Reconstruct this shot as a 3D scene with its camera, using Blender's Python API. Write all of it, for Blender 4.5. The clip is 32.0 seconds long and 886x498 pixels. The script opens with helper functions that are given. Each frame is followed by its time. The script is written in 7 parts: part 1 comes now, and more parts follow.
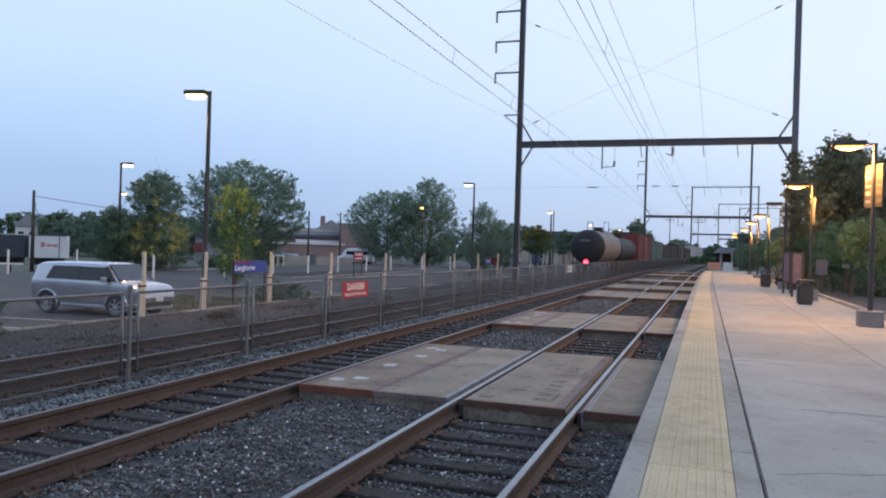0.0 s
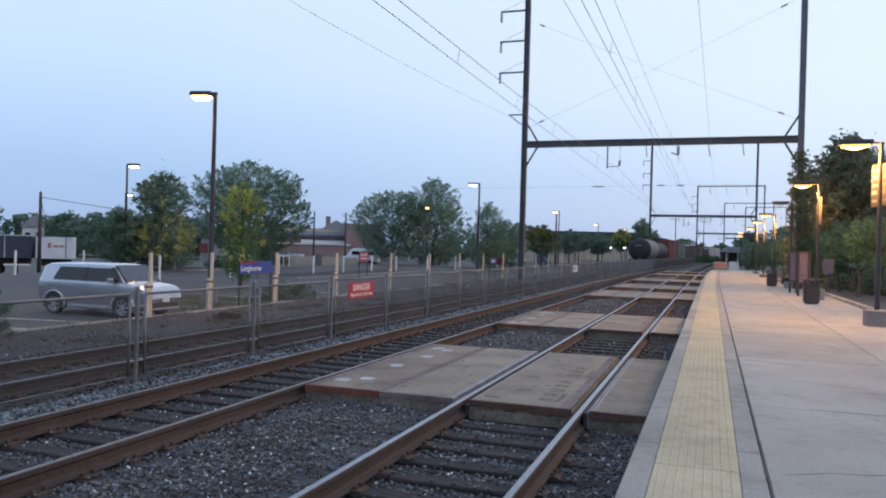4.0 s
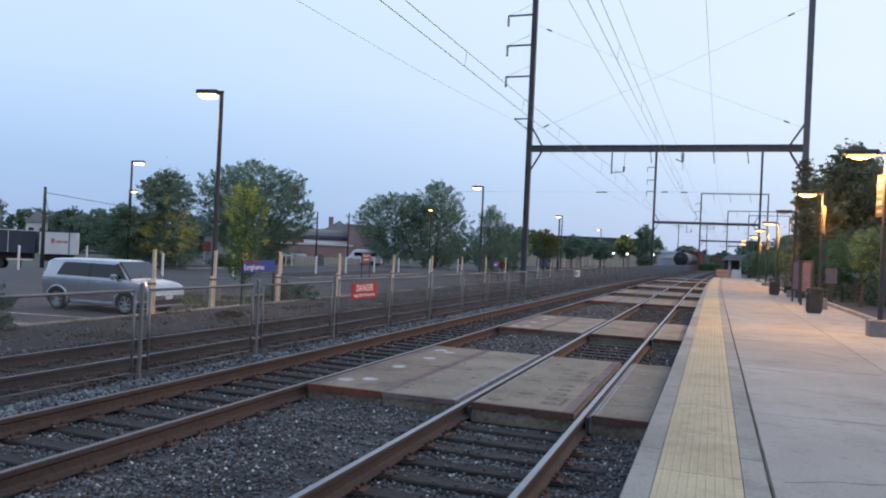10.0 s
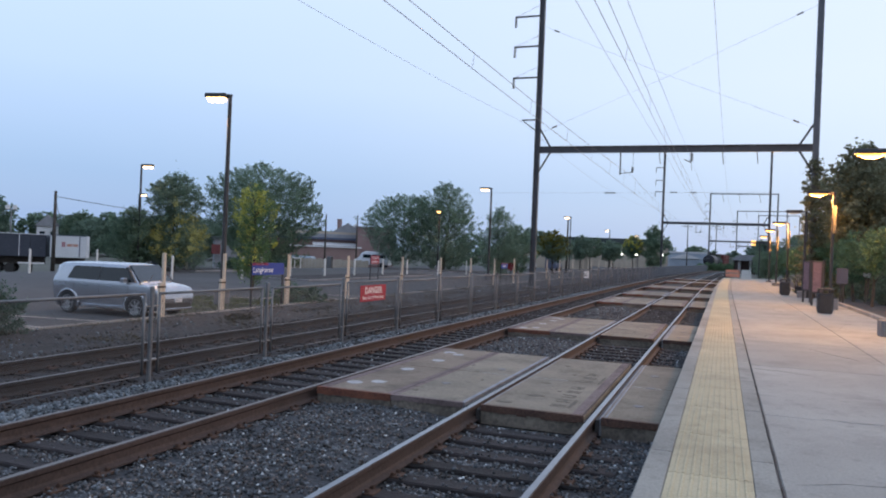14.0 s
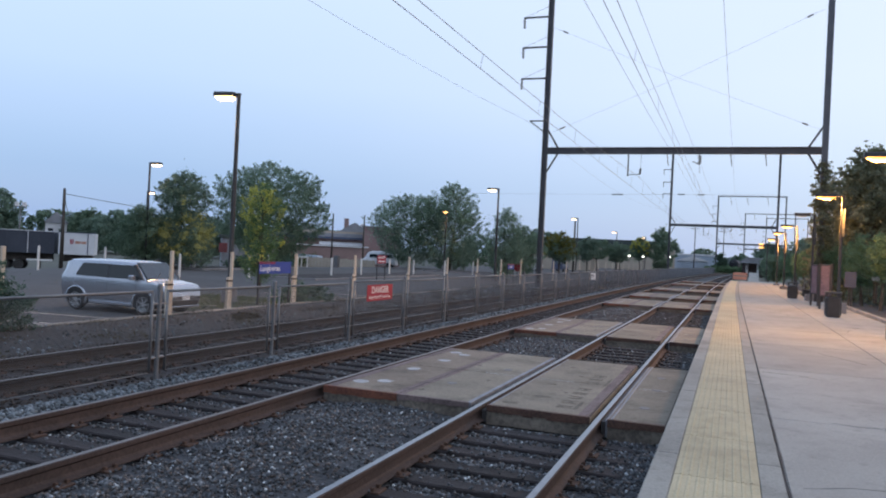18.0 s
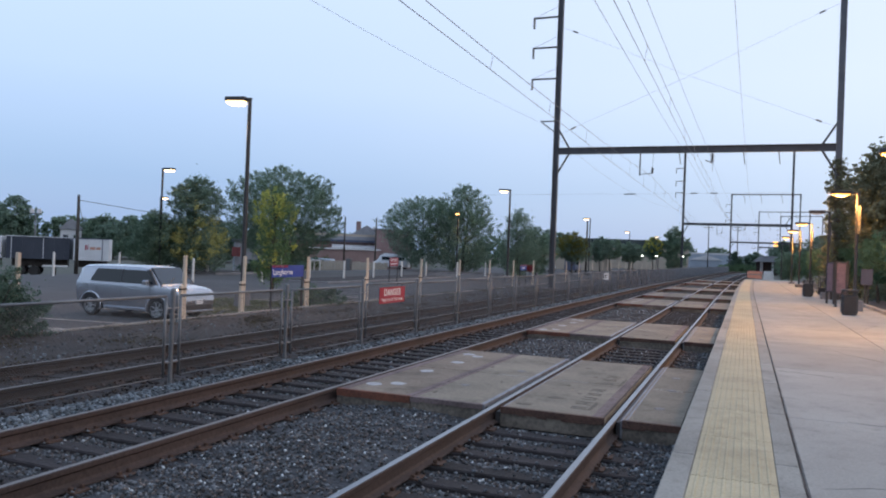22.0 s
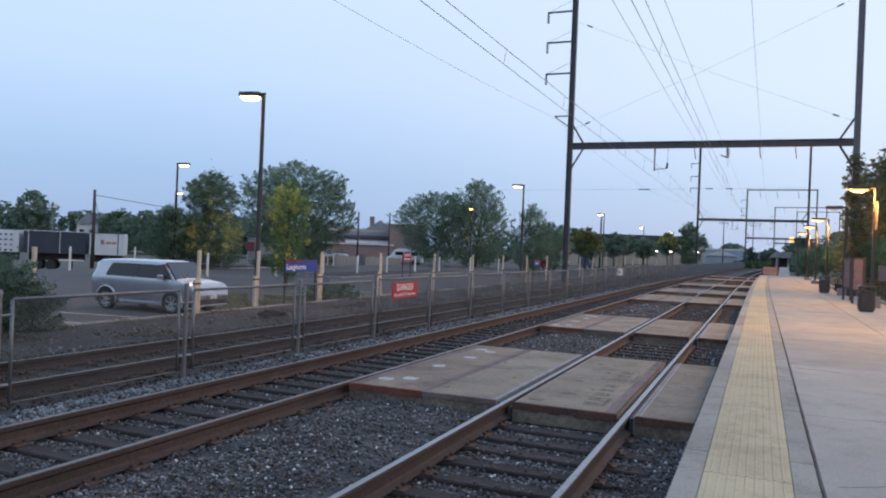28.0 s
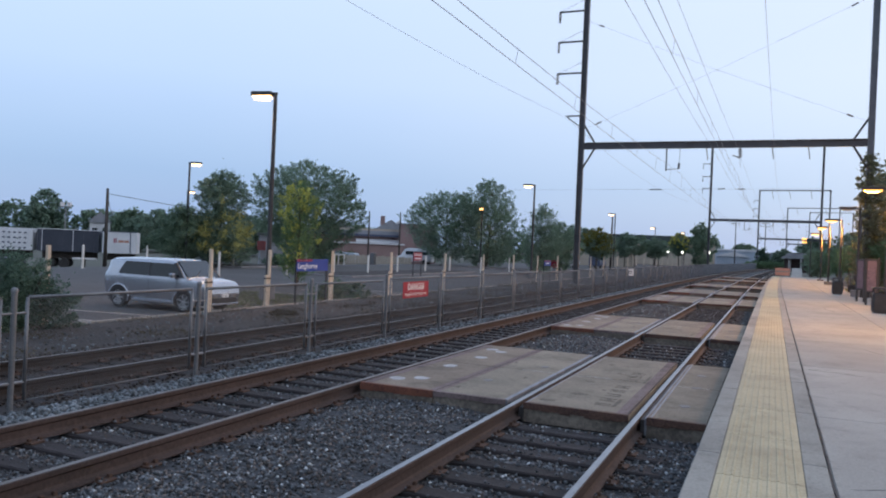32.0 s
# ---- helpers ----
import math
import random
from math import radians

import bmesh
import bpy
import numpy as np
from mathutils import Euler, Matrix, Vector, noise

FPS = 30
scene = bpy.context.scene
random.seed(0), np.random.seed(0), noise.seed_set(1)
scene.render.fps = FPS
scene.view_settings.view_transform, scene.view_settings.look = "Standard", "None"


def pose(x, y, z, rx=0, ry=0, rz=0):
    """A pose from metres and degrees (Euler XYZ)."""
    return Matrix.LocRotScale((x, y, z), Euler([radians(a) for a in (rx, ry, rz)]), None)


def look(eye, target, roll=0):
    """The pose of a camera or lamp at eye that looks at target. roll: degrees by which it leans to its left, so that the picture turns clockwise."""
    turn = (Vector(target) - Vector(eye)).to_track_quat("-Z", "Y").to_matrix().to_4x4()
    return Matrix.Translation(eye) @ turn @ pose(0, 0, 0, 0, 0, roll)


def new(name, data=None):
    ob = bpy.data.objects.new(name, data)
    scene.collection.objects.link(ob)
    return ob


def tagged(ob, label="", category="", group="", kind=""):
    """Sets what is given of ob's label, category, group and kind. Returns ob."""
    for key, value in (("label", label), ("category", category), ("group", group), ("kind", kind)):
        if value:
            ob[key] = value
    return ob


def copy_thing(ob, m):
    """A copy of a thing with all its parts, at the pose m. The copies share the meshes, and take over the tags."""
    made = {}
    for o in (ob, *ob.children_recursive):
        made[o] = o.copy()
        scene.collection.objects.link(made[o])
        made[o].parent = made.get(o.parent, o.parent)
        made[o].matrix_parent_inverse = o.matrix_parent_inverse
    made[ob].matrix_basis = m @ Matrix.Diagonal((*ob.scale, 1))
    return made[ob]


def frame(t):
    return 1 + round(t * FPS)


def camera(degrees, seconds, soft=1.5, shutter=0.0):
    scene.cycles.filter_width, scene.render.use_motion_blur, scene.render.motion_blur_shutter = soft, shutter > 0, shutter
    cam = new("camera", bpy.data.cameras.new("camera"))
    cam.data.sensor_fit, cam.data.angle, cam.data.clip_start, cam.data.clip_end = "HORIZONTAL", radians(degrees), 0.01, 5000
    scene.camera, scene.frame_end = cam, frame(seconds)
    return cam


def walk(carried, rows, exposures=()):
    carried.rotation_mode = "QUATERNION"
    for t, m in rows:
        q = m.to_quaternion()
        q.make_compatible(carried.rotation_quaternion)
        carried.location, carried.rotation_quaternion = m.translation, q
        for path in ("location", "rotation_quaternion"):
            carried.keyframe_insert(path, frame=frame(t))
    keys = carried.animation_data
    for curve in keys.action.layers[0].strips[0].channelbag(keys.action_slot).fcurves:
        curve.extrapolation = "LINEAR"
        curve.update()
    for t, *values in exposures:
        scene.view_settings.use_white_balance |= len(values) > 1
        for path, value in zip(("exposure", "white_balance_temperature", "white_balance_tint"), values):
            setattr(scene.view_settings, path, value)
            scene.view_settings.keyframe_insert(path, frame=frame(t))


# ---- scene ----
EYE = 1.93
cam = camera(60.0, 32.0, soft=2.0)
walk(cam, [
    (0.0, pose(0.029, 0.027, EYE - 0.004, 89.907, -1.701, 18.923)),
    (0.5, pose(0.033, 0.047, EYE - 0.009, 89.824, -1.756, 18.811)),
    (1.0, pose(0.041, 0.039, EYE - 0.002, 89.625, -1.622, 19.007)),
    (1.5, pose(0.037, 0.038, EYE - 0.004, 89.485, -1.467, 18.980)),
    (2.0, pose(0.035, 0.037, EYE - 0.001, 89.355, -1.366, 19.086)),
    (2.5, pose(0.028, 0.035, EYE + 0.002, 89.402, -1.420, 19.181)),
    (3.0, pose(0.031, 0.015, EYE + 0.011, 89.834, -1.351, 19.355)),
    (3.5, pose(0.031, 0.004, EYE + 0.010, 89.881, -1.578, 19.314)),
    (5.5, pose(0.022, 0.016, EYE - 0.003, 89.907, -1.449, 19.316)),
    (6.0, pose(0.021, 0.001, EYE + 0.000, 89.824, -1.617, 19.246)),
    (6.5, pose(0.017, -0.007, EYE + 0.002, 89.875, -1.675, 19.187)),
    (7.0, pose(0.007, 0.003, EYE - 0.005, 89.896, -1.609, 19.299)),
    (7.5, pose(0.014, 0.002, EYE - 0.004, 89.911, -1.985, 19.348)),
    (8.0, pose(0.009, -0.004, EYE + 0.003, 89.950, -2.194, 19.299)),
    (8.5, pose(0.009, -0.006, EYE + 0.008, 90.005, -2.281, 19.313)),
    (9.0, pose(0.009, -0.018, EYE + 0.003, 90.101, -2.421, 19.318)),
    (9.5, pose(-0.007, -0.011, EYE - 0.002, 90.108, -2.735, 19.406)),
    (10.0, pose(-0.001, -0.022, EYE - 0.004, 90.076, -2.610, 19.480)),
    (10.5, pose(0.001, -0.031, EYE + 0.006, 90.018, -2.600, 19.638)),
    (11.0, pose(-0.012, -0.013, EYE - 0.009, 90.018, -2.580, 19.678)),
    (11.5, pose(-0.001, -0.027, EYE + 0.004, 89.964, -2.493, 19.784)),
    (12.0, pose(-0.002, -0.030, EYE + 0.009, 89.988, -2.548, 19.865)),
    (12.5, pose(-0.006, -0.011, EYE - 0.001, 90.099, -2.361, 19.929)),
    (13.0, pose(-0.010, -0.022, EYE + 0.002, 90.141, -2.510, 19.975)),
    (13.5, pose(-0.012, -0.022, EYE - 0.005, 90.175, -2.592, 20.034)),
    (14.0, pose(-0.002, -0.017, EYE + 0.005, 90.170, -2.335, 20.116)),
    (14.5, pose(-0.013, -0.034, EYE + 0.004, 90.234, -2.115, 20.124)),
    (16.5, pose(-0.005, -0.035, EYE + 0.005, 90.210, -2.565, 20.481)),
    (17.0, pose(-0.011, -0.026, EYE + 0.002, 90.221, -2.741, 20.483)),
    (17.5, pose(-0.010, -0.025, EYE - 0.004, 90.205, -2.794, 20.534)),
    (18.0, pose(-0.007, -0.028, EYE + 0.002, 90.167, -2.810, 20.608)),
    (18.5, pose(-0.009, -0.020, EYE + 0.006, 90.135, -2.621, 20.810)),
    (19.0, pose(-0.009, -0.018, EYE + 0.004, 90.161, -2.379, 20.893)),
    (19.5, pose(-0.016, 0.001, EYE - 0.002, 90.165, -2.372, 20.971)),
    (20.0, pose(-0.007, -0.002, EYE + 0.001, 90.164, -2.356, 21.094)),
    (20.5, pose(-0.003, 0.003, EYE + 0.001, 90.213, -2.246, 21.194)),
    (21.0, pose(-0.012, 0.011, EYE - 0.002, 90.247, -2.348, 21.257)),
    (21.5, pose(-0.006, 0.006, EYE + 0.001, 90.239, -2.496, 21.393)),
    (22.0, pose(-0.011, 0.002, EYE - 0.001, 90.267, -2.172, 21.523)),
    (22.5, pose(-0.001, -0.012, EYE + 0.011, 90.275, -2.275, 21.662)),
    (23.0, pose(-0.009, 0.003, EYE + 0.004, 90.357, -2.357, 21.865)),
    (23.5, pose(-0.017, 0.005, EYE + 0.000, 90.456, -2.317, 22.009)),
    (24.0, pose(-0.017, 0.009, EYE - 0.007, 90.526, -2.497, 22.166)),
    (24.5, pose(-0.019, 0.001, EYE - 0.002, 90.553, -2.558, 22.306)),
    (25.0, pose(-0.020, 0.004, EYE - 0.004, 90.647, -2.514, 22.428)),
    (25.5, pose(-0.015, -0.002, EYE + 0.003, 90.627, -2.386, 22.521)),
    (27.5, pose(-0.004, 0.019, EYE - 0.006, 90.005, -2.134, 22.525)),
    (28.0, pose(-0.007, 0.029, EYE - 0.005, 89.875, -2.283, 22.525)),
    (28.5, pose(-0.008, 0.027, EYE - 0.003, 89.764, -2.376, 22.586)),
    (29.0, pose(-0.009, 0.014, EYE - 0.004, 89.747, -2.422, 22.654)),
    (29.5, pose(-0.010, 0.017, EYE - 0.004, 89.752, -2.553, 22.816)),
    (30.0, pose(-0.012, 0.008, EYE - 0.005, 89.802, -2.404, 22.862)),
    (30.5, pose(-0.010, 0.009, EYE - 0.007, 89.829, -2.040, 22.980)),
    (31.0, pose(-0.014, 0.006, EYE - 0.003, 89.831, -2.076, 23.043)),
    (31.5, pose(-0.015, 0.004, EYE - 0.001, 89.827, -2.157, 23.133)),
    (32.0, pose(-0.017, 0.016, EYE - 0.002, 89.812, -2.489, 23.302)),
], ((0.0, 0.07), (9.0, 0.06), (23.0, 0.03), (32.0, 0.01)))

# ---- world, dusk under a thin overcast ----
world = bpy.data.worlds.new("dusk_sky")
scene.world = world
world.use_nodes = True
wt = world.node_tree
wt.nodes.clear()
w_out = wt.nodes.new("ShaderNodeOutputWorld")
w_add = wt.nodes.new("ShaderNodeAddShader")
w_sky = wt.nodes.new("ShaderNodeTexSky")
w_sky.sky_type = "NISHITA"
w_sky.sun_disc = False
w_sky.sun_elevation, w_sky.sun_rotation = radians(3.0), radians(60.0)
w_b1 = wt.nodes.new("ShaderNodeBackground")
w_b1.inputs["Strength"].default_value = 0.05
wt.links.new(w_sky.outputs[0], w_b1.inputs["Color"])
w_tc = wt.nodes.new("ShaderNodeTexCoord")
w_sep = wt.nodes.new("ShaderNodeSeparateXYZ")
wt.links.new(w_tc.outputs["Generated"], w_sep.inputs[0])
w_ramp = wt.nodes.new("ShaderNodeValToRGB")
el = w_ramp.color_ramp.elements
el[0].position, el[0].color = 0.0, (0.27, 0.43, 0.73, 1)
el[1].position, el[1].color = 1.0, (0.38, 0.58, 1.0, 1)
for at, col in ((0.08, (0.30, 0.47, 0.78, 1)), (0.2, (0.49, 0.65, 0.95, 1)), (0.34, (0.60, 0.75, 1.0, 1)), (0.5, (0.5, 0.68, 1.0, 1))):
    e = el.new(at)
    e.color = col
wt.links.new(w_sep.outputs["Z"], w_ramp.inputs[0])
# thin cloud: the veil is brighter towards the sunset side
w_map = wt.nodes.new("ShaderNodeMapping")
w_map.inputs["Scale"].default_value = (1.0, 1.0, 3.0)
wt.links.new(w_tc.outputs["Generated"], w_map.inputs[0])
w_noise = wt.nodes.new("ShaderNodeTexNoise")
w_noise.inputs["Scale"].default_value, w_noise.inputs["Detail"].default_value = 1.6, 4.0
wt.links.new(w_map.outputs[0], w_noise.inputs["Vector"])
w_side = wt.nodes.new("ShaderNodeMapRange")
w_side.inputs["From Min"].default_value, w_side.inputs["From Max"].default_value = -0.65, 0.3
w_side.inputs["To Min"].default_value, w_side.inputs["To Max"].default_value = 0.0, 0.8
wt.links.new(w_sep.outputs["X"], w_side.inputs[0])
w_low = wt.nodes.new("ShaderNodeMapRange")
w_low.inputs["From Min"].default_value, w_low.inputs["From Max"].default_value = 0.03, 0.22
w_low.inputs["To Min"].default_value, w_low.inputs["To Max"].default_value = 0.42, 1.0
wt.links.new(w_sep.outputs["Z"], w_low.inputs[0])
w_veil = wt.nodes.new("ShaderNodeMath")
w_veil.operation = "MULTIPLY"
wt.links.new(w_side.outputs[0], w_veil.inputs[0])
wt.links.new(w_low.outputs[0], w_veil.inputs[1])
w_mul = wt.nodes.new("ShaderNodeMath")
w_mul.operation = "MULTIPLY_ADD"
w_mul.inputs[1].default_value, w_mul.inputs[2].default_value = 0.25, -0.12
wt.links.new(w_noise.outputs[0], w_mul.inputs[0])
w_sum = wt.nodes.new("ShaderNodeMath")
w_sum.operation, w_sum.use_clamp = "ADD", True
wt.links.new(w_mul.outputs[0], w_sum.inputs[0])
wt.links.new(w_veil.outputs[0], w_sum.inputs[1])
w_mix = wt.nodes.new("ShaderNodeMix")
w_mix.data_type = "RGBA"
w_mix.inputs[7].default_value = (0.74, 0.81, 0.97, 1)
wt.links.new(w_sum.outputs[0], w_mix.inputs[0])
wt.links.new(w_ramp.outputs[0], w_mix.inputs[6])
w_b2 = wt.nodes.new("ShaderNodeBackground")
w_b2.inputs["Strength"].default_value = 1.03
wt.links.new(w_mix.outputs[2], w_b2.inputs["Color"])
wt.links.new(w_b1.outputs[0], w_add.inputs[0])
wt.links.new(w_b2.outputs[0], w_add.inputs[1])
wt.links.new(w_add.outputs[0], w_out.inputs["Surface"])
sun = new("sun", bpy.data.lights.new("sun", "SUN"))
sun.data.energy, sun.data.angle, sun.data.color = 0.35, radians(40), (1.0, 0.95, 0.92)
sun.matrix_world = look((60, 30, 40), (0, 20, 0))


# ---- materials ----
def mat(name, c1, c2, scale=2.0, fine=30.0, rough=0.8, metal=0.0, bump=0.2, rnd=0.0, emit=None, power=0.0,
        island=False, spot=0.0, stretch=(1, 1, 1), coat=0.0, bump_scale=None, clear=0.0):
    m = bpy.data.materials.new(name)
    m.use_nodes = True
    nt = m.node_tree
    b = nt.nodes["Principled BSDF"]
    b.inputs["Roughness"].default_value, b.inputs["Metallic"].default_value = rough, metal
    b.inputs["Coat Weight"].default_value = coat
    tc = nt.nodes.new("ShaderNodeTexCoord")
    mp = nt.nodes.new("ShaderNodeMapping")
    mp.inputs["Scale"].default_value = stretch
    nt.links.new(tc.outputs["Object"], mp.inputs[0])
    n1, n2 = nt.nodes.new("ShaderNodeTexNoise"), nt.nodes.new("ShaderNodeTexNoise")
    for n, s, d in ((n1, scale, 5.0), (n2, fine, 3.0)):
        n.inputs["Scale"].default_value, n.inputs["Detail"].default_value = s, d
        nt.links.new(mp.outputs[0], n.inputs["Vector"])
    add = nt.nodes.new("ShaderNodeMath")
    add.operation = "MULTIPLY_ADD"
    add.inputs[1].default_value = 0.5
    nt.links.new(n2.outputs[0], add.inputs[0])
    half = nt.nodes.new("ShaderNodeMath")
    half.operation = "MULTIPLY"
    half.inputs[1].default_value = 0.5
    nt.links.new(n1.outputs[0], half.inputs[0])
    nt.links.new(half.outputs[0], add.inputs[2])
    fac = nt.nodes.new("ShaderNodeMapRange")
    fac.inputs["From Min"].default_value, fac.inputs["From Max"].default_value = 0.36, 0.64
    nt.links.new(add.outputs[0], fac.inputs[0])
    mix = nt.nodes.new("ShaderNodeMix")
    mix.data_type = "RGBA"
    mix.inputs[6].default_value, mix.inputs[7].default_value = (*c1, 1), (*c2, 1)
    nt.links.new(fac.outputs[0], mix.inputs[0])
    col = mix.outputs[2]
    if rnd or island:
        hv = nt.nodes.new("ShaderNodeHueSaturation")
        if island:
            src = nt.nodes.new("ShaderNodeNewGeometry").outputs["Random Per Island"]
        else:
            src = nt.nodes.new("ShaderNodeObjectInfo").outputs["Random"]
        mr = nt.nodes.new("ShaderNodeMapRange")
        mr.inputs["To Min"].default_value, mr.inputs["To Max"].default_value = 1 - rnd, 1 + rnd
        nt.links.new(src, mr.inputs[0])
        nt.links.new(mr.outputs[0], hv.inputs["Value"])
        nt.links.new(col, hv.inputs["Color"])
        col = hv.outputs[0]
    if spot:
        # blotchy stains with shapes of their own, in place-wide coordinates
        ge = nt.nodes.new("ShaderNodeNewGeometry")
        n3, n4 = nt.nodes.new("ShaderNodeTexNoise"), nt.nodes.new("ShaderNodeTexNoise")
        n3.inputs["Scale"].default_value, n3.inputs["Detail"].default_value, n3.inputs["Roughness"].default_value = 1.3, 8.0, 0.7
        n4.inputs["Scale"].default_value, n4.inputs["Detail"].default_value = 7.0, 4.0
        r3 = nt.nodes.new("ShaderNodeMapRange")
        r3.inputs["From Min"].default_value, r3.inputs["From Max"].default_value = 0.50, 0.68
        r3.inputs["To Min"].default_value, r3.inputs["To Max"].default_value = 1.0, 1.0 - spot
        r4 = nt.nodes.new("ShaderNodeMapRange")
        r4.inputs["From Min"].default_value, r4.inputs["From Max"].default_value = 0.58, 0.72
        r4.inputs["To Min"].default_value, r4.inputs["To Max"].default_value = 1.0, 1.0 - 0.7 * spot
        for n, r in ((n3, r3), (n4, r4)):
            nt.links.new(ge.outputs["Position"], n.inputs["Vector"])
            nt.links.new(n.outputs[0], r.inputs[0])
        mu = nt.nodes.new("ShaderNodeMath")
        mu.operation = "MULTIPLY"
        nt.links.new(r3.outputs[0], mu.inputs[0])
        nt.links.new(r4.outputs[0], mu.inputs[1])
        hs = nt.nodes.new("ShaderNodeHueSaturation")
        nt.links.new(mu.outputs[0], hs.inputs["Value"])
        nt.links.new(col, hs.inputs["Color"])
        col = hs.outputs[0]
    nt.links.new(col, b.inputs["Base Color"])
    if bump:
        bp = nt.nodes.new("ShaderNodeBump")
        bp.inputs["Strength"].default_value, bp.inputs["Distance"].default_value = bump, 0.02
        if bump_scale:
            vo = nt.nodes.new("ShaderNodeTexVoronoi")
            vo.inputs["Scale"].default_value = bump_scale
            nt.links.new(mp.outputs[0], vo.inputs["Vector"])
            nt.links.new(vo.outputs["Distance"], bp.inputs["Height"])
        else:
            nt.links.new(n2.outputs[0], bp.inputs["Height"])
        nt.links.new(bp.outputs[0], b.inputs["Normal"])
    if emit:
        b.inputs["Emission Color"].default_value, b.inputs["Emission Strength"].default_value = (*emit, 1), power
    if clear:
        b.inputs["Transmission Weight"].default_value = clear
    return m


M_BALLAST = mat("ballast", (0.020, 0.022, 0.027), (0.058, 0.062, 0.069), 1.2, 26, 0.95, bump=0.9, bump_scale=18)
M_STONE = mat("ballast_stone", (0.042, 0.050, 0.060), (0.140, 0.150, 0.162), 1.5, 20, 0.9, rnd=0.8, island=True, bump=0.3)
M_STONE_RUST = mat("rust_tinted_stone", (0.042, 0.036, 0.035), (0.145, 0.122, 0.112), 1.5, 20, 0.9, rnd=0.8, island=True, bump=0.3)
M_STONE2 = mat("fresh_stone", (0.028, 0.036, 0.045), (0.16, 0.185, 0.205), 1.5, 20, 0.85, rnd=0.9, island=True, bump=0.3)
M_DIRT = mat("bank_dirt", (0.013, 0.011, 0.011), (0.044, 0.037, 0.036), 1.3, 12, 0.95, bump=0.9, bump_scale=9)
M_GROUND = mat("ground", (0.045, 0.05, 0.04), (0.10, 0.10, 0.08), 0.05, 1.5, 0.95, bump=0.3)
M_ASPHALT = mat("asphalt", (0.046, 0.045, 0.048), (0.082, 0.079, 0.082), 0.25, 22, 0.9, bump=0.35, spot=0.3)
M_RAILSIDE = mat("rail_rust", (0.034, 0.0235, 0.021), (0.073, 0.047, 0.041), 1.2, 25, 0.8, 0.1, bump=0.3)
M_RAILSIDE_DARK = mat("dark_rail_rust", (0.022, 0.017, 0.016), (0.046, 0.034, 0.030), 1.2, 25, 0.85, 0.1, bump=0.3)
M_RAILTOP = mat("rail_head_polished", (0.19, 0.195, 0.21), (0.32, 0.325, 0.345), 3, 60, 0.34, 0.9, bump=0.05, stretch=(1, 0.1, 1))
M_RAILTOP_RUSTY = mat("rail_head_dull", (0.11, 0.09, 0.08), (0.20, 0.165, 0.15), 3, 60, 0.38, 0.8, bump=0.05, stretch=(1, 0.1, 1))
M_TIE = mat("creosoted_tie", (0.008, 0.0075, 0.009), (0.034, 0.028, 0.029), 3, 40, 0.9, bump=0.6, rnd=0.35, stretch=(0.2, 1, 1))
M_PLATE = mat("tie_plate_rust", (0.05, 0.03, 0.022), (0.09, 0.05, 0.035), 8, 60, 0.8, 0.2, bump=0.3)
M_CONC = mat("platform_concrete", (0.22, 0.214, 0.198), (0.33, 0.321, 0.298), 0.6, 45, 0.85, bump=0.12, rnd=0.06, spot=0.25)
M_COPING = mat("coping_concrete", (0.20, 0.193, 0.175), (0.31, 0.30, 0.27), 1.1, 40, 0.9, bump=0.2, rnd=0.10, spot=0.3)
M_TACT = mat("tactile_yellow", (0.342, 0.292, 0.186), (0.455, 0.397, 0.265), 1.0, 40, 0.75, bump=0.1, rnd=0.07, spot=0.25)
M_SEAM = mat("dark_sealant", (0.03, 0.03, 0.032), (0.06, 0.055, 0.055), 3, 40, 0.9)
M_PANEL = mat("crossing_concrete", (0.146, 0.124, 0.096), (0.252, 0.217, 0.168), 0.9, 35, 0.88, bump=0.25, rnd=0.12, spot=0.4)
M_RUST = mat("rusty_edge_iron", (0.10, 0.04, 0.03), (0.22, 0.085, 0.052), 4, 40, 0.85, 0.3, bump=0.3)
M_PANEL_RUSTY = mat("rust_washed_concrete", (0.142, 0.110, 0.084), (0.248, 0.200, 0.153), 0.9, 35, 0.88, bump=0.25, rnd=0.1, spot=0.4)
M_LIP = mat("brown_iron_lip", (0.045, 0.026, 0.022), (0.125, 0.068, 0.050), 4, 40, 0.85, 0.2, bump=0.3)
M_ENDFACE = mat("darker_face_concrete", (0.07, 0.062, 0.054), (0.20, 0.172, 0.142), 1.6, 22, 0.92, bump=0.5, spot=0.45)
M_STAINBAND = mat("rust_stained_concrete", (0.098, 0.068, 0.068), (0.195, 0.148, 0.145), 2.2, 30, 0.88, bump=0.25, spot=0.4, stretch=(1, 0.3, 1))
M_CHIP = mat("pale_quartz_chip", (0.30, 0.33, 0.36), (0.62, 0.66, 0.68), 5, 40, 0.6, rnd=0.3, island=True)
M_RUBBER = mat("flangeway_steel", (0.11, 0.12, 0.145), (0.24, 0.255, 0.29), 4, 40, 0.55, 0.3)
M_WHITEPATCH = mat("worn_white_patch", (0.24, 0.24, 0.25), (0.46, 0.46, 0.46), 5, 40, 0.85)
M_STENCIL = mat("worn_stencil", (0.068, 0.057, 0.046), (0.145, 0.124, 0.1), 10, 60, 0.9)
M_FARBED = mat("brown_track_bed", (0.016, 0.013, 0.013), (0.042, 0.032, 0.029), 1.1, 24, 0.95, bump=0.8, bump_scale=16)
M_FARSTONE = mat("rust_stained_stone", (0.022, 0.018, 0.017), (0.075, 0.058, 0.05), 1.5, 20, 0.92, rnd=0.8, island=True, bump=0.3)
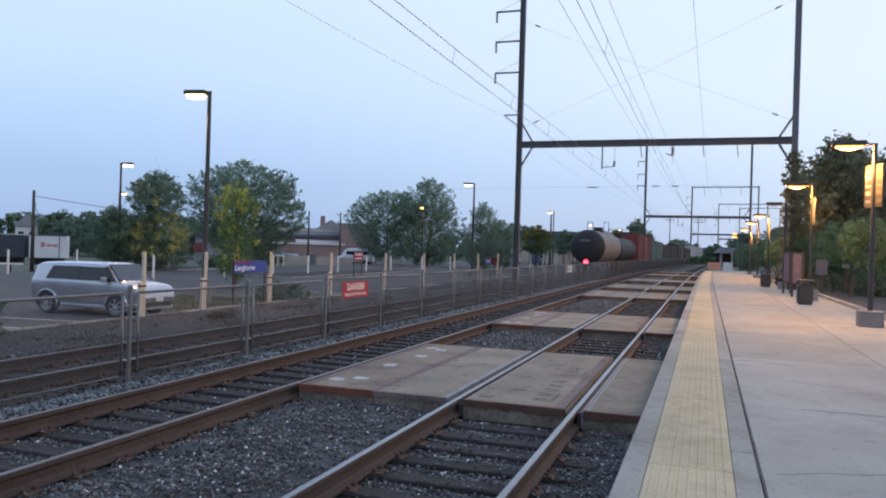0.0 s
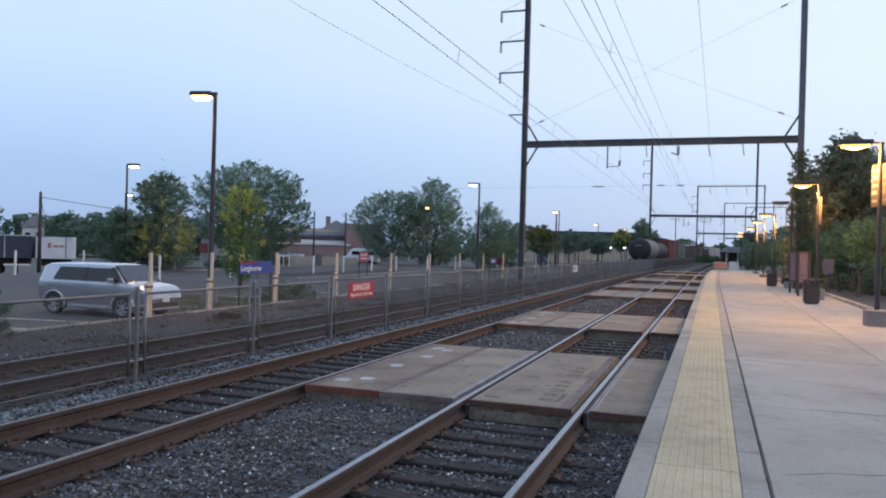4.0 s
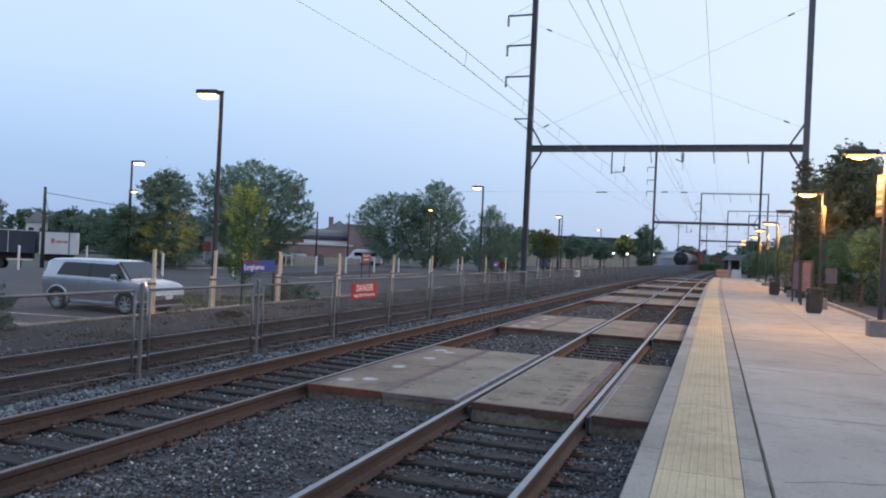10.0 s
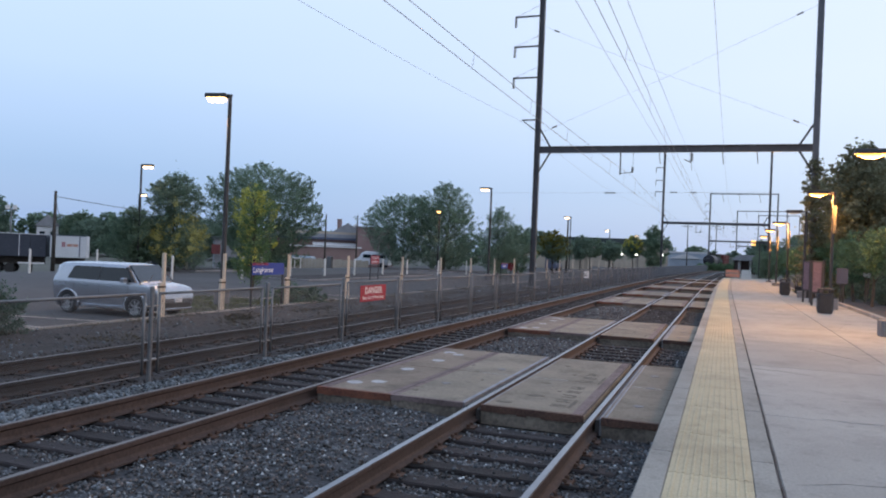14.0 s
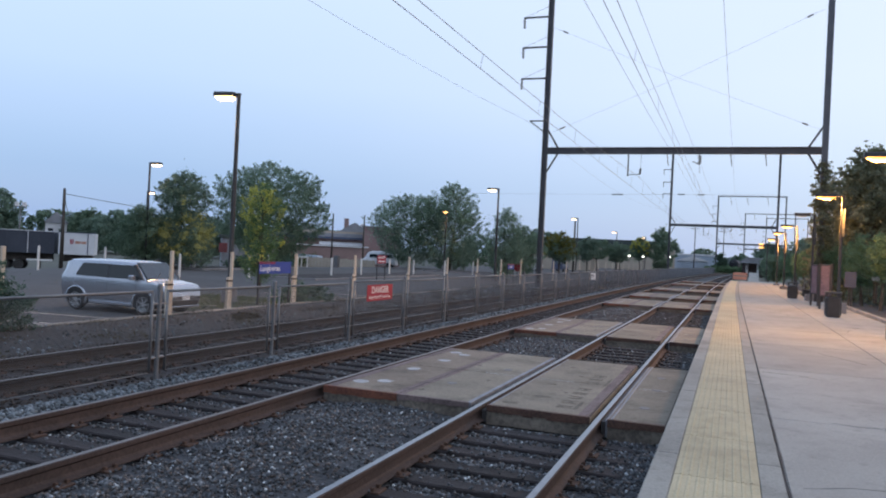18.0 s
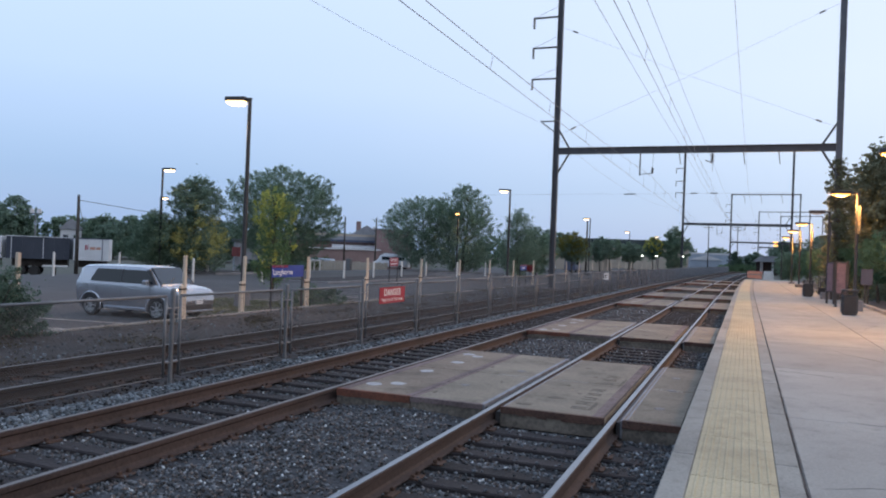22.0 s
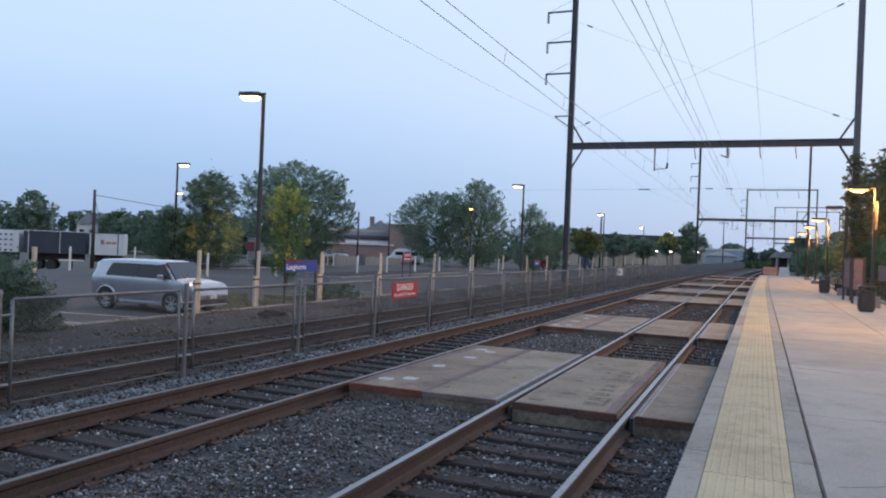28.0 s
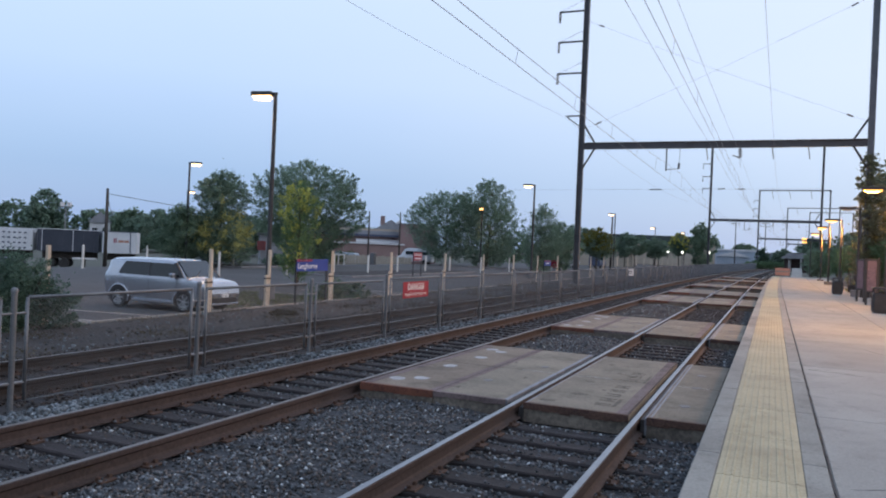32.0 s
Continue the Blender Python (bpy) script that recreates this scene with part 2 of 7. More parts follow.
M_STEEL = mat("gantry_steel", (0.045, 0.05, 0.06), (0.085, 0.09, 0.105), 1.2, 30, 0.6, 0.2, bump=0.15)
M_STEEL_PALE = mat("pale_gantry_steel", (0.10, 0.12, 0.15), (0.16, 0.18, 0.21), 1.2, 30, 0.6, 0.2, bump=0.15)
M_WIRE = mat("overhead_wire", (0.14, 0.15, 0.17), (0.20, 0.21, 0.23), 2, 20, 0.6, 0.3, bump=0)
M_INSUL = mat("insulator_porcelain", (0.09, 0.08, 0.08), (0.14, 0.13, 0.13), 5, 30, 0.3)
M_GALV = mat("galvanised_pipe", (0.12, 0.125, 0.135), (0.19, 0.195, 0.205), 4, 50, 0.5, 0.5, bump=0.1)
M_MESH = mat("chain_link", (0.08, 0.083, 0.092), (0.125, 0.13, 0.14), 6, 50, 0.6, 0.3, bump=0)
M_POLE = mat("dark_lamp_pole", (0.03, 0.03, 0.033), (0.055, 0.055, 0.06), 2, 40, 0.55, 0.3, bump=0.1)
M_POST = mat("pale_timber_post", (0.45, 0.36, 0.27), (0.62, 0.52, 0.42), 2, 30, 0.85, bump=0.3, rnd=0.12, stretch=(1, 1, 0.15))
M_WHITEPOST = mat("white_plastic_post", (0.55, 0.54, 0.52), (0.68, 0.67, 0.65), 2, 30, 0.7, bump=0.1, rnd=0.1)
M_CURB = mat("kerb_concrete", (0.12, 0.12, 0.125), (0.22, 0.21, 0.215), 1.4, 40, 0.9, bump=0.3)
M_KERB = mat("pale_worn_kerb", (0.19, 0.175, 0.16), (0.34, 0.315, 0.285), 1.4, 40, 0.9, bump=0.3, rnd=0.12, spot=0.35)
M_LINE = mat("worn_road_paint", (0.26, 0.24, 0.21), (0.58, 0.54, 0.48), 3, 25, 0.85)
M_REDSIGN = mat("red_sign_face", (0.25, 0.006, 0.030), (0.31, 0.010, 0.042), 2, 20, 0.45)
M_WHITE = mat("white_lettering", (0.75, 0.75, 0.75), (0.82, 0.82, 0.82), 2, 20, 0.5, bump=0)
M_BLUESIGN = mat("blue_sign_face", (0.010, 0.045, 0.25), (0.016, 0.06, 0.31), 2, 20, 0.45)
M_REDSTRIP = mat("sign_red_strip", (0.22, 0.02, 0.07), (0.27, 0.03, 0.09), 2, 20, 0.45)
M_GREYSIGN = mat("pale_sign", (0.55, 0.55, 0.56), (0.66, 0.66, 0.67), 2, 20, 0.5)
M_BARK = mat("bark", (0.05, 0.042, 0.035), (0.11, 0.09, 0.075), 3, 25, 0.95, bump=0.8, stretch=(1, 1, 0.25))


def leaf_mat(name, c1, c2, rnd=0.28):
    m = mat(name, c1, c2, 0.35, 2.5, 0.7, bump=0, rnd=rnd, island=True)
    nt = m.node_tree
    b = nt.nodes["Principled BSDF"]
    b.inputs["Specular IOR Level"].default_value = 0.25
    # light also passes through a leaf
    tr = nt.nodes.new("ShaderNodeBsdfTranslucent")
    nt.links.new(b.inputs["Base Color"].links[0].from_socket, tr.inputs["Color"])
    mx = nt.nodes.new("ShaderNodeMixShader")
    mx.inputs[0].default_value = 0.5
    nt.links.new(b.outputs[0], mx.inputs[1])
    nt.links.new(tr.outputs[0], mx.inputs[2])
    nt.links.new(mx.outputs[0], nt.nodes["Material Output"].inputs["Surface"])
    return m


# greens lifted and turned bluish: haze over the trees put into leaf colour
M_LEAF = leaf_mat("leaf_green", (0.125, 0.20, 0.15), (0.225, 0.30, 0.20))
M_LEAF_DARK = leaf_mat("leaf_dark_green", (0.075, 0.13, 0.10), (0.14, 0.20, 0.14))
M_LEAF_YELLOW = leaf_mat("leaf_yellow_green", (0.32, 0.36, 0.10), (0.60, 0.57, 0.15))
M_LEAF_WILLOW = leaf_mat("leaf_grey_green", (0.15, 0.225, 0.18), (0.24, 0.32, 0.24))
M_LEAF_LIME = leaf_mat("leaf_lime_green", (0.105, 0.185, 0.10), (0.205, 0.29, 0.13))
M_LEAF_SOFT = leaf_mat("leaf_soft_green", (0.11, 0.19, 0.115), (0.18, 0.27, 0.15))
M_LEAF_MIXED = leaf_mat("leaf_turning", (0.10, 0.13, 0.05), (0.28, 0.24, 0.06), 0.5)
M_LEAF_OLIVE = leaf_mat("leaf_olive", (0.30, 0.32, 0.14), (0.55, 0.50, 0.19))
# lifted olive-brown: platform lamps' glow and glare put into the leaf colour
M_LEAF_LAMPLIT = leaf_mat("leaf_lamplit_olive", (0.14, 0.16, 0.11), (0.25, 0.265, 0.175))
M_GRASS = leaf_mat("rough_grass", (0.05, 0.075, 0.025), (0.12, 0.14, 0.06))
M_WEED = leaf_mat("dry_weeds", (0.05, 0.042, 0.03), (0.11, 0.095, 0.06))
M_CARPAINT = mat("silver_car_paint", (0.36, 0.37, 0.41), (0.42, 0.43, 0.465), 0.6, 200, 0.24, 0.7, bump=0, coat=0.8)
M_TINT = mat("tinted_car_glass", (0.004, 0.006, 0.008), (0.008, 0.010, 0.012), 1, 10, 0.03, bump=0)
M_TINT.node_tree.nodes["Principled BSDF"].inputs["Specular IOR Level"].default_value = 0.5
M_GLASS = mat("dark_car_glass", (0.007, 0.014, 0.026), (0.012, 0.022, 0.038), 1, 10, 0.03, bump=0)
M_GLASS.node_tree.nodes["Principled BSDF"].inputs["Specular IOR Level"].default_value = 0.9
M_DIMBLUE = mat("dim_blue_panel", (0.045, 0.06, 0.11), (0.07, 0.09, 0.15), 2, 20, 0.5, bump=0)
M_TYRE = mat("tyre_rubber", (0.02, 0.02, 0.021), (0.035, 0.035, 0.036), 4, 50, 0.9)
M_RIM = mat("alloy_rim", (0.40, 0.41, 0.43), (0.5, 0.51, 0.53), 4, 50, 0.4, 0.7, bump=0)
M_BLACK = mat("black_plastic", (0.02, 0.02, 0.022), (0.035, 0.035, 0.038), 4, 50, 0.6)
M_HEADLAMP = mat("headlamp_lens", (0.5, 0.5, 0.52), (0.62, 0.62, 0.63), 5, 20, 0.12, bump=0, coat=0.8)
M_TAILRED = mat("tail_lamp_red", (0.35, 0.02, 0.02), (0.45, 0.03, 0.03), 5, 20, 0.2, bump=0)
M_SODIUM = mat("sodium_lens", (0.8, 0.6, 0.3), (0.8, 0.6, 0.3), 2, 20, 0.4, bump=0, emit=(1.0, 0.50, 0.14), power=4.6)
M_LANTERN = mat("amber_lantern_glass", (0.8, 0.5, 0.2), (0.8, 0.5, 0.2), 2, 20, 0.4, bump=0, emit=(1.0, 0.5, 0.08), power=1.7)
M_SODIUM_HOT = mat("hot_sodium_lens", (0.8, 0.65, 0.4), (0.8, 0.65, 0.4), 2, 20, 0.4, bump=0, emit=(1.0, 0.58, 0.24), power=7.0)
M_SODIUM_PALE = mat("pale_lamp_lens", (0.8, 0.7, 0.5), (0.8, 0.7, 0.5), 2, 20, 0.4, bump=0, emit=(1.0, 0.66, 0.36), power=6.0)
M_WHITELAMP = mat("white_flood_lens", (0.8, 0.8, 0.8), (0.8, 0.8, 0.8), 2, 20, 0.4, bump=0, emit=(1.0, 0.95, 0.85), power=4.0)
M_MARKER = mat("red_marker_lens", (0.6, 0.02, 0.02), (0.6, 0.02, 0.02), 2, 20, 0.3, bump=0, emit=(1.0, 0.006, 0.012), power=70.0)
M_TANKBLACK = mat("tank_black", (0.006, 0.008, 0.013), (0.015, 0.018, 0.026), 0.5, 12, 0.7, 0.0, bump=0.05)
M_TANKGREY = mat("tank_grey", (0.10, 0.10, 0.11), (0.16, 0.16, 0.17), 0.5, 12, 0.65, 0.0, bump=0.05, spot=0.4)
M_BOXRED = mat("boxcar_red", (0.11, 0.025, 0.025), (0.18, 0.042, 0.04), 0.6, 9, 0.75, bump=0.15, spot=0.4)
M_BOXGREEN = mat("boxcar_green", (0.045, 0.085, 0.075), (0.075, 0.13, 0.11), 0.6, 9, 0.7, bump=0.15)
M_BOXBROWN = mat("hopper_brown", (0.045, 0.034, 0.034), (0.085, 0.06, 0.056), 0.6, 9, 0.75, bump=0.15)
M_BOXSILVER = mat("hopper_silver", (0.33, 0.34, 0.36), (0.44, 0.45, 0.47), 0.6, 9, 0.55, 0.2, bump=0.1)
M_UNDER = mat("car_underframe", (0.025, 0.022, 0.02), (0.05, 0.042, 0.038), 2, 20, 0.85)
M_BRICK = mat("far_brick", (0.20, 0.135, 0.13), (0.28, 0.195, 0.185), 0.3, 5, 0.9, bump=0.3)
M_TANWALL = mat("tan_render_wall", (0.32, 0.28, 0.23), (0.42, 0.37, 0.31), 0.3, 5, 0.9, bump=0.15)
M_ROOFDARK = mat("dark_flat_roof", (0.03, 0.045, 0.045), (0.06, 0.075, 0.075), 0.3, 5, 0.85, bump=0.1)
M_ROOFGREY = mat("grey_shingle", (0.16, 0.17, 0.19), (0.26, 0.27, 0.30), 0.5, 8, 0.85, bump=0.2)
M_SIDING = mat("white_siding", (0.5, 0.51, 0.53), (0.62, 0.63, 0.65), 0.4, 6, 0.8, bump=0.1)
M_PALEBLUE = mat("pale_blue_wall", (0.28, 0.34, 0.42), (0.40, 0.46, 0.54), 0.4, 6, 0.8, bump=0.1)
M_TRAILWHITE = mat("white_trailer", (0.52, 0.54, 0.58), (0.66, 0.68, 0.72), 0.5, 12, 0.5, bump=0.08)
M_TRAILDARK = mat("navy_trailer", (0.02, 0.026, 0.045), (0.04, 0.048, 0.07), 0.5, 12, 0.5, bump=0.08)
M_WOODPOLE = mat("utility_pole_wood", (0.04, 0.035, 0.032), (0.075, 0.065, 0.06), 3, 30, 0.9, bump=0.4)
M_BARRIER = mat("faded_orange_barrier", (0.40, 0.19, 0.14), (0.50, 0.26, 0.20), 2, 20, 0.7)
M_BANNER = mat("printed_banner", (0.012, 0.014, 0.017), (0.04, 0.04, 0.042), 2.5, 9, 0.8, bump=0)
M_BANNER_TAN = mat("banner_tan_print", (0.05, 0.04, 0.032), (0.11, 0.085, 0.06), 2.5, 9, 0.8, bump=0)
M_MAP = mat("map_poster", (0.07, 0.05, 0.07), (0.18, 0.13, 0.16), 3, 14, 0.4, bump=0)
M_PINKWALL = mat("brown_panel_wall", (0.185, 0.125, 0.125), (0.25, 0.17, 0.168), 0.3, 5, 0.85)


# ---- mesh tools ----
class Geo:
    """Collects vertices and faces of one mesh."""

    def __init__(self):
        self.v, self.f = [], []

    def add(self, verts, faces, m=None):
        n = len(self.v)
        self.v += [tuple(m @ Vector(p)) for p in verts] if m else [tuple(p) for p in verts]
        self.f += [tuple(n + i for i in f) for f in faces]
        return self

    def box(self, x0, y0, z0, x1, y1, z1, m=None):
        vs = [(x, y, z) for z in (z0, z1) for y in (y0, y1) for x in (x0, x1)]
        return self.add(vs, [(0, 2, 3, 1), (4, 5, 7, 6), (0, 1, 5, 4), (2, 6, 7, 3), (0, 4, 6, 2), (1, 3, 7, 5)], m)

    def bev(self, x0, y0, z0, x1, y1, z1, b=0.01, m=None):
        """A box with its upper and standing edges chamfered."""
        def ring(i, z):
            return [(x0 + i, y0 + b, z), (x0 + b, y0 + i, z), (x1 - b, y0 + i, z), (x1 - i, y0 + b, z),
                    (x1 - i, y1 - b, z), (x1 - b, y1 - i, z), (x0 + b, y1 - i, z), (x0 + i, y1 - b, z)]
        vs = ring(0, z0) + ring(0, z1 - b) + ring(b * 0.9, z1)
        fs = [tuple(range(7, -1, -1)), tuple(range(16, 24))]
        for k in (0, 8):
            fs += [(k + i, k + (i + 1) % 8, k + 8 + (i + 1) % 8, k + 8 + i) for i in range(8)]
        return self.add(vs, fs, m)

    def tube(self, p0, p1, r0, r1=None, n=10, caps=True, m=None):
        r1 = r0 if r1 is None else r1
        p0, p1 = Vector(p0), Vector(p1)
        d = (p1 - p0).normalized()
        a = d.orthogonal().normalized()
        b = d.cross(a)
        vs = []
        for p, r in ((p0, r0), (p1, r1)):
            vs += [p + r * (math.cos(2 * math.pi * i / n) * a + math.sin(2 * math.pi * i / n) * b) for i in range(n)]
        fs = [(i, (i + 1) % n, n + (i + 1) % n, n + i) for i in range(n)]
        if caps:
            fs += [tuple(range(n - 1, -1, -1)), tuple(range(n, 2 * n))]
        return self.add(vs, fs, m)

    def pipe(self, pts, r, n=8, m=None):
        for p, q in zip(pts, pts[1:]):
            self.tube(p, q, r, r, n, True, m)
        return self

    def lathe(self, prof, n=16, m=None):
        """Turns a profile of (radius, z) round the z axis."""
        vs = [(r * math.cos(2 * math.pi * i / n), r * math.sin(2 * math.pi * i / n), z) for r, z in prof for i in range(n)]
        fs = []
        for k in range(len(prof) - 1):
            fs += [(k * n + i, k * n + (i + 1) % n, (k + 1) * n + (i + 1) % n, (k + 1) * n + i) for i in range(n)]
        return self.add(vs, fs, m)

    def prism(self, outline, axis, a, b, m=None):
        """A flat outline drawn out along an axis from a to b."""
        def put(u, v, w):
            return {"x": (w, u, v), "y": (u, w, v), "z": (u, v, w)}[axis]
        n = len(outline)
        vs = [put(u, v, a) for u, v in outline] + [put(u, v, b) for u, v in outline]
        fs = [tuple(range(n - 1, -1, -1)), tuple(range(n, 2 * n))]
        fs += [(i, (i + 1) % n, n + (i + 1) % n, n + i) for i in range(n)]
        return self.add(vs, fs, m)

    def mesh(self, name, material, smooth=False):
        me = bpy.data.meshes.new(name)
        me.from_pydata(self.v, [], self.f)
        bm = bmesh.new()
        bm.from_mesh(me)
        if len(self.f) < 6000:
            bmesh.ops.recalc_face_normals(bm, faces=bm.faces)
        if smooth:
            for f in bm.faces:
                f.smooth = len(f.verts) <= 4
            for e in bm.edges:
                if len(e.link_faces) == 2 and e.calc_face_angle(0) > 0.6:
                    e.smooth = False
        bm.to_mesh(me)
        bm.free()
        me.materials.append(material)
        return me


def part(name, geo, material, parent, label="", smooth=False, at=None, kind=""):
    """One mesh object under a thing or a part. geo: a Geo, or a mesh that is shared."""
    me = geo.mesh(name, material, smooth) if isinstance(geo, Geo) else geo
    ob = new(name, me)
    ob.parent = parent
    if at is not None:
        ob.matrix_basis = at
    return tagged(ob, label, kind=kind)


def thing(name, label, category, m=None, group="", kind=""):
    ob = new(name)
    ob.empty_display_size = 0.2
    ob.matrix_basis = m or Matrix()
    return tagged(ob, label, category, group, kind)


def solid(name, geo, material, label="", category="", kind="", smooth=False, m=None, group=""):
    ob = new(name, geo.mesh(name, material, smooth))
    if m:
        ob.matrix_basis = m
    return tagged(ob, label, category, group, kind)


def bend(y):
    """How far the railway has curved to the right at y."""
    return 1.85e-4 * max(y - 40.0, 0.0) ** 2 + 1.0e-4 * max(y - 190.0, 0.0) ** 2


def slope(y):
    return math.degrees(math.atan(3.7e-4 * max(y - 40.0, 0.0) + 2.0e-4 * max(y - 190.0, 0.0)))


def along(x, y, z, turn=0.0):
    """A pose at offset x from the datum line of the curved railway."""
    a = radians(slope(y))
    return pose(x * math.cos(a) + bend(y), y - x * math.sin(a), z, 0, 0, turn - slope(y))


def sheet(name, xs_z, ys, material, kind, label="", curved=True, category=""):
    """A ground strip: rows of (x, z) across, drawn along ys and bent with the railway."""
    g = Geo()
    n = len(xs_z)
    for y in ys:
        g.v += [(x + (bend(y) if curved else 0), y, z) for x, z in xs_z]
    for k in range(len(ys) - 1):
        g.f += [(k * n + i, k * n + i + 1, (k + 1) * n + i + 1, (k + 1) * n + i) for i in range(n - 1)]
    return solid(name, g, material, label, category, kind)


YS = [-12, 0, 10, 20, 30, 40, 50, 60, 75, 90, 110, 130, 150, 170, 190, 210, 230, 250, 275, 300, 330, 360, 400, 450, 500, 560]
# ---- ground ----
def ground_sheet():
    g = Geo()
    xs = [-2500, -900, -400, -200, -120, -80, -66, -50, -46, -36, -26, -18, -12.6, -11.4, 0, 5.5, 9, 14, 30, 80, 200, 500, 1200, 2500]
    zs = [-2.4, -2.4, -2.4, -2.4, -2.3, -2.1, -2.05, -2.0, -0.75, -0.56, -0.56, -0.56, -0.56, -0.45, -0.45, -0.45, -0.1, 0, 0, 0, 0, 0, 0, 0]
    ys = [-400, -60] + YS[1:] + [700, 1200, 3000]
    n = len(xs)
    for y in ys:
        for x, z in zip(xs, zs):
            near = -13 < x < 10
            drop = 0
            g.v.append((x + (bend(min(y, 560)) if near else 0), y, z + drop))
    for k in range(len(ys) - 1):
        g.f += [(k * n + i, k * n + i + 1, (k + 1) * n + i + 1, (k + 1) * n + i) for i in range(n - 1)]
    return solid("ground", g, M_GROUND, "flat dusty ground reaching the horizon", kind="structure")


ground_sheet()
# the ballast's section: heaped along the fence and between the tracks, lower between the rails
BED = [(-7.9, -0.2), (-7.65, -0.17), (-7.3, -0.21), (-7.0, -0.225), (-6.8, -0.242), (-6.0, -0.245), (-5.3, -0.242), (-5.0, -0.195), (-4.6, -0.155), (-4.1, -0.145), (-3.6, -0.155), (-3.2, -0.195),
       (-2.9, -0.242), (-2.2, -0.245), (-1.4, -0.242), (-1.0, -0.22), (-0.5, -0.21)]
BED_X, BED_Z = [p[0] for p in BED], [p[1] for p in BED]
sheet("ballast_bed", BED,
      YS, M_BALLAST, "structure", "dark crushed stone ballast under the tracks")
sheet("far_track_bed", [(-12.3, -0.42), (-11.6, -0.31), (-10.6, -0.318), (-9.87, -0.312), (-9.0, -0.318), (-8.3, -0.29), (-7.86, -0.19)], YS, M_FARBED, "structure",
      "dirty brown track bed of the freight track")
sheet("bank", [(-16.0, -0.43), (-15.0, -0.36), (-14.2, -0.42), (-13.2, -0.38), (-12.1, -0.43), (-11.7, -0.45)], YS, M_DIRT, "structure",
      "stony dirt bank between the track and the car park", curved=False)
sheet("parking_lot", [(-45.5, -0.66), (-40, -0.51), (-30, -0.5), (-16.05, -0.5)], [-12, 20, 60, 120, 200, 260], M_ASPHALT, "structure",
      "worn grey asphalt of the car park", curved=False)
sheet("access_road", [(5.0, 0.06), (7, 0.08), (30, 0.1)], [-12, 20, 40, 60, 100], M_ASPHALT, "structure", "asphalt forecourt behind the platform", curved=False)


def kerb_run(name, x, y0, y1, z0, z1, wide, step, label):
    t = thing(name, label, "kerb", kind="structure")
    g = Geo().bev(0, 0.006, z0, wide, step - 0.006, z1, 0.025)
    me = g.mesh("kerb_stone", M_KERB)
    y = y0
    while y < y1:
        part("kerb_stone", me, M_KERB, t, at=pose(x, y, 0))
        y += step
    return t


kerb_run("kerb_lot", -16.05, -6, 120, -0.7, -0.37, 0.16, 3.0, "worn concrete kerb along the car park edge")
kerb_run("kerb_forecourt", 4.95, 12, 60, -0.3, 0.34, 0.18, 3.0, "concrete kerb behind the platform")

# ---- railway tracks ----
RAIL = [(-0.076, -0.188), (0.076, -0.188), (0.076, -0.176), (0.02, -0.157), (0.009, -0.14), (0.009, -0.068), (0.034, -0.047),
        (0.0375, -0.008), (0.030, 0.0), (-0.030, 0.0), (-0.0375, -0.008), (-0.034, -0.047), (-0.009, -0.068), (-0.009, -0.14), (-0.02, -0.157), (-0.076, -0.176)]


def rail_geo(x, lo, hi, drop):
    """The stretch lo..hi of the outline's points, drawn along the curve."""
    g = Geo()
    ys = [-10 + 5 * i for i in range(114)]
    n = len(RAIL)
    for y in ys:
        g.v += [(x + u + bend(y), y, v + drop) for u, v in RAIL]
    pick = [i for i in range(n) if lo <= i < hi] if lo < hi else [i for i in range(n) if not hi <= i < lo]
    for k in range(len(ys) - 1):
        g.f += [(k * n + i, k * n + (i + 1) % n, (k + 1) * n + (i + 1) % n, (k + 1) * n + i) for i in pick]
    return g


TIE_GEO = Geo().bev(-1.3, -0.115, -0.18, 1.3, 0.115, 0, 0.015)
PLATE_GEO = Geo().bev(-0.17, -0.09, 0, 0.17, 0.09, 0.018, 0.006)
for sx in (-0.1, 0.1):
    for sy in (-0.06, 0.06):
        PLATE_GEO.bev(sx - 0.02, sy - 0.018, 0.015, sx + 0.02, sy + 0.018, 0.05, 0.006)
TIE_ME, PLATE_ME = TIE_GEO.mesh("tie", M_TIE), PLATE_GEO.mesh("tie_plate", M_PLATE)


TIES = {}


def track(left, right, drop, label, head, side=None):
    t = thing("railway_track", label, "railway track", group="railway tracks")
    mid = (left + right) / 2
    TIES[mid] = []
    for x in (left, right):
        r = part("rail", rail_geo(x, 9, 8, drop), side or M_RAILSIDE, t, "rusty brown steel rail")
        part("rail_head", rail_geo(x, 8, 9, drop + 0.0005), head, r, "worn running surface")
    rest = Geo()
    y = -9.5
    while y < 330:
        wob = random.uniform(-1.2, 1.2)
        TIES[mid].append(y)
        m = along(mid + random.uniform(-0.04, 0.04), y, -0.194 + drop + random.uniform(-0.008, 0.0), wob)
        if -1 < y < 40:
            part("tie", TIE_ME, M_TIE, t, at=m)
            if 1 < y < 26:
                for x in (left, right):
                    part("tie_plate", PLATE_ME, M_PLATE, t, at=along(x, y, -0.196 + drop))
        else:
            rest.bev(-1.3, -0.115, -0.18, 1.3, 0.115, 0, 0.015, m)
        y += 0.555 + random.uniform(-0.03, 0.03)
    part("tie_rest", rest, M_TIE, t, kind="stuff")
    return t


track(-2.93, -1.425, 0.0, "platform track with polished rails on dark timber ties", M_RAILTOP)
track(-6.785, -5.28, 0.0, "rusty middle track on weathered timber ties", M_RAILTOP_RUSTY)
track(-10.62, -9.115, -0.1, "far freight track with rusty rails behind the fence", M_RAILTOP_RUSTY, M_RAILSIDE_DARK)


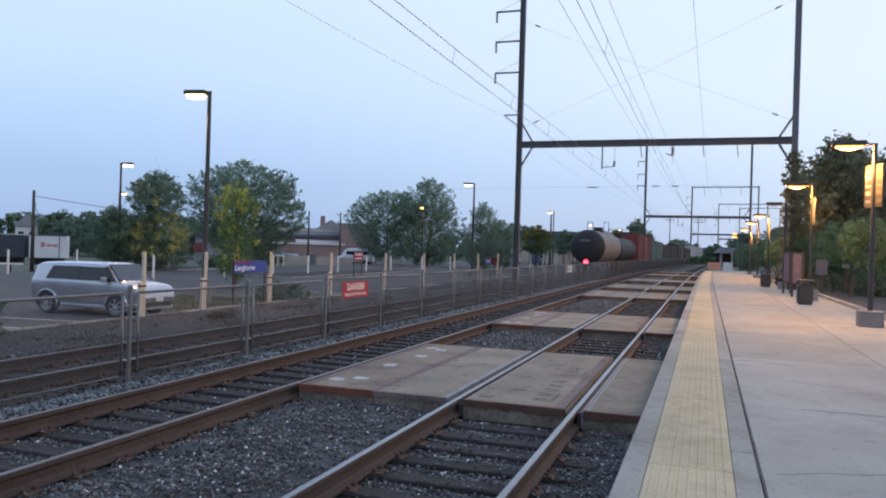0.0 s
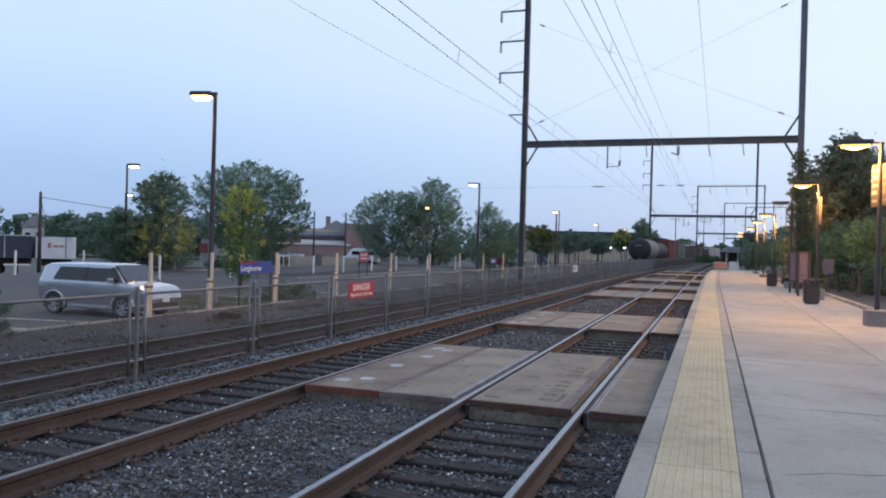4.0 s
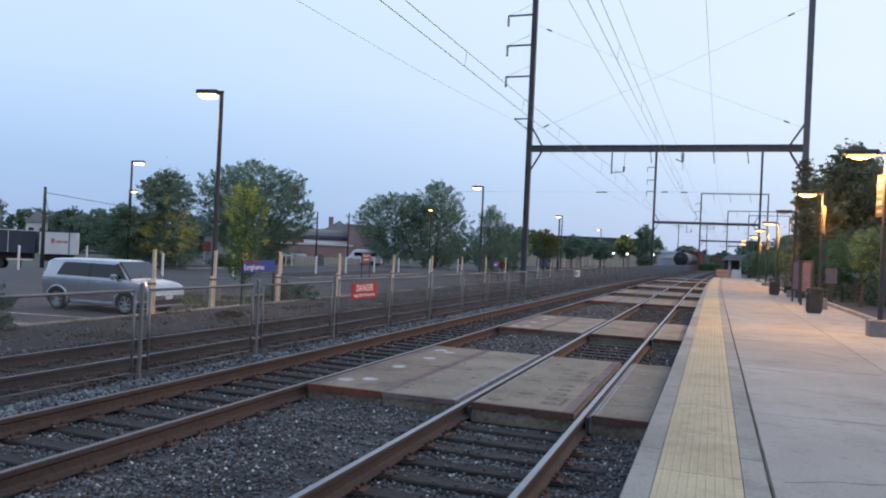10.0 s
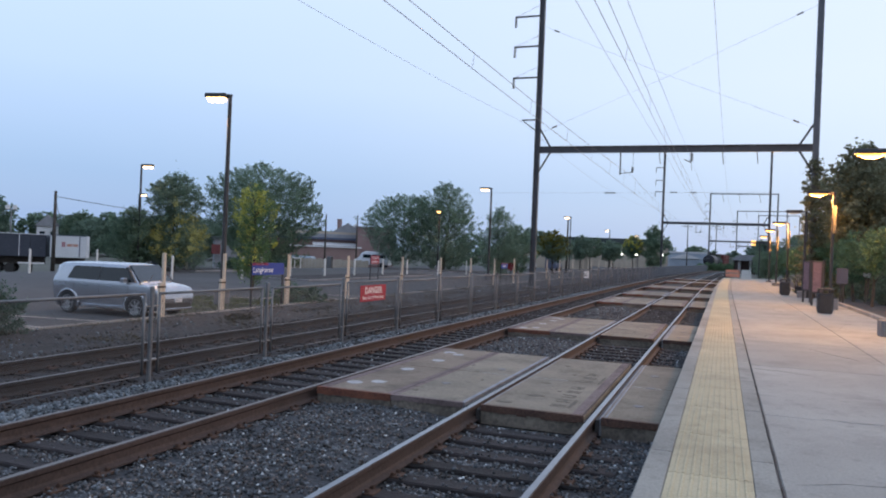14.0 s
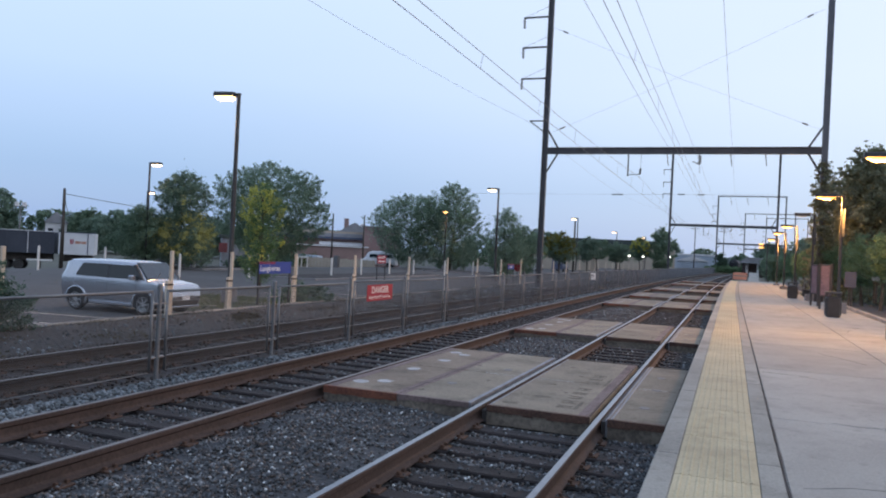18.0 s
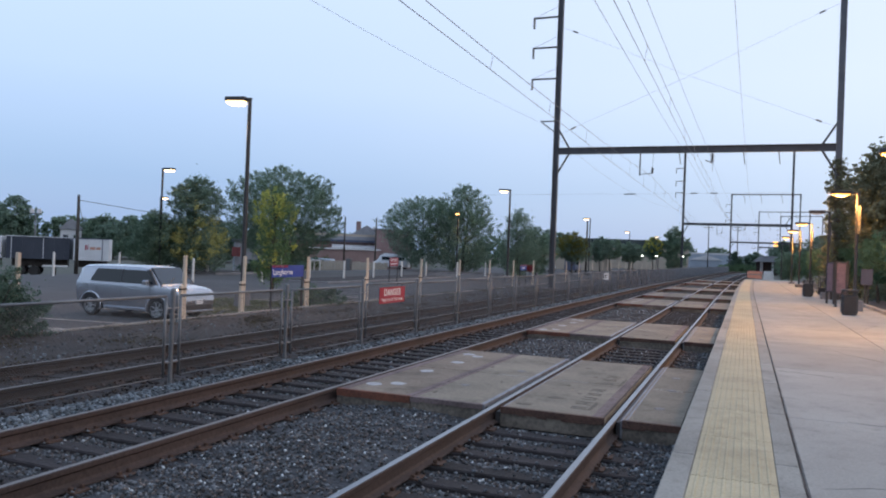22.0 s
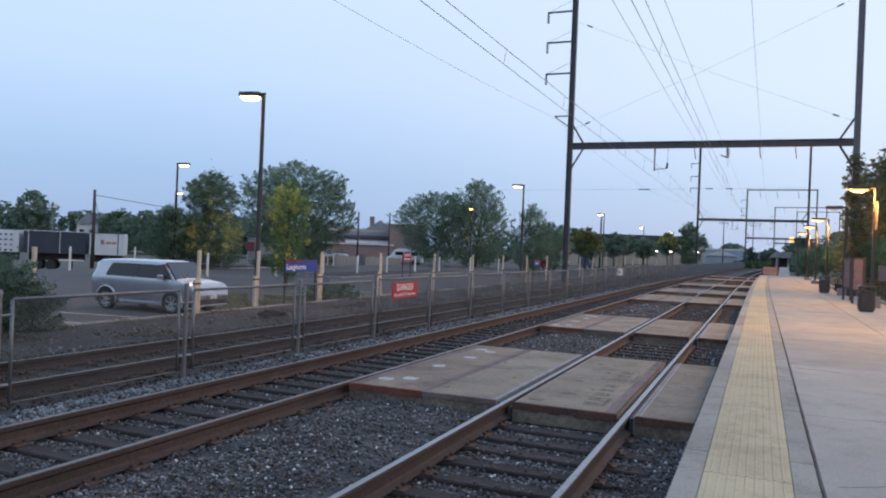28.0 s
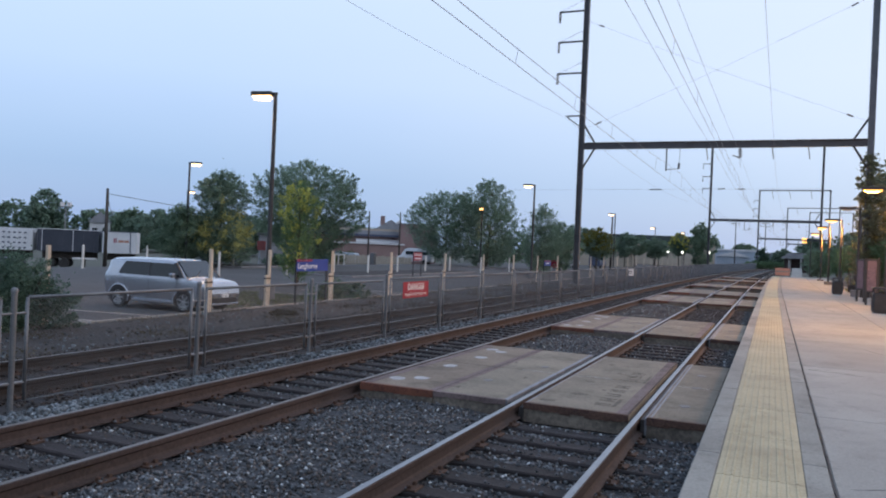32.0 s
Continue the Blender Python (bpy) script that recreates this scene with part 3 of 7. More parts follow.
# ---- loose ballast ----
def stones(name, count, xr, yr, z, size, material, label, skip=None, power=2.0):
    rng = np.random.default_rng(5 + count)
    x = rng.uniform(*xr, count)
    y = yr[0] + (yr[1] - yr[0]) * rng.random(count) ** power
    if skip is not None:
        keep = ~skip(x, y, rng.random(count))
        x, y = x[keep], y[keep]
    n = len(x)
    s = rng.uniform(size[0], size[1], n) * (1 + 0.012 * y)
    base = np.array([(1, 0, 0), (-0.9, 0.2, 0.1), (0.1, 1, 0.2), (0, -0.9, -0.1), (0.15, 0.1, 0.75), (0, 0, -0.7)])
    v = base[None] * rng.uniform(0.7, 1.25, (n, 6, 3)) * s[:, None, None]
    a, b = rng.uniform(0, 6.28, n), rng.normal(0, 0.5, n)
    ca, sa, cb, sb = np.cos(a), np.sin(a), np.cos(b), np.sin(b)
    v = np.stack([v[..., 0], v[..., 1] * cb[:, None] - v[..., 2] * sb[:, None], v[..., 1] * sb[:, None] + v[..., 2] * cb[:, None]], -1)
    v = np.stack([v[..., 0] * ca[:, None] - v[..., 1] * sa[:, None], v[..., 0] * sa[:, None] + v[..., 1] * ca[:, None], v[..., 2]], -1)
    curve = 1.85e-4 * np.maximum(y - 40, 0) ** 2
    lie = np.interp(x, BED_X, BED_Z) if z is None else z
    v += np.stack([x + curve, y, lie + rng.uniform(-0.008, 0.022, n)], -1)[:, None]
    tri = np.array([(4, 0, 2), (4, 2, 1), (4, 1, 3), (4, 3, 0), (5, 2, 0), (5, 1, 2), (5, 3, 1), (5, 0, 3)])
    f = (tri[None] + 6 * np.arange(n)[:, None, None]).reshape(-1, 3)
    me = bpy.data.meshes.new(name)
    me.vertices.add(6 * n)
    me.vertices.foreach_set("co", v.reshape(-1))
    me.loops.add(3 * len(f))
    me.loops.foreach_set("vertex_index", f.reshape(-1))
    me.polygons.add(len(f))
    me.polygons.foreach_set("loop_start", np.arange(0, 3 * len(f), 3))
    me.update(calc_edges=True)
    me.materials.append(material)
    return tagged(new(name, me), label, "gravel", kind="stuff")


PANELS = [(9.3, 14.4), (19.2, 24.1), (33.9, 39.3), (43.0, 48.4), (55.0, 60.2), (71.8, 76.4), (84.0, 88.0)]


def on_track(x, y, r):
    bad = np.zeros(len(x), bool)
    for c, ys in TIES.items():
        ys = np.array(ys)
        k = np.clip(np.searchsorted(ys, y), 1, len(ys) - 1)
        gap = np.minimum(abs(y - ys[k]), abs(y - ys[k - 1]))
        bad |= (abs(x - c) < 1.28) & (gap < 0.135) & (r < 0.93)
        for h in (-0.7525, 0.7525):
            bad |= abs(x - c - h) < 0.06
    for a, b in PANELS:
        bad |= (y > a - 0.05) & (y < b + 0.05) & (x > -5.25)
    return bad


stones("ballast_stones", 70000, (-7.0, -0.66), (3.2, 45), None, (0.009, 0.027), M_STONE, "loose dark ballast stones between the rails", on_track)
stones("rusty_ballast", 52000, (-7.0, -0.66), (3.2, 45), None, (0.008, 0.024), M_STONE_RUST, "rust-tinted ballast stones between the rails", on_track)


def off_ties(x, y, r):
    """Keep only stones that lie on the near tracks' ties: many on the tie ends, few between the rails."""
    keep = np.zeros(len(x), bool)
    for c in sorted(TIES)[1:]:
        ys = np.array(TIES[c])
        k = np.clip(np.searchsorted(ys, y), 1, len(ys) - 1)
        gap = np.minimum(abs(y - ys[k]), abs(y - ys[k - 1]))
        d = x - c
        share = np.where(d > 0.83, 1.0, np.where(d < -0.83, 0.6, 0.13 + 0.5 * (gap > 0.075)))
        if c < -4:
            share = np.where(abs(d) > 0.83, 0.5, 0.2)
        keep |= (abs(d) < 1.28) & (gap < 0.12) & (r < share) & (abs(abs(d) - 0.7525) > 0.07)
    for a, b in PANELS:
        keep &= ~((y > a - 0.05) & (y < b + 0.05) & (x > -5.25))
    return ~keep


stones("tie_stones", 42000, (-7.0, -0.66), (3.2, 40), -0.19, (0.010, 0.026), M_STONE, "ballast stones spilled over the ties", off_ties)
stones("rear_ballast", 5000, (-7.0, -0.66), (-9.5, 3.2), None, (0.012, 0.034), M_STONE, "loose dark ballast stones between the rails", on_track, 1.0)
stones("far_bed_stones", 12000, (-11.9, -8.2), (4.5, 55), -0.29, (0.015, 0.036), M_FARSTONE, "rust-stained stones on the freight track bed", on_track, 1.7)
stones("fence_ballast", 17000, (-7.88, -6.95), (4.5, 60), None, (0.018, 0.048), M_STONE2, "fresh pale ballast stones heaped along the fence", None, 1.7)
stones("bank_stones", 1700, (-15.8, -12.2), (6, 60), -0.39, (0.012, 0.045), M_STONE2, "scattered stones and litter on the dirt bank", None, 1.5)


stones("pale_chips", 4200, (-7.85, -0.66), (3.2, 40), None, (0.009, 0.024), M_CHIP, "small pale chips among the dark ballast", on_track)


# ---- platform ----
def strip_piece(x0, x1, y0, y1, z0, z1, b=0.012):
    """A slab that follows the curve."""
    g = Geo()
    g.bev(x0, y0, z0, x1, y1, z1, b)
    g.v = [(x + bend(y), y, z) for x, y, z in g.v]
    return g


platform = thing("platform", "long low concrete station platform with a yellow tactile edge", "platform", kind="structure")
y = -7.4
while y < 94:
    part("coping_stone", strip_piece(-0.572, -0.368, y + 0.004, y + 3.646, -0.45, 0.22), M_COPING, platform)
    y += 3.65
RIBS = 9


def tactile_tile(y0, y1):
    g = strip_piece(-0.366, 0.28, y0 + 0.003, y1 - 0.003, -0.1, 0.222, 0.004)
    if y0 < 40:
        for i in range(RIBS):
            x = -0.312 + i * 0.067
            g.prism([(x - 0.014, 0.221), (x - 0.009, 0.2295), (x + 0.009, 0.2295), (x + 0.014, 0.221)], "y", y0 + 0.006, y1 - 0.006)
    return g


y = -7.45
while y < 92:
    part("tactile_tile", tactile_tile(y, y + 1.546), M_TACT, platform)
    y += 1.55
y = -7.4
while y < 94:
    part("edge_slab", strip_piece(0.283, 0.474, y + 0.004, y + 2.43, -0.3, 0.22, 0.008), M_COPING, platform)
    y += 2.436
y = -7.4
while y < 92:
    rnd = random.Random(int(y * 10))
    cut, g = [0.485 + rnd.uniform(-0.006, 0.006) for _ in range(25)], Geo()
    for i in range(24):
        u, v = y + 0.25 * i, y + 0.25 * (i + 1)
        w0, w1 = 0.005 + 0.005 * math.sin(3.1 * u) ** 2, 0.005 + 0.005 * math.sin(3.1 * v) ** 2
        a, b, c, d = cut[i] - w0 + bend(u), cut[i] + w0 + bend(u), cut[i + 1] + w1 + bend(v), cut[i + 1] - w1 + bend(v)
        g.add([(a, u, 0.2), (b, u, 0.2), (c, v, 0.2), (d, v, 0.2), (a, u, 0.2212), (b, u, 0.2212), (c, v, 0.2212), (d, v, 0.2212)],
              [(4, 5, 6, 7), (0, 3, 2, 1), (0, 1, 5, 4), (1, 2, 6, 5), (2, 3, 7, 6), (3, 0, 4, 7)])
    part("expansion_joint", g, M_SEAM, platform)
    y += 6.0
y = -8.64
while y < 94:
    part("slab", strip_piece(0.494, 2.775, y + 0.005, y + 4.535, -0.3, 0.22, 0.01), M_CONC, platform)
    part("slab", strip_piece(2.785, 4.94, y + 0.005, y + 4.535, -0.3, 0.22, 0.01), M_CONC, platform)
    y += 4.54
def crack(x, y, heading, length, seed):
    """A thin wandering crack in the slabs."""
    rnd, g, a = random.Random(seed), Geo(), heading
    while length > 0:
        a += rnd.uniform(-25, 25)
        a = heading + (a - heading) * 0.7
        q = (x + 0.14 * math.cos(radians(a)), y + 0.14 * math.sin(radians(a)))
        g.tube((x, y, 0.2195), (q[0], q[1], 0.2195), rnd.uniform(0.002, 0.0045), n=5)
        (x, y), length = q, length - 0.14
    part("crack", g, M_SEAM, platform, "thin dark crack in the concrete")


for k, (x, y, a, n) in enumerate(((0.6, 6.6, 12, 1.2), (1.1, 9.6, -8, 1.5), (2.4, 16.0, 100, 1.6), (0.55, 13.6, 5, 0.8), (3.1, 24.0, 70, 2.2), (1.6, 5.2, 160, 0.7), (2.0, 30.0, 95, 3.0))):
    crack(x, y, a, n, 900 + k)
ramp = strip_piece(1.35, 2.5, 94.5, 112, -0.3, 0.2)
ramp.v = [(x, y, z + (0.05 * (y - 94.5) if z > 0 else 0)) for x, y, z in ramp.v]
solid("platform_ramp", ramp, M_CONC, "pale concrete path beyond the platform end", "path", "structure")


# ---- crossing panels between the rails ----
def crossing(y0, y1, k):
    c = thing("crossing_panels", "concrete crossing panels with rusty steel edges between the rails", "track crossing", group="crossing panels")
    mid = (y0 + y1) / 2
    for x0, x1, iron in ((-5.16, -4.07, True), (-4.06, -3.06, True), (-2.82, -1.52, True), (-1.31, -0.64, True)):
        p = part("panel", strip_piece(x0, x1, y0, mid - 0.005, -0.225, 0.012, 0.012), M_PANEL_RUSTY if x1 < -4.065 else M_PANEL, c)
        part("panel", strip_piece(x0, x1, mid + 0.005, y1, -0.225, 0.012, 0.012), M_PANEL_RUSTY if x1 < -4.065 else M_PANEL, c)
        if iron:
            g, rg, u = Geo(), random.Random(k * 7 + int(x0 * 10)), x0
            while u < x1 - 0.01:
                v = min(u + rg.uniform(0.08, 0.2), x1)
                g.box(u + bend(y0), y0 - 0.016, (-0.062 if x1 < -4.065 else -0.03 if x1 < -3 else -0.055) - rg.uniform(0, 0.025), v + bend(y0), y0 - 0.003, 0.016)
                u = v
            g.box(x0 + bend(y0), y0 - 0.016, 0.0165, x1 + bend(y0), y0 + 0.045, 0.019)
            part("edge_iron", g, M_RUST if x1 < -4.065 else M_STAINBAND if x1 < -3 else M_LIP, p, "rusty flaking steel edge")
            # end face in a blotchy concrete darker than the panel top
            part("end_face", Geo().box(x0 + bend(y0) + 0.004, y0 - 0.0025, -0.222, x1 + bend(y0) - 0.004, y0 + 0.001, 0.0), M_ENDFACE, p, "darker concrete end face")
    # strips at -0.05 are gap floors, coloured dark for the shade down there
    for x0, x1, z, mt, lb in ((-3.10, -3.04, 0.016, M_RUBBER, "worn grey steel strip"), (-3.018, -2.975, -0.012, M_SEAM, "dark rubber filler and shaded gap floor"), (-2.884, -2.826, -0.05, M_SEAM, "dark rubber filler and shaded gap floor"),
                             (-2.81, -2.785, 0.0165, M_RUBBER, "worn grey steel strip"), (-1.553, -1.525, 0.0165, M_RAILSIDE, "rusty steel strip"), (-1.514, -1.47, -0.05, M_SEAM, "dark rubber filler and shaded gap floor"),
                             (-1.38, -1.335, -0.012, M_SEAM, "dark rubber filler and shaded gap floor"), (-1.332, -1.305, 0.008, M_RUBBER, "worn grey steel strip"), (-1.28, -1.25, 0.0165, M_RUBBER, "worn grey steel strip")):
        part("flangeway_strip", strip_piece(x0, x1, y0 + 0.005, y1 - 0.005, -0.2, z, 0.003), mt, c, lb)
    for x0, x1 in ((-4.155, -4.0), (-5.155, -5.03), (-1.68, -1.56)):
        part("stained_edge", strip_piece(x0, x1, y0 + 0.05, y1 - 0.01, 0.0, 0.0155, 0.002), M_STAINBAND, c, "purple-brown rust-stained band")
    g = strip_piece(-4.072, -4.052, y0 + 0.01, y1 - 0.01, -0.1, 0.0175, 0.003)
    part("centre_iron", g, M_RAILSIDE, c, "dark rusty joint strip")
    spots = [(-4.9, 0.12), (-4.62, 0.16), (-4.72, 0.42), (-4.66, 0.66), (-4.83, 0.88), (-4.6, 0.84), (-3.75, 0.25), (-3.4, 0.6), (-0.98, 0.2), (-0.96, 0.5), (-1.0, 0.75)]
    rnd = random.Random(k)
    for i, (x, u) in enumerate(spots):
        if k > 1 and i > 5:
            continue
        yy = y0 + u * (y1 - y0)
        r = 0.11 if i < 6 else 0.07
        g = Geo().prism([(x + bend(yy) + r * rnd.uniform(0.8, 1.2) * math.cos(a * 0.628), yy + r * rnd.uniform(0.9, 1.5) * math.sin(a * 0.628)) for a in range(10)], "z", 0.010, 0.0155)
        part("patch", g, M_WHITEPATCH if i < 6 else M_CURB, c, "worn pale filled lifting hole")
    if k < 3:
        # pale open joints across the panels, dark pits and scuffs
        for x0, x1 in ((-3.62, -3.11), (-2.78, -2.2), (-1.24, -0.8)):
            part("joint_edge", Geo().box(x0 + bend(mid), mid - 0.022, 0.009, x1 + bend(mid), mid - 0.006, 0.0145), M_WHITEPATCH, c, "pale chipped joint edge")
        for x, u, w, d in ((-3.36, 0.36, 0.05, 0.06), (-3.92, 0.1, 0.05, 0.09), (-2.35, 0.2, 0.13, 0.09), (-2.62, 0.07, 0.16, 0.07), (-2.12, 0.3, 0.04, 0.06), (-2.2, 0.62, 0.05, 0.07),
                           (-3.95, 0.63, 0.04, 0.07), (-2.45, 0.42, 0.09, 0.05), (-1.78, 0.14, 0.035, 0.4), (-1.72, 0.55, 0.03, 0.55), (-2.5, 0.8, 0.06, 0.06)):
            yy = y0 + u * (y1 - y0)
            g = Geo().prism([(x + bend(yy) + w * rnd.uniform(0.5, 1.0) * math.cos(a * 0.7854), yy + d * rnd.uniform(0.6, 1.2) * math.sin(a * 0.7854)) for a in range(8)], "z", 0.009, 0.0142)
            part("pit", g, M_STENCIL, c, "dark chipped pit")
    if k == 0:
        for i, u in enumerate((0.5, 0.86, 1.22, 1.58, 1.94, 2.62, 2.98, 3.34)):
            w = 0.2 if i % 3 else 0.16
            g = Geo().box(-1.93 - 0.1, y0 + u - w / 2, 0.0105, -1.93 + 0.1, y0 + u - w / 2 + 0.05, 0.0145)
            g.box(-1.93 - 0.1, y0 + u + w / 2 - 0.05, 0.0105, -1.93 + 0.1, y0 + u + w / 2, 0.0145)
            g.box(-2.0 + 0.06 * (i % 3), y0 + u - w / 2 + 0.05, 0.0105, -1.95 + 0.06 * (i % 3), y0 + u + w / 2 - 0.05, 0.0145)
            part("stencil_mark", g, M_STENCIL, c, "faded dark stencil bars")
    return c


for k, (a, b) in enumerate(PANELS):
    crossing(a, b, k)


# ---- fence between the tracks ----
def fence_panel():
    t = thing("fence_panel", "galvanised chain-link fence panel on steel posts beside the track", "fence", group="track fence")
    g = Geo().tube((0, 0, -0.3), (0, 0, 1.2), 0.032, n=12)
    g.lathe([(0.04, 1.19), (0.042, 1.215), (0.03, 1.24), (0.0, 1.25)], 12)
    part("post", g, M_GALV, t, smooth=True)
    for yy in (0.17, 2.88):
        part("side_pipe", Geo().tube((0, yy, -0.06), (0, yy, 1.13), 0.021, n=10), M_GALV, t, smooth=True)
    part("top_rail", Geo().tube((0, 0.17, 1.13), (0, 2.88, 1.13), 0.021, n=10), M_GALV, t, smooth=True)
    part("bottom_rail", Geo().tube((0, 0.17, -0.06), (0, 2.88, -0.06), 0.008, n=8), M_GALV, t, smooth=True)
    for zz in (0.15, 0.95):
        c = Geo()
        for a, b_ in ((-0.17, 0.0), (0.0, 0.17)):
            c.tube((0, a, zz), (0, b_, zz), 0.014, n=6)
        part("clamp", c, M_GALV, t)
    w = Geo()
    z0, z1, y0, y1, p = -0.05, 1.12, 0.18, 2.87, 0.045
    h = z1 - z0
    u = y0 - h
    while u < y1:
        for sgn in (1, -1):
            a, za = max(u, y0), z0 + max(u, y0) - u
            b_, zb = min(u + h, y1), z0 + min(u + h, y1) - u
            if b_ - a > 0.02:
                if sgn < 0:
                    za, zb = z0 + z1 - za, z0 + z1 - zb
                w.tube((0.003 * sgn, a, za), (0.003 * sgn, b_, zb), 0.0021, n=3, caps=False)
        u += p
    part("mesh", w, M_MESH, t, "thin steel chain-link mesh")
    return t


first = fence_panel()
first.matrix_basis = along(-7.9, 3.05, 0.0)
for k in range(1, 62):
    y = 3.05 + 3.05 * k
    m = along(-7.9, y, random.uniform(-0.015, 0.02), random.uniform(-0.6, 0.6))
    copy_thing(first, m)


def sign_board(name, label, w, h, material, m, thick=0.006, posts=0.0, post_mat=None, rows=(), post_h=0.0):
    """A flat sign that faces +x in its own space; rows: (text or bar width, size, y, z, material)."""
    t = thing(name, label, "sign", m)
    part("plate", Geo().bev(-thick, -w / 2, 0, 0, w / 2, h, 0.004), material, t)
    if posts:
        for yy in (-posts, posts):
            part("post", Geo().box(-0.05 - thick, yy - 0.035, -post_h, -thick - 0.004, yy + 0.035, h * 0.96), post_mat or M_POLE, t)
    for what, size, yy, zz, mm in rows:
        if isinstance(what, str):
            cu = bpy.data.curves.new("lettering", "FONT")
            cu.body, cu.size, cu.align_x, cu.align_y, cu.extrude = what, size, "CENTER", "CENTER", 0.001
            cu.offset, cu.space_character = 0.012 * size, 1.08
            tmp = new("lettering_source", cu)
            me = bpy.data.meshes.new_from_object(tmp.evaluated_get(bpy.context.evaluated_depsgraph_get()))
            bpy.data.objects.remove(tmp)
            me.materials.append(mm)
            ob = part("lettering", me, mm, t, "white lettering")
            ob.matrix_basis = Matrix.Translation((0.0025, yy, zz)) @ Euler((radians(90), 0, radians(90))).to_matrix().to_4x4()
        else:
            part("bar", Geo().box(0, yy - what / 2, zz - size / 2, 0.003, yy + what / 2, zz + size / 2), mm, t)
    return t


# warning sign wired to the fence
sign_board("danger_sign", "red metal danger sign with white lettering on the fence", 1.42, 0.38, M_REDSIGN, pose(-7.865, 16.72, 0.68, 0, 0, 0), rows=(
    ("DANGER", 0.22, 0.0, 0.25, M_WHITE), ("Keep Out Of Track Area", 0.105, 0.0, 0.085, M_WHITE)))
sign_board("small_notice", "small pale notice plate on the fence", 0.5, 0.42, M_GREYSIGN, pose(-7.84, 46.6, 0.66, 0, 0, -50), rows=((0.25, 0.04, 0, 0.26, M_BLACK), (0.2, 0.04, 0, 0.16, M_BLACK)))
# station name board at the car park edge
sign_board("station_name_sign", "blue station name board on two posts by the car park", 2.2, 0.46, M_BLUESIGN, pose(-16.35, 25.3, 0.76), posts=1.06, post_mat=M_POLE, post_h=1.3, rows=(
    (1.05, 0.09, -0.57, 0.412, M_REDSTRIP), ("Langhorne", 0.29, -0.36, 0.19, M_WHITE), (0.5, 0.035, -0.6, 0.414, M_GREYSIGN)))
sign_board("danger_sign", "red warning board on two posts in the car park", 1.5, 0.62, M_REDSIGN, pose(-24.6, 52.4, 0.78), posts=0.7, post_h=1.3, rows=(
    ("DANGER", 0.28, 0.0, 0.44, M_WHITE), (1.1, 0.08, 0, 0.16, M_WHITE)))
sign_board("station_name_sign", "small blue station board far along the car park", 2.0, 0.45, M_BLUESIGN, pose(-17.2, 62.0, 0.7), posts=0.94, post_h=1.2, rows=(
    (2.0, 0.085, 0, 0.4, M_REDSTRIP), (0.8, 0.1, 0, 0.2, M_WHITE)))


# ---- overhead line portals ----
def h_column(x, z0, z1, w=0.36, d=0.34):
    """An H section: two flanges and a web."""
    a, b, f, v = w / 2, d / 2, 0.035, 0.02
    g = Geo().prism([(x - a, -b), (x - a + f, -b), (x - a + f, -v), (x + a - f, -v), (x + a - f, -b), (x + a, -b),
                     (x + a, b), (x + a - f, b), (x + a - f, v), (x - a + f, v), (x - a + f, b), (x - a, b)], "z", z0, z1)
    return g


BEAM_Z, XL, XR = 9.42, -12.8, 5.14


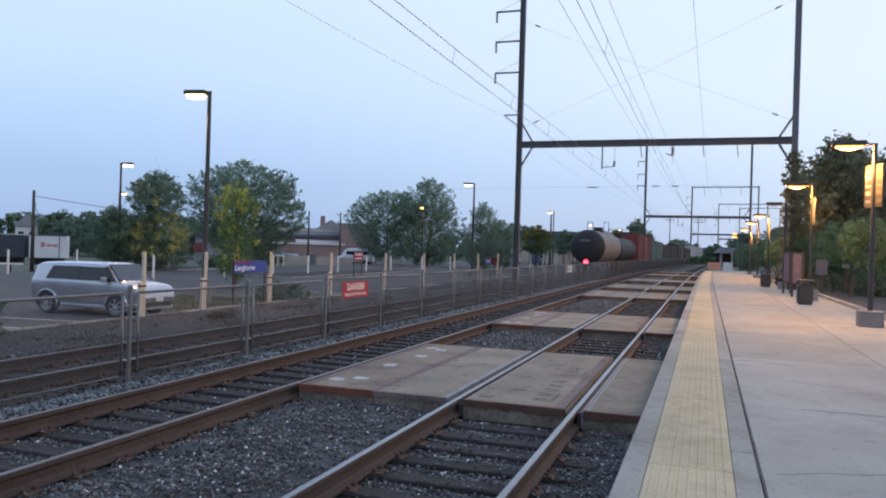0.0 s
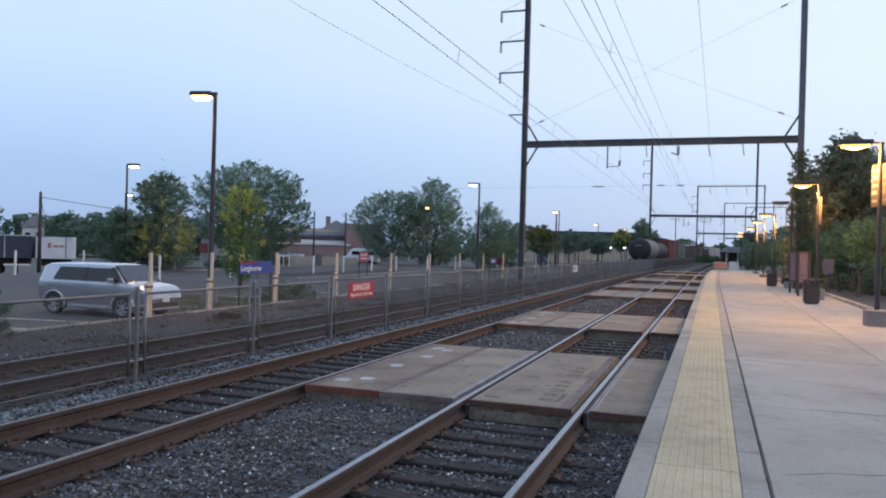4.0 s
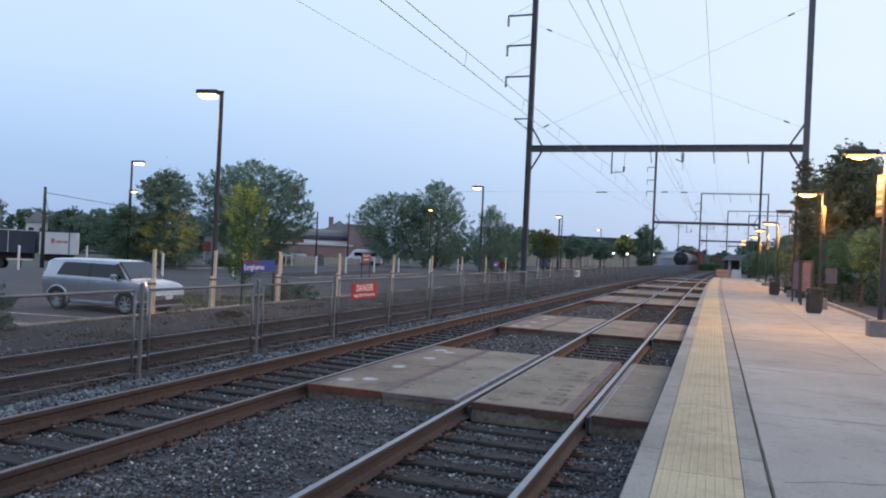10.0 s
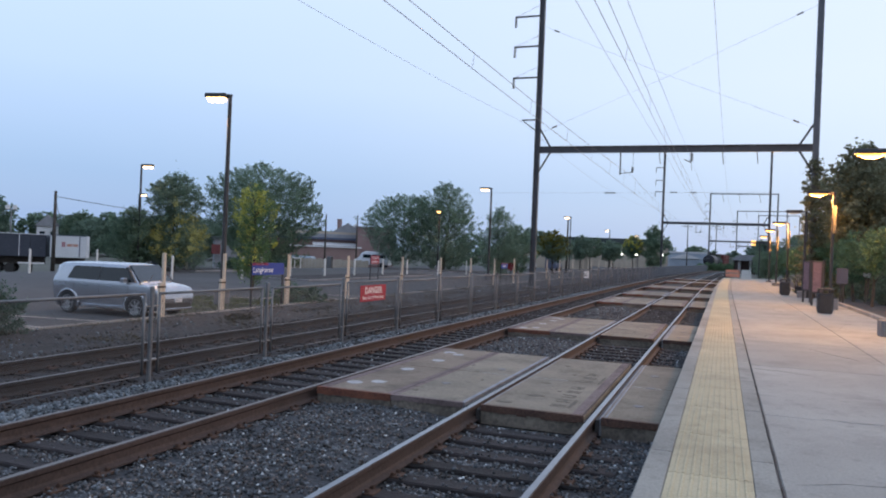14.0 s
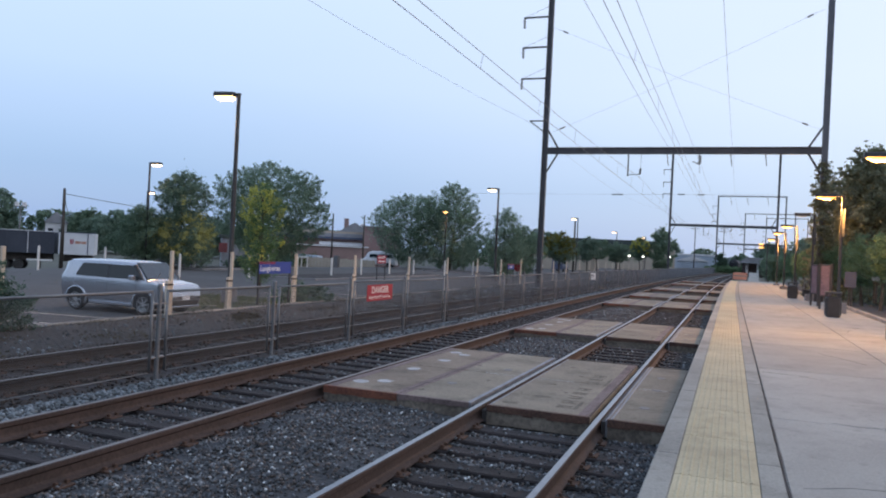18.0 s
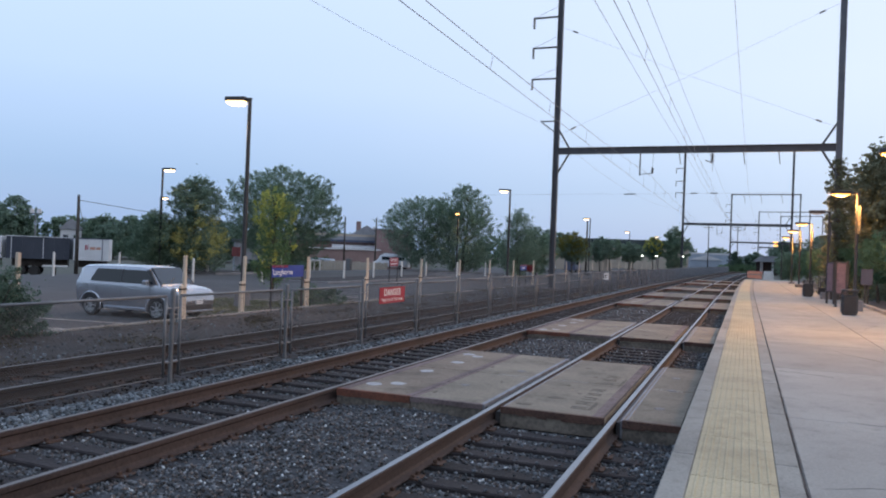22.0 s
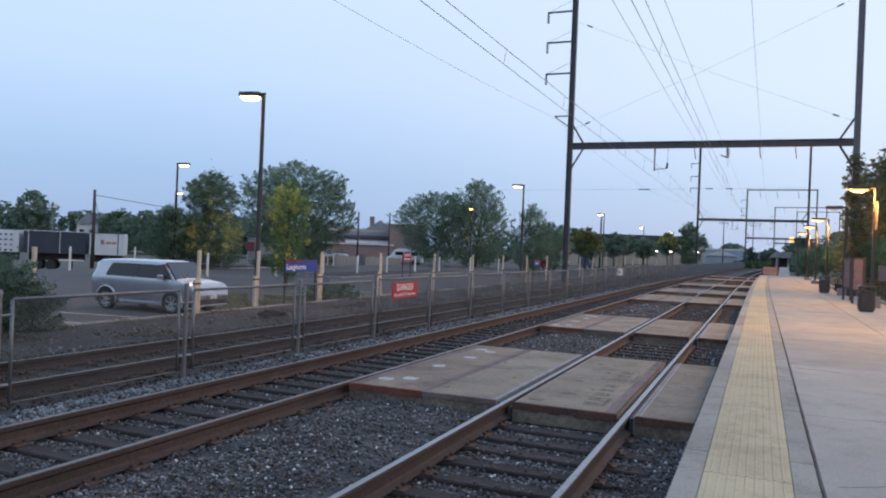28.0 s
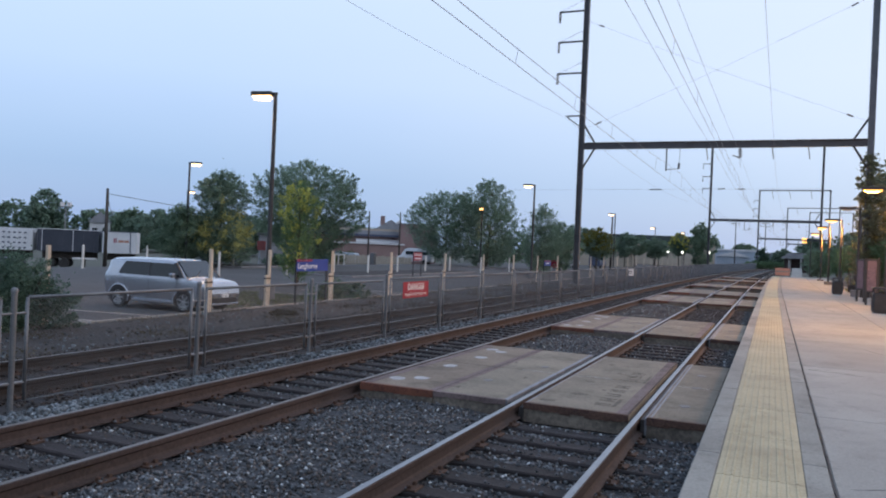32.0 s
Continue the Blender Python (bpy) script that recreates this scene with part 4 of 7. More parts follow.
def portal(y, detail, top_tie, tall, right_mat, lift=0.0, beam_z=BEAM_Z):
    t = thing("line_portal", "tall dark steel portal carrying the overhead wires", "gantry", along(lift, y, 0), group="overhead line portals")
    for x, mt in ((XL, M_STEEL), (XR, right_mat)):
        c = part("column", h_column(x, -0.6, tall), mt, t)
        part("footing", Geo().bev(x - 0.5, -0.5, -0.9, x + 0.5, 0.5, -0.3, 0.05), M_CURB, t, "concrete footing")
    g = Geo()
    g.box(XL + 0.18, -0.14, beam_z - 0.23, XR - 0.18, 0.14, beam_z - 0.19)
    g.box(XL + 0.18, -0.14, beam_z + 0.19, XR - 0.18, 0.14, beam_z + 0.23)
    g.box(XL + 0.18, -0.02, beam_z - 0.19, XR - 0.18, 0.02, beam_z + 0.19)
    part("beam", g, M_STEEL, t)
    for x, s in ((XL, 1), (XR, -1)):
        for dz in (-1.55, 1.5):
            part("knee_brace", Geo().pipe([(x + s * 0.15, 0, beam_z + dz), (x + s * 1.0, 0, beam_z + (0.1 if dz > 0 else -0.1))], 0.07, 6), M_STEEL, t)
    # arms with hanging insulators on the outer side
    if detail:
        for k, zz in enumerate((19.0, 16.84, 14.6)):
            arm = part("arm", Geo().box(XL - 1.98, -0.06, zz - 0.05, XL - 0.18, 0.06, zz + 0.05), M_STEEL, t)
            prof = [(0.0, 0.0)]
            for i in range(6):
                prof += [(0.02, -0.12 * i), (0.1, -0.12 * i - 0.05), (0.1, -0.12 * i - 0.08), (0.02, -0.12 * i - 0.1)]
            gi = Geo().lathe(prof + [(0.0, -0.7)], 10, pose(XL - 1.93, 0, zz - 0.05))
            part("insulator", gi, M_INSUL, arm)
            part("stay_rod", Geo().tube((XL - 1.85, 0, zz + 0.05), (XL - 0.18, 0, zz + 0.75), 0.012, n=5), M_WIRE, arm)
        arm = part("side_bracket", Geo().box(XL - 1.2, -0.05, 11.52, XL - 0.18, 0.05, 11.6), M_STEEL, t)
        part("strut", Geo().tube((XL - 1.1, 0, 11.5), (XL - 0.18, 0, 10.8), 0.035, n=6), M_STEEL, arm)
    else:
        for zz in (18.8, 16.5, 14.4):
            part("arm", Geo().box(XL - 1.5, -0.06, zz - 0.06, XL - 0.18, 0.06, zz + 0.06).box(XL - 1.5, -0.05, zz - 0.9, XL - 1.4, 0.05, zz), M_STEEL, t)
    # registration arms above the two electrified tracks
    prof = [(0.0, 0.0), (0.03, 0.0)]
    for i in range(5):
        prof += [(0.03, -0.11 * i), (0.13, -0.11 * i - 0.04), (0.13, -0.11 * i - 0.07), (0.03, -0.11 * i - 0.09)]
    g = Geo().lathe(prof + [(0.0, -0.56)], 10, pose(-2.3, 0, beam_z - 0.32))
    g.tube((-2.35, 0, beam_z - 0.2), (-2.3, 0, beam_z - 0.34), 0.03, n=6)
    g.tube((-2.3, 0, beam_z - 0.88), (-2.27, 0, beam_z - 1.5), 0.012, n=5)
    g.tube((-2.75, 0, beam_z - 0.72), (-2.3, 0, beam_z - 0.92), 0.035, n=6)
    part("wire_hanger", g, M_INSUL, t)
    for x in (-6.03,):
        g = Geo().box(x - 0.95, -0.05, beam_z - 1.75, x - 0.87, 0.05, beam_z - 0.15)
        g.tube((x - 0.9, 0, beam_z - 1.65), (x - 0.1, 0, beam_z - 1.6), 0.025, n=6)
        g.tube((x - 0.1, 0, beam_z - 1.6), (x - 0.07, 0, beam_z - 1.22), 0.07, n=8)
        g.tube((x - 0.07, 0, beam_z - 1.22), (x - 0.05, 0, beam_z - 0.15), 0.012, n=5)
        part("registration_arm", g, M_STEEL, t)
    for x in (-4.4, -0.4, 1.7):
        part("hanger", Geo().tube((x, 0, beam_z - 0.2), (x + 0.1, 0, beam_z - 1.0), 0.03, n=6), M_INSUL, t)
    if top_tie:
        g = Geo().box(XL, -0.12, tall - 0.35, XR, 0.12, tall - 0.05)
        part("top_tie", g, M_STEEL, t)
        for x in (-9.6, -5.2, 0.2):
            part("tie_hanger", Geo().tube((x, 0, tall - 0.35), (x + 0.45, 0, tall - 2.6), 0.06, n=6), M_INSUL, t)
    return t


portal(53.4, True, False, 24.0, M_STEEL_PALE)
portal(144.5, False, False, 22.5, M_STEEL, 0.0, 8.78)
portal(234, False, True, 21.9, M_STEEL, 1.35, 8.05)
portal(322, False, True, 22.65, M_STEEL, 0.6, 8.6)
portal(395, False, True, 25.4, M_STEEL)


# ---- wires ----
def wire(name, label, fn, y0, y1, r, step=4.0):
    """fn(y) gives the offset from the line and the height."""
    g = Geo()
    pts = []
    y = y0
    while y <= y1:
        x, z = fn(y)
        pts.append(Vector((x + bend(y), y, z)))
        y += step
    n = 4
    for p in pts:
        g.v += [(p.x + r * math.cos(1.5708 * i + 0.785), p.y, p.z + r * math.sin(1.5708 * i + 0.785)) for i in range(n)]
    for k in range(len(pts) - 1):
        g.f += [(k * n + i, k * n + (i + 1) % n, (k + 1) * n + (i + 1) % n, (k + 1) * n + i) for i in range(n)]
    return solid(name, g, M_WIRE, label, "overhead wire", group="overhead wires")


SPANS = (-36.0, 53.4, 144.5, 234.0, 322.0, 395.0)


def sag(y, low, high):
    for a, b in zip(SPANS, SPANS[1:]):
        if a <= y <= b:
            u = (y - a) / (b - a)
            return high - 4 * (high - low) * u * (1 - u)
    return high


for x in (-6.17, -2.27):
    wire("contact_wire", "thin contact wire above the track", lambda y, x=x: (x - (0.0028 * max(53.4 - y, 0) if x > -4 else 0), 6.6), 2, 395, 0.0085 if x < -4 else 0.007)
    wire("messenger_wire", "sagging messenger wire above the track", lambda y, x=x: (x + (0.06 if x < -4 else -0.2 + 0.0045 * max(53.4 - y, 0)), sag(y, 6.93, 7.6)), 2, 395, 0.0085 if x < -4 else 0.007)
    g = Geo()
    y = 6.0
    while y < 230:
        near = max(53.4 - y, 0) if x > -4 else 0
        g.tube((x - 0.0028 * near + bend(y), y, 6.6), (x + (0.06 if x < -4 else -0.2) + 0.0045 * near + bend(y), y, sag(y, 6.93, 7.6)), 0.006, n=4, caps=False)
        y += 6.2
    solid("wire_droppers", g, M_WIRE, "thin droppers between the two wires", "overhead wire", "stuff")
for x, lo, hi, r in ((-4.0, 8.8, 9.15, 0.0075), (-2.45, 8.9, 9.1, 0.007), (-0.25, 8.9, 9.1, 0.0075), (-14.0, 10.2, 11.5, 0.007)):
    wire("feeder_wire", "thin feeder wire slung from portal to portal", lambda y, x=x, lo=lo, hi=hi: (x - (0.008 * max(53.4 - y, 0) if -3 < x < 0 else 0), sag(y, lo, hi)), 2, 395, r)
mid = (-3.9, 53.3, 14.3)
for p in ((XL + 0.2, 53.3, 18.2), (XL + 0.3, 53.3, 10.6), (XR - 0.2, 53.3, 18.4), (XR - 0.2, 53.3, 10.7)):
    a, b = Vector(p), Vector(mid)
    t = thing("span_wire", "crossed guy wire strung between the portal columns", "guy wire", group="portal guy wires")
    part("strand", Geo().tube(p, mid, 0.007, n=4), M_WIRE, t)
    part("insulator", Geo().tube(a.lerp(b, 0.09), a.lerp(b, 0.13), 0.05, n=6), M_INSUL, t)
g = Geo().tube((-11.0, 144.4, 14.2), (-52.0, 144.0, 13.6), 0.016, n=4)
g.tube((-19.3, 144.3, 14.05), (-21.3, 144.3, 14.02), 0.11, n=8)
g.tube((-11.0, 144.4, 14.2), (7.2, 144.5, 14.5), 0.016, n=4)
for u in (-9.6, -6.2):
    g.tube((u, 144.45, 14.27), (u + 1.2, 144.45, 14.29), 0.1, n=8)
solid("stay_wire", g, M_WIRE, "stay wire with a long insulator beside the far portal", "overhead wire")


# ---- lamps ----
def lot_lamp(x, y, h, turn, lens, label, lit=0.0):
    t = thing("street_lamp", label, "street lamp", pose(x, y, -0.5, 0, 0, turn), group="car park lamps")
    part("base", Geo().lathe([(0.3, -0.1), (0.3, 0.55), (0.27, 0.6), (0, 0.6)], 14), M_CURB, t, "round concrete base", True)
    part("pole", Geo().tube((0, 0, 0.55), (0, 0, h), 0.095, 0.075, 12), M_POLE, t, smooth=True)
    g = Geo().bev(-1.0, -0.2, h - 0.11, -0.12, 0.2, h + 0.05, 0.04)
    g.tube((-0.2, 0, h - 0.02), (0.08, 0, h - 0.02), 0.05, n=8)
    head = part("head", g, M_POLE, t)
    part("lens", Geo().prism([(-0.94, h - 0.125), (-0.2, h - 0.125), (-0.3, h - 0.27), (-0.84, h - 0.27)], "y", -0.16, 0.16), lens, head, "glowing lens")
    if lit:
        # the reflector throws the light down and forward, away from the pole
        la = bpy.data.lights.new("lamp_light", "SPOT")
        la.shadow_soft_size, la.energy, la.color, la.spot_size, la.spot_blend = 0.14, lit, (1.0, 0.5, 0.16), radians(140), 0.5
        ob = new("lamp_light", la)
        ob.matrix_world = pose(x, y, -0.5, 0, 0, turn) @ pose(-0.62, 0, h - 0.4, 0, 16, 0)
    return t


lot_lamp(-18.33, 25.17, 8.2, 10, M_SODIUM_HOT, "tall dark lamp post with a glowing amber head", 1300)
lot_lamp(-42.75, 47.84, 8.2, 190, M_SODIUM_PALE, "tall dark lamp post in the car park, lit", 45)
lot_lamp(-19.55, 65.2, 8.2, 10, M_SODIUM_PALE, "tall lamp post beside the trees, lit", 500)
lot_lamp(-21.2, 111.6, 8.2, 10, M_SODIUM_PALE, "distant lamp post, lit")
lot_lamp(-22.5, 162, 8.2, 10, M_SODIUM_PALE, "distant lamp post, lit")
lot_lamp(-70.5, 78.7, 8.2, 190, M_SODIUM_PALE, "distant lamp post beyond the car park, lit")
lot_lamp(-33.0, 88.3, 7.38, 100, M_SODIUM, "lamp glowing orange among the branches", 320)
lot_lamp(-19.5, 190, 8.2, 10, M_SODIUM_PALE, "far lamp post, lit", 420)


def platform_lamp(y, x, dz, lit, turn, glow=True):
    at = along(x, y, 0.22 + dz)
    t = thing("platform_lamp", "dark platform lamp post with %s head and hanging banner" % ("a glowing amber" if glow else "an unlit"), "lamp", at, group="platform lamps")
    part("plinth", Geo().bev(-0.28, -0.28, -0.4, 0.28, 0.28, 0.33, 0.03), M_CURB, t, "grey concrete plinth")
    part("pole", Geo().tube((0, 0, 0.33), (0, 0, 4.62), 0.065, 0.055, 12), M_POLE, t, smooth=True)
    g = Geo().bev(-1.0, -0.19, 4.575, -0.2, 0.19, 4.7, 0.03)
    g.tube((-0.3, 0, 4.63), (0.06, 0, 4.6), 0.035, n=8)
    head = part("head", g, M_POLE, t)
    part("lens", Geo().prism([(-0.86, 4.55), (-0.34, 4.55), (-0.36, 4.525), (-0.44, 4.485), (-0.60, 4.468), (-0.76, 4.485), (-0.84, 4.525)], "y", -0.14, 0.14),
         M_SODIUM if glow else M_GREYSIGN, head, "glowing amber lens" if glow else "unlit milky lens")
    # rim made to glow itself, in place of the amber halo round the lens
    part("lens_rim", Geo().bev(-0.92, -0.165, 4.54, -0.28, 0.165, 4.578, 0.012), M_LANTERN if glow else M_POLE, head, "added rim that glows for the amber fringe round the lens" if glow else "dark rim")
    for s in (-1, 1) if y < 30 else (1,):
        b = part("banner", Geo().box(s * 0.08, -0.012, 3.0, s * 0.40, 0.012, 4.06), M_BANNER, t, "printed fabric banner", at=pose(0, 0, 0, 0, 0, turn))
        for zz in (2.985, 4.075):
            part("banner_rod", Geo().tube((0, 0, zz), (s * 0.42, 0, zz), 0.014, n=6), M_POLE, b)
        for i, zz in enumerate((3.1, 3.3, 3.5, 3.7, 3.9)):
            part("print_bar", Geo().box(min(s * 0.13, s * 0.35), -0.015, zz, max(s * 0.13, s * 0.35), 0.015, zz + (0.11 if i % 2 else 0.07)), M_CURB if s < 0 else M_BANNER_TAN, b, "plain printed bar")
    if lit:
        la = bpy.data.lights.new("lamp_light", "POINT")
        la.shadow_soft_size, la.energy, la.color = 0.13, lit, (1.0, 0.46, 0.13)
        ob = new("lamp_light", la)
        ob.matrix_world = at @ pose(-0.6, 0, 4.28)
    return t


for y, x, dz, a, lit in ((22.3, 4.07, 0.09, -70, 1050), (34.6, 4.09, 0.1, -78, 1050), (45.7, 4.07, 0.03, -80, 0), (56.0, 3.93, -0.09, -79, 1050), (67.9, 3.88, -0.08, -80, 1050), (81.0, 3.84, -0.18, -78, 1050)):
    platform_lamp(y, x, dz, lit, a, lit > 0)
t = thing("gate_lamp", "amber double lantern on a short arm at the platform end", "lamp", pose(3.9, 98.0, 0.2))
part("pole", Geo().tube((0, 0, -0.2), (0, 0, 4.5), 0.055, n=10), M_POLE, t)
part("arm", Geo().tube((-0.75, 0, 4.45), (0, 0, 4.45), 0.035, n=8), M_POLE, t)
for zz in (4.02, 4.4):
    part("lantern", Geo().bev(-0.95, -0.14, zz - 0.09, -0.45, 0.14, zz + 0.09, 0.04), M_LANTERN, t, "glowing amber lantern")


# ---- posts along the car park ----
POST_GEO = Geo().bev(-0.05, -0.05, -0.3, 0.05, 0.05, 2.04, 0.015)
POST_BOARD = Geo().bev(-0.06, -0.19, -0.2, 0.045, -0.052, 1.14, 0.012)
POST_STRAP = Geo().box(-0.065, -0.195, 1.0, 0.055, 0.055, 1.05)
strap_me = POST_STRAP.mesh("strap", M_RAILSIDE)
post_me, board_me = POST_GEO.mesh("post", M_POST), POST_BOARD.mesh("board", M_POST)
ys = [13.6, 22.7, 27.0, 32.3, 38.6, 44.7, 50.8, 56.7, 62.5, 69.0, 75.3, 81.6, 89.3, 96.0, 102.5, 109, 115.5, 122, 128.5, 135, 142, 149]
for x, y in [(-15.82, 18.83)] + [(-16.5, y) for y in ys]:
    t = thing("timber_post", "pale weathered timber post at the car park edge", "post", pose(x, y, -0.5, random.uniform(-1, 1), random.uniform(-1, 1), 0), group="car park posts")
    part("shaft", post_me, M_POST, t)
    part("board", board_me, M_POST, t, "thicker lower timber bolted to the post")
    part("strap", strap_me, M_RAILSIDE, t, "rusty strap")
white = Geo().tube((0, 0, -0.2), (0, 0, 1.45), 0.075, n=10)
white.lathe([(0.075, 1.45), (0.05, 1.5), (0, 1.52)], 10)
white_me = white.mesh("white_post", M_WHITEPOST, True)
for x, y in ((-31.0, 37.6), (-42.0, 37.3), (-41.5, 52.0), (-40.6, 51.0), (-30.0, 49.3), (-29.0, 52.7), (-28.6, 57.0), (-28.7, 62.8), (-27.8, 66.3), (-27.0, 72.5),
             (-26.5, 80.0), (-26.0, 88.0), (-44.0, 45.0), (-30.5, 44.0), (-31.0, 47.0)):
    ob = new("bollard", white_me)
    ob.matrix_basis = pose(x, y, -0.5)
    tagged(ob, "white round bollard post in the car park", "bollard", "white bollards")
# parking bay lines and islands
for i in range(9):
    y = 12.6 + 2.75 * i
    if 17 < y < 18.4:
        continue
    solid("bay_line", Geo().box(-21.2, y, -0.499, -16.2, y + 0.1, -0.493), M_LINE, "worn white parking bay line", "road marking", "structure")
solid("bay_line", Geo().box(-20.0, 17.25, -0.499, -16.3, 17.36, -0.493, pose(-18.15, 17.3, 0, 0, 0, 9) @ pose(18.15, -17.3, 0)), M_LINE, "worn pale parking bay line", "road marking", "structure")
solid("bay_line", Geo().box(-18.1, 15.12, -0.499, -16.5, 15.21, -0.493), M_LINE, "worn pale parking bay line", "road marking", "structure")
for (x0, y0, x1, y1) in ((-30.5, 46, -26.5, 70), (-46, 50, -39, 56), (-34, 84, -22, 90)):
    solid("lot_island", Geo().bev(x0, y0, -0.6, x1, y1, -0.36, 0.05), M_CURB, "low kerbed island in the car park", "kerb", "structure")
    solid("island_soil", Geo().bev(x0 + 0.2, y0 + 0.2, -0.5, x1 - 0.2, y1 - 0.2, -0.34, 0.03), M_DIRT, "brown soil on a car park island", "soil", "structure")


# ---- silver car ----
def loft(sections):
    """Closed rings of equal count joined along x."""
    g = Geo()
    n = len(sections[0])
    for s in sections:
        g.v += list(s)
    for k in range(len(sections) - 1):
        g.f += [(k * n + i, k * n + (i + 1) % n, (k + 1) * n + (i + 1) % n, (k + 1) * n + i) for i in range(n)]
    g.f += [tuple(range(n - 1, -1, -1)), tuple(range((len(sections) - 1) * n, len(sections) * n))]
    return g


def car_ring(x, zb, zs, zt, wb, ws, wt):
    """A ring at x: sill, shoulder and top, rounded over."""
    half = [(wb * 0.9, zb), (wb, zb + 0.08), (ws, (zb + zs) * 0.55), (ws, zs - 0.06), (ws * 0.985, zs)]
    if zt > zs + 0.02:
        half += [(wt + 0.04, zt - 0.10), (wt, zt - 0.04), (wt * 0.8, zt), (wt * 0.4, zt + 0.012)]
    else:
        half += [(ws * 0.96, zs + 0.004), (ws * 0.9, zs + 0.008), (ws * 0.7, zt + 0.01), (ws * 0.35, zt + 0.014)]
    return [(x, w, z) for w, z in half] + [(x, -w, z) for w, z in reversed(half)]


def wheel_part(parent, x, y, side):
    w = part("wheel", Geo().lathe([(0.2, -0.1), (0.31, -0.1), (0.325, -0.06), (0.325, 0.06), (0.31, 0.1), (0.2, 0.1)], 28), M_TYRE, parent, "black tyre", True,
             at=pose(x, y, 0.325, 90 * -side, 0, 0))
    r = Geo().lathe([(0.228, 0.07), (0.24, 0.104), (0.215, 0.098), (0.195, 0.06), (0.0, 0.05)], 24)
    for i in range(7):
        r.bev(0.04, -0.022, 0.055, 0.218, 0.026, 0.096, 0.008, pose(0, 0, 0, 0, 0, 360 / 7 * i))
    r.lathe([(0.05, 0.05), (0.05, 0.1), (0, 0.105)], 12)
    part("rim", r, M_RIM, w, "silver alloy rim", True)


def silver_car(m):
    t = thing("car", "silver boxy five-door car parked nose to the tracks", "car", m)
    S = [(-2.12, 0.45, 1.0, 1.05, 0.74, 0.82, 0.66), (-2.10, 0.32, 1.04, 1.40, 0.79, 0.86, 0.66), (-2.03, 0.27, 1.05, 1.54, 0.81, 0.875, 0.68), (-1.88, 0.24, 1.06, 1.60, 0.82, 0.88, 0.70),
         (-1.2, 0.22, 1.06, 1.635, 0.82, 0.88, 0.71), (-0.3, 0.21, 1.055, 1.645, 0.82, 0.88, 0.71), (0.5, 0.21, 1.05, 1.635, 0.82, 0.88, 0.70), (0.76, 0.21, 1.05, 1.595, 0.82, 0.88, 0.69),
         (0.92, 0.21, 1.05, 1.46, 0.82, 0.88, 0.70), (1.24, 0.22, 1.045, 1.115, 0.82, 0.88, 0.74), (1.34, 0.22, 1.035, 1.05, 0.82, 0.88, 0.76), (1.65, 0.22, 1.0, 1.02, 0.82, 0.87, 0.72),
         (1.90, 0.24, 0.945, 0.96, 0.81, 0.86, 0.7), (2.03, 0.27, 0.86, 0.87, 0.78, 0.83, 0.65), (2.11, 0.33, 0.72, 0.73, 0.72, 0.78, 0.6), (2.15, 0.4, 0.6, 0.605, 0.66, 0.72, 0.5)]
    body = part("body", loft([car_ring(*s) for s in S]), M_CARPAINT, t, smooth=True)

    def side_glass(name, pts):
        for s in (-1, 1):
            g = Geo()
            out = [(x, s * (0.877 - (z - 1.05) * 0.235 + 0.006), z) for x, z in pts]
            inn = [(x, y - s * 0.05, z) for x, y, z in out]
            n = len(out)
            g.add(out + inn, [tuple(range(n)), tuple(range(2 * n - 1, n - 1, -1))] + [(i, (i + 1) % n, n + (i + 1) % n, n + i) for i in range(n)])
            part(name, g, M_TINT, body, "dark tinted window")
    side_glass("rear_door_window", [(-1.50, 1.13), (-1.46, 1.10), (-0.23, 1.09), (-0.23, 1.515), (-1.24, 1.51), (-1.32, 1.475)])
    side_glass("front_door_window", [(-0.18, 1.09), (1.08, 1.09), (0.88, 1.36), (0.72, 1.51), (-0.18, 1.51)])
    for s in (-1, 1):
        for name, pts in (("middle_pillar", [(-0.235, 1.085), (-0.175, 1.085), (-0.175, 1.515), (-0.235, 1.515)]),
                          ("front_pillar", [(1.075, 1.085), (1.22, 1.09), (0.83, 1.55), (0.715, 1.515), (0.87, 1.365)])):
            out = [(x, s * (0.877 - (z - 1.05) * 0.235 + 0.009), z) for x, z in pts]
            n = len(out)
            g = Geo().add(out + [(x, y - s * 0.06, z) for x, y, z in out], [tuple(range(n)), tuple(range(2 * n - 1, n - 1, -1))] + [(i, (i + 1) % n, n + (i + 1) % n, n + i) for i in range(n)])
            part(name, g, M_BLACK, body, "gloss black window pillar")
    g = Geo().add([(1.275, -0.72, 1.105), (1.275, 0.72, 1.105), (0.80, 0.64, 1.605), (0.80, -0.64, 1.605), (1.22, -0.72, 1.08), (1.22, 0.72, 1.08), (0.75, 0.64, 1.575), (0.75, -0.64, 1.575)],
                  [(0, 1, 2, 3), (4, 7, 6, 5), (0, 4, 5, 1), (1, 5, 6, 2), (2, 6, 7, 3), (3, 7, 4, 0)])
    part("windscreen", g, M_GLASS, body, "dark sloping windscreen")
    part("rear_window", Geo().box(-2.112, -0.6, 1.1, -2.05, 0.6, 1.42), M_GLASS, body)
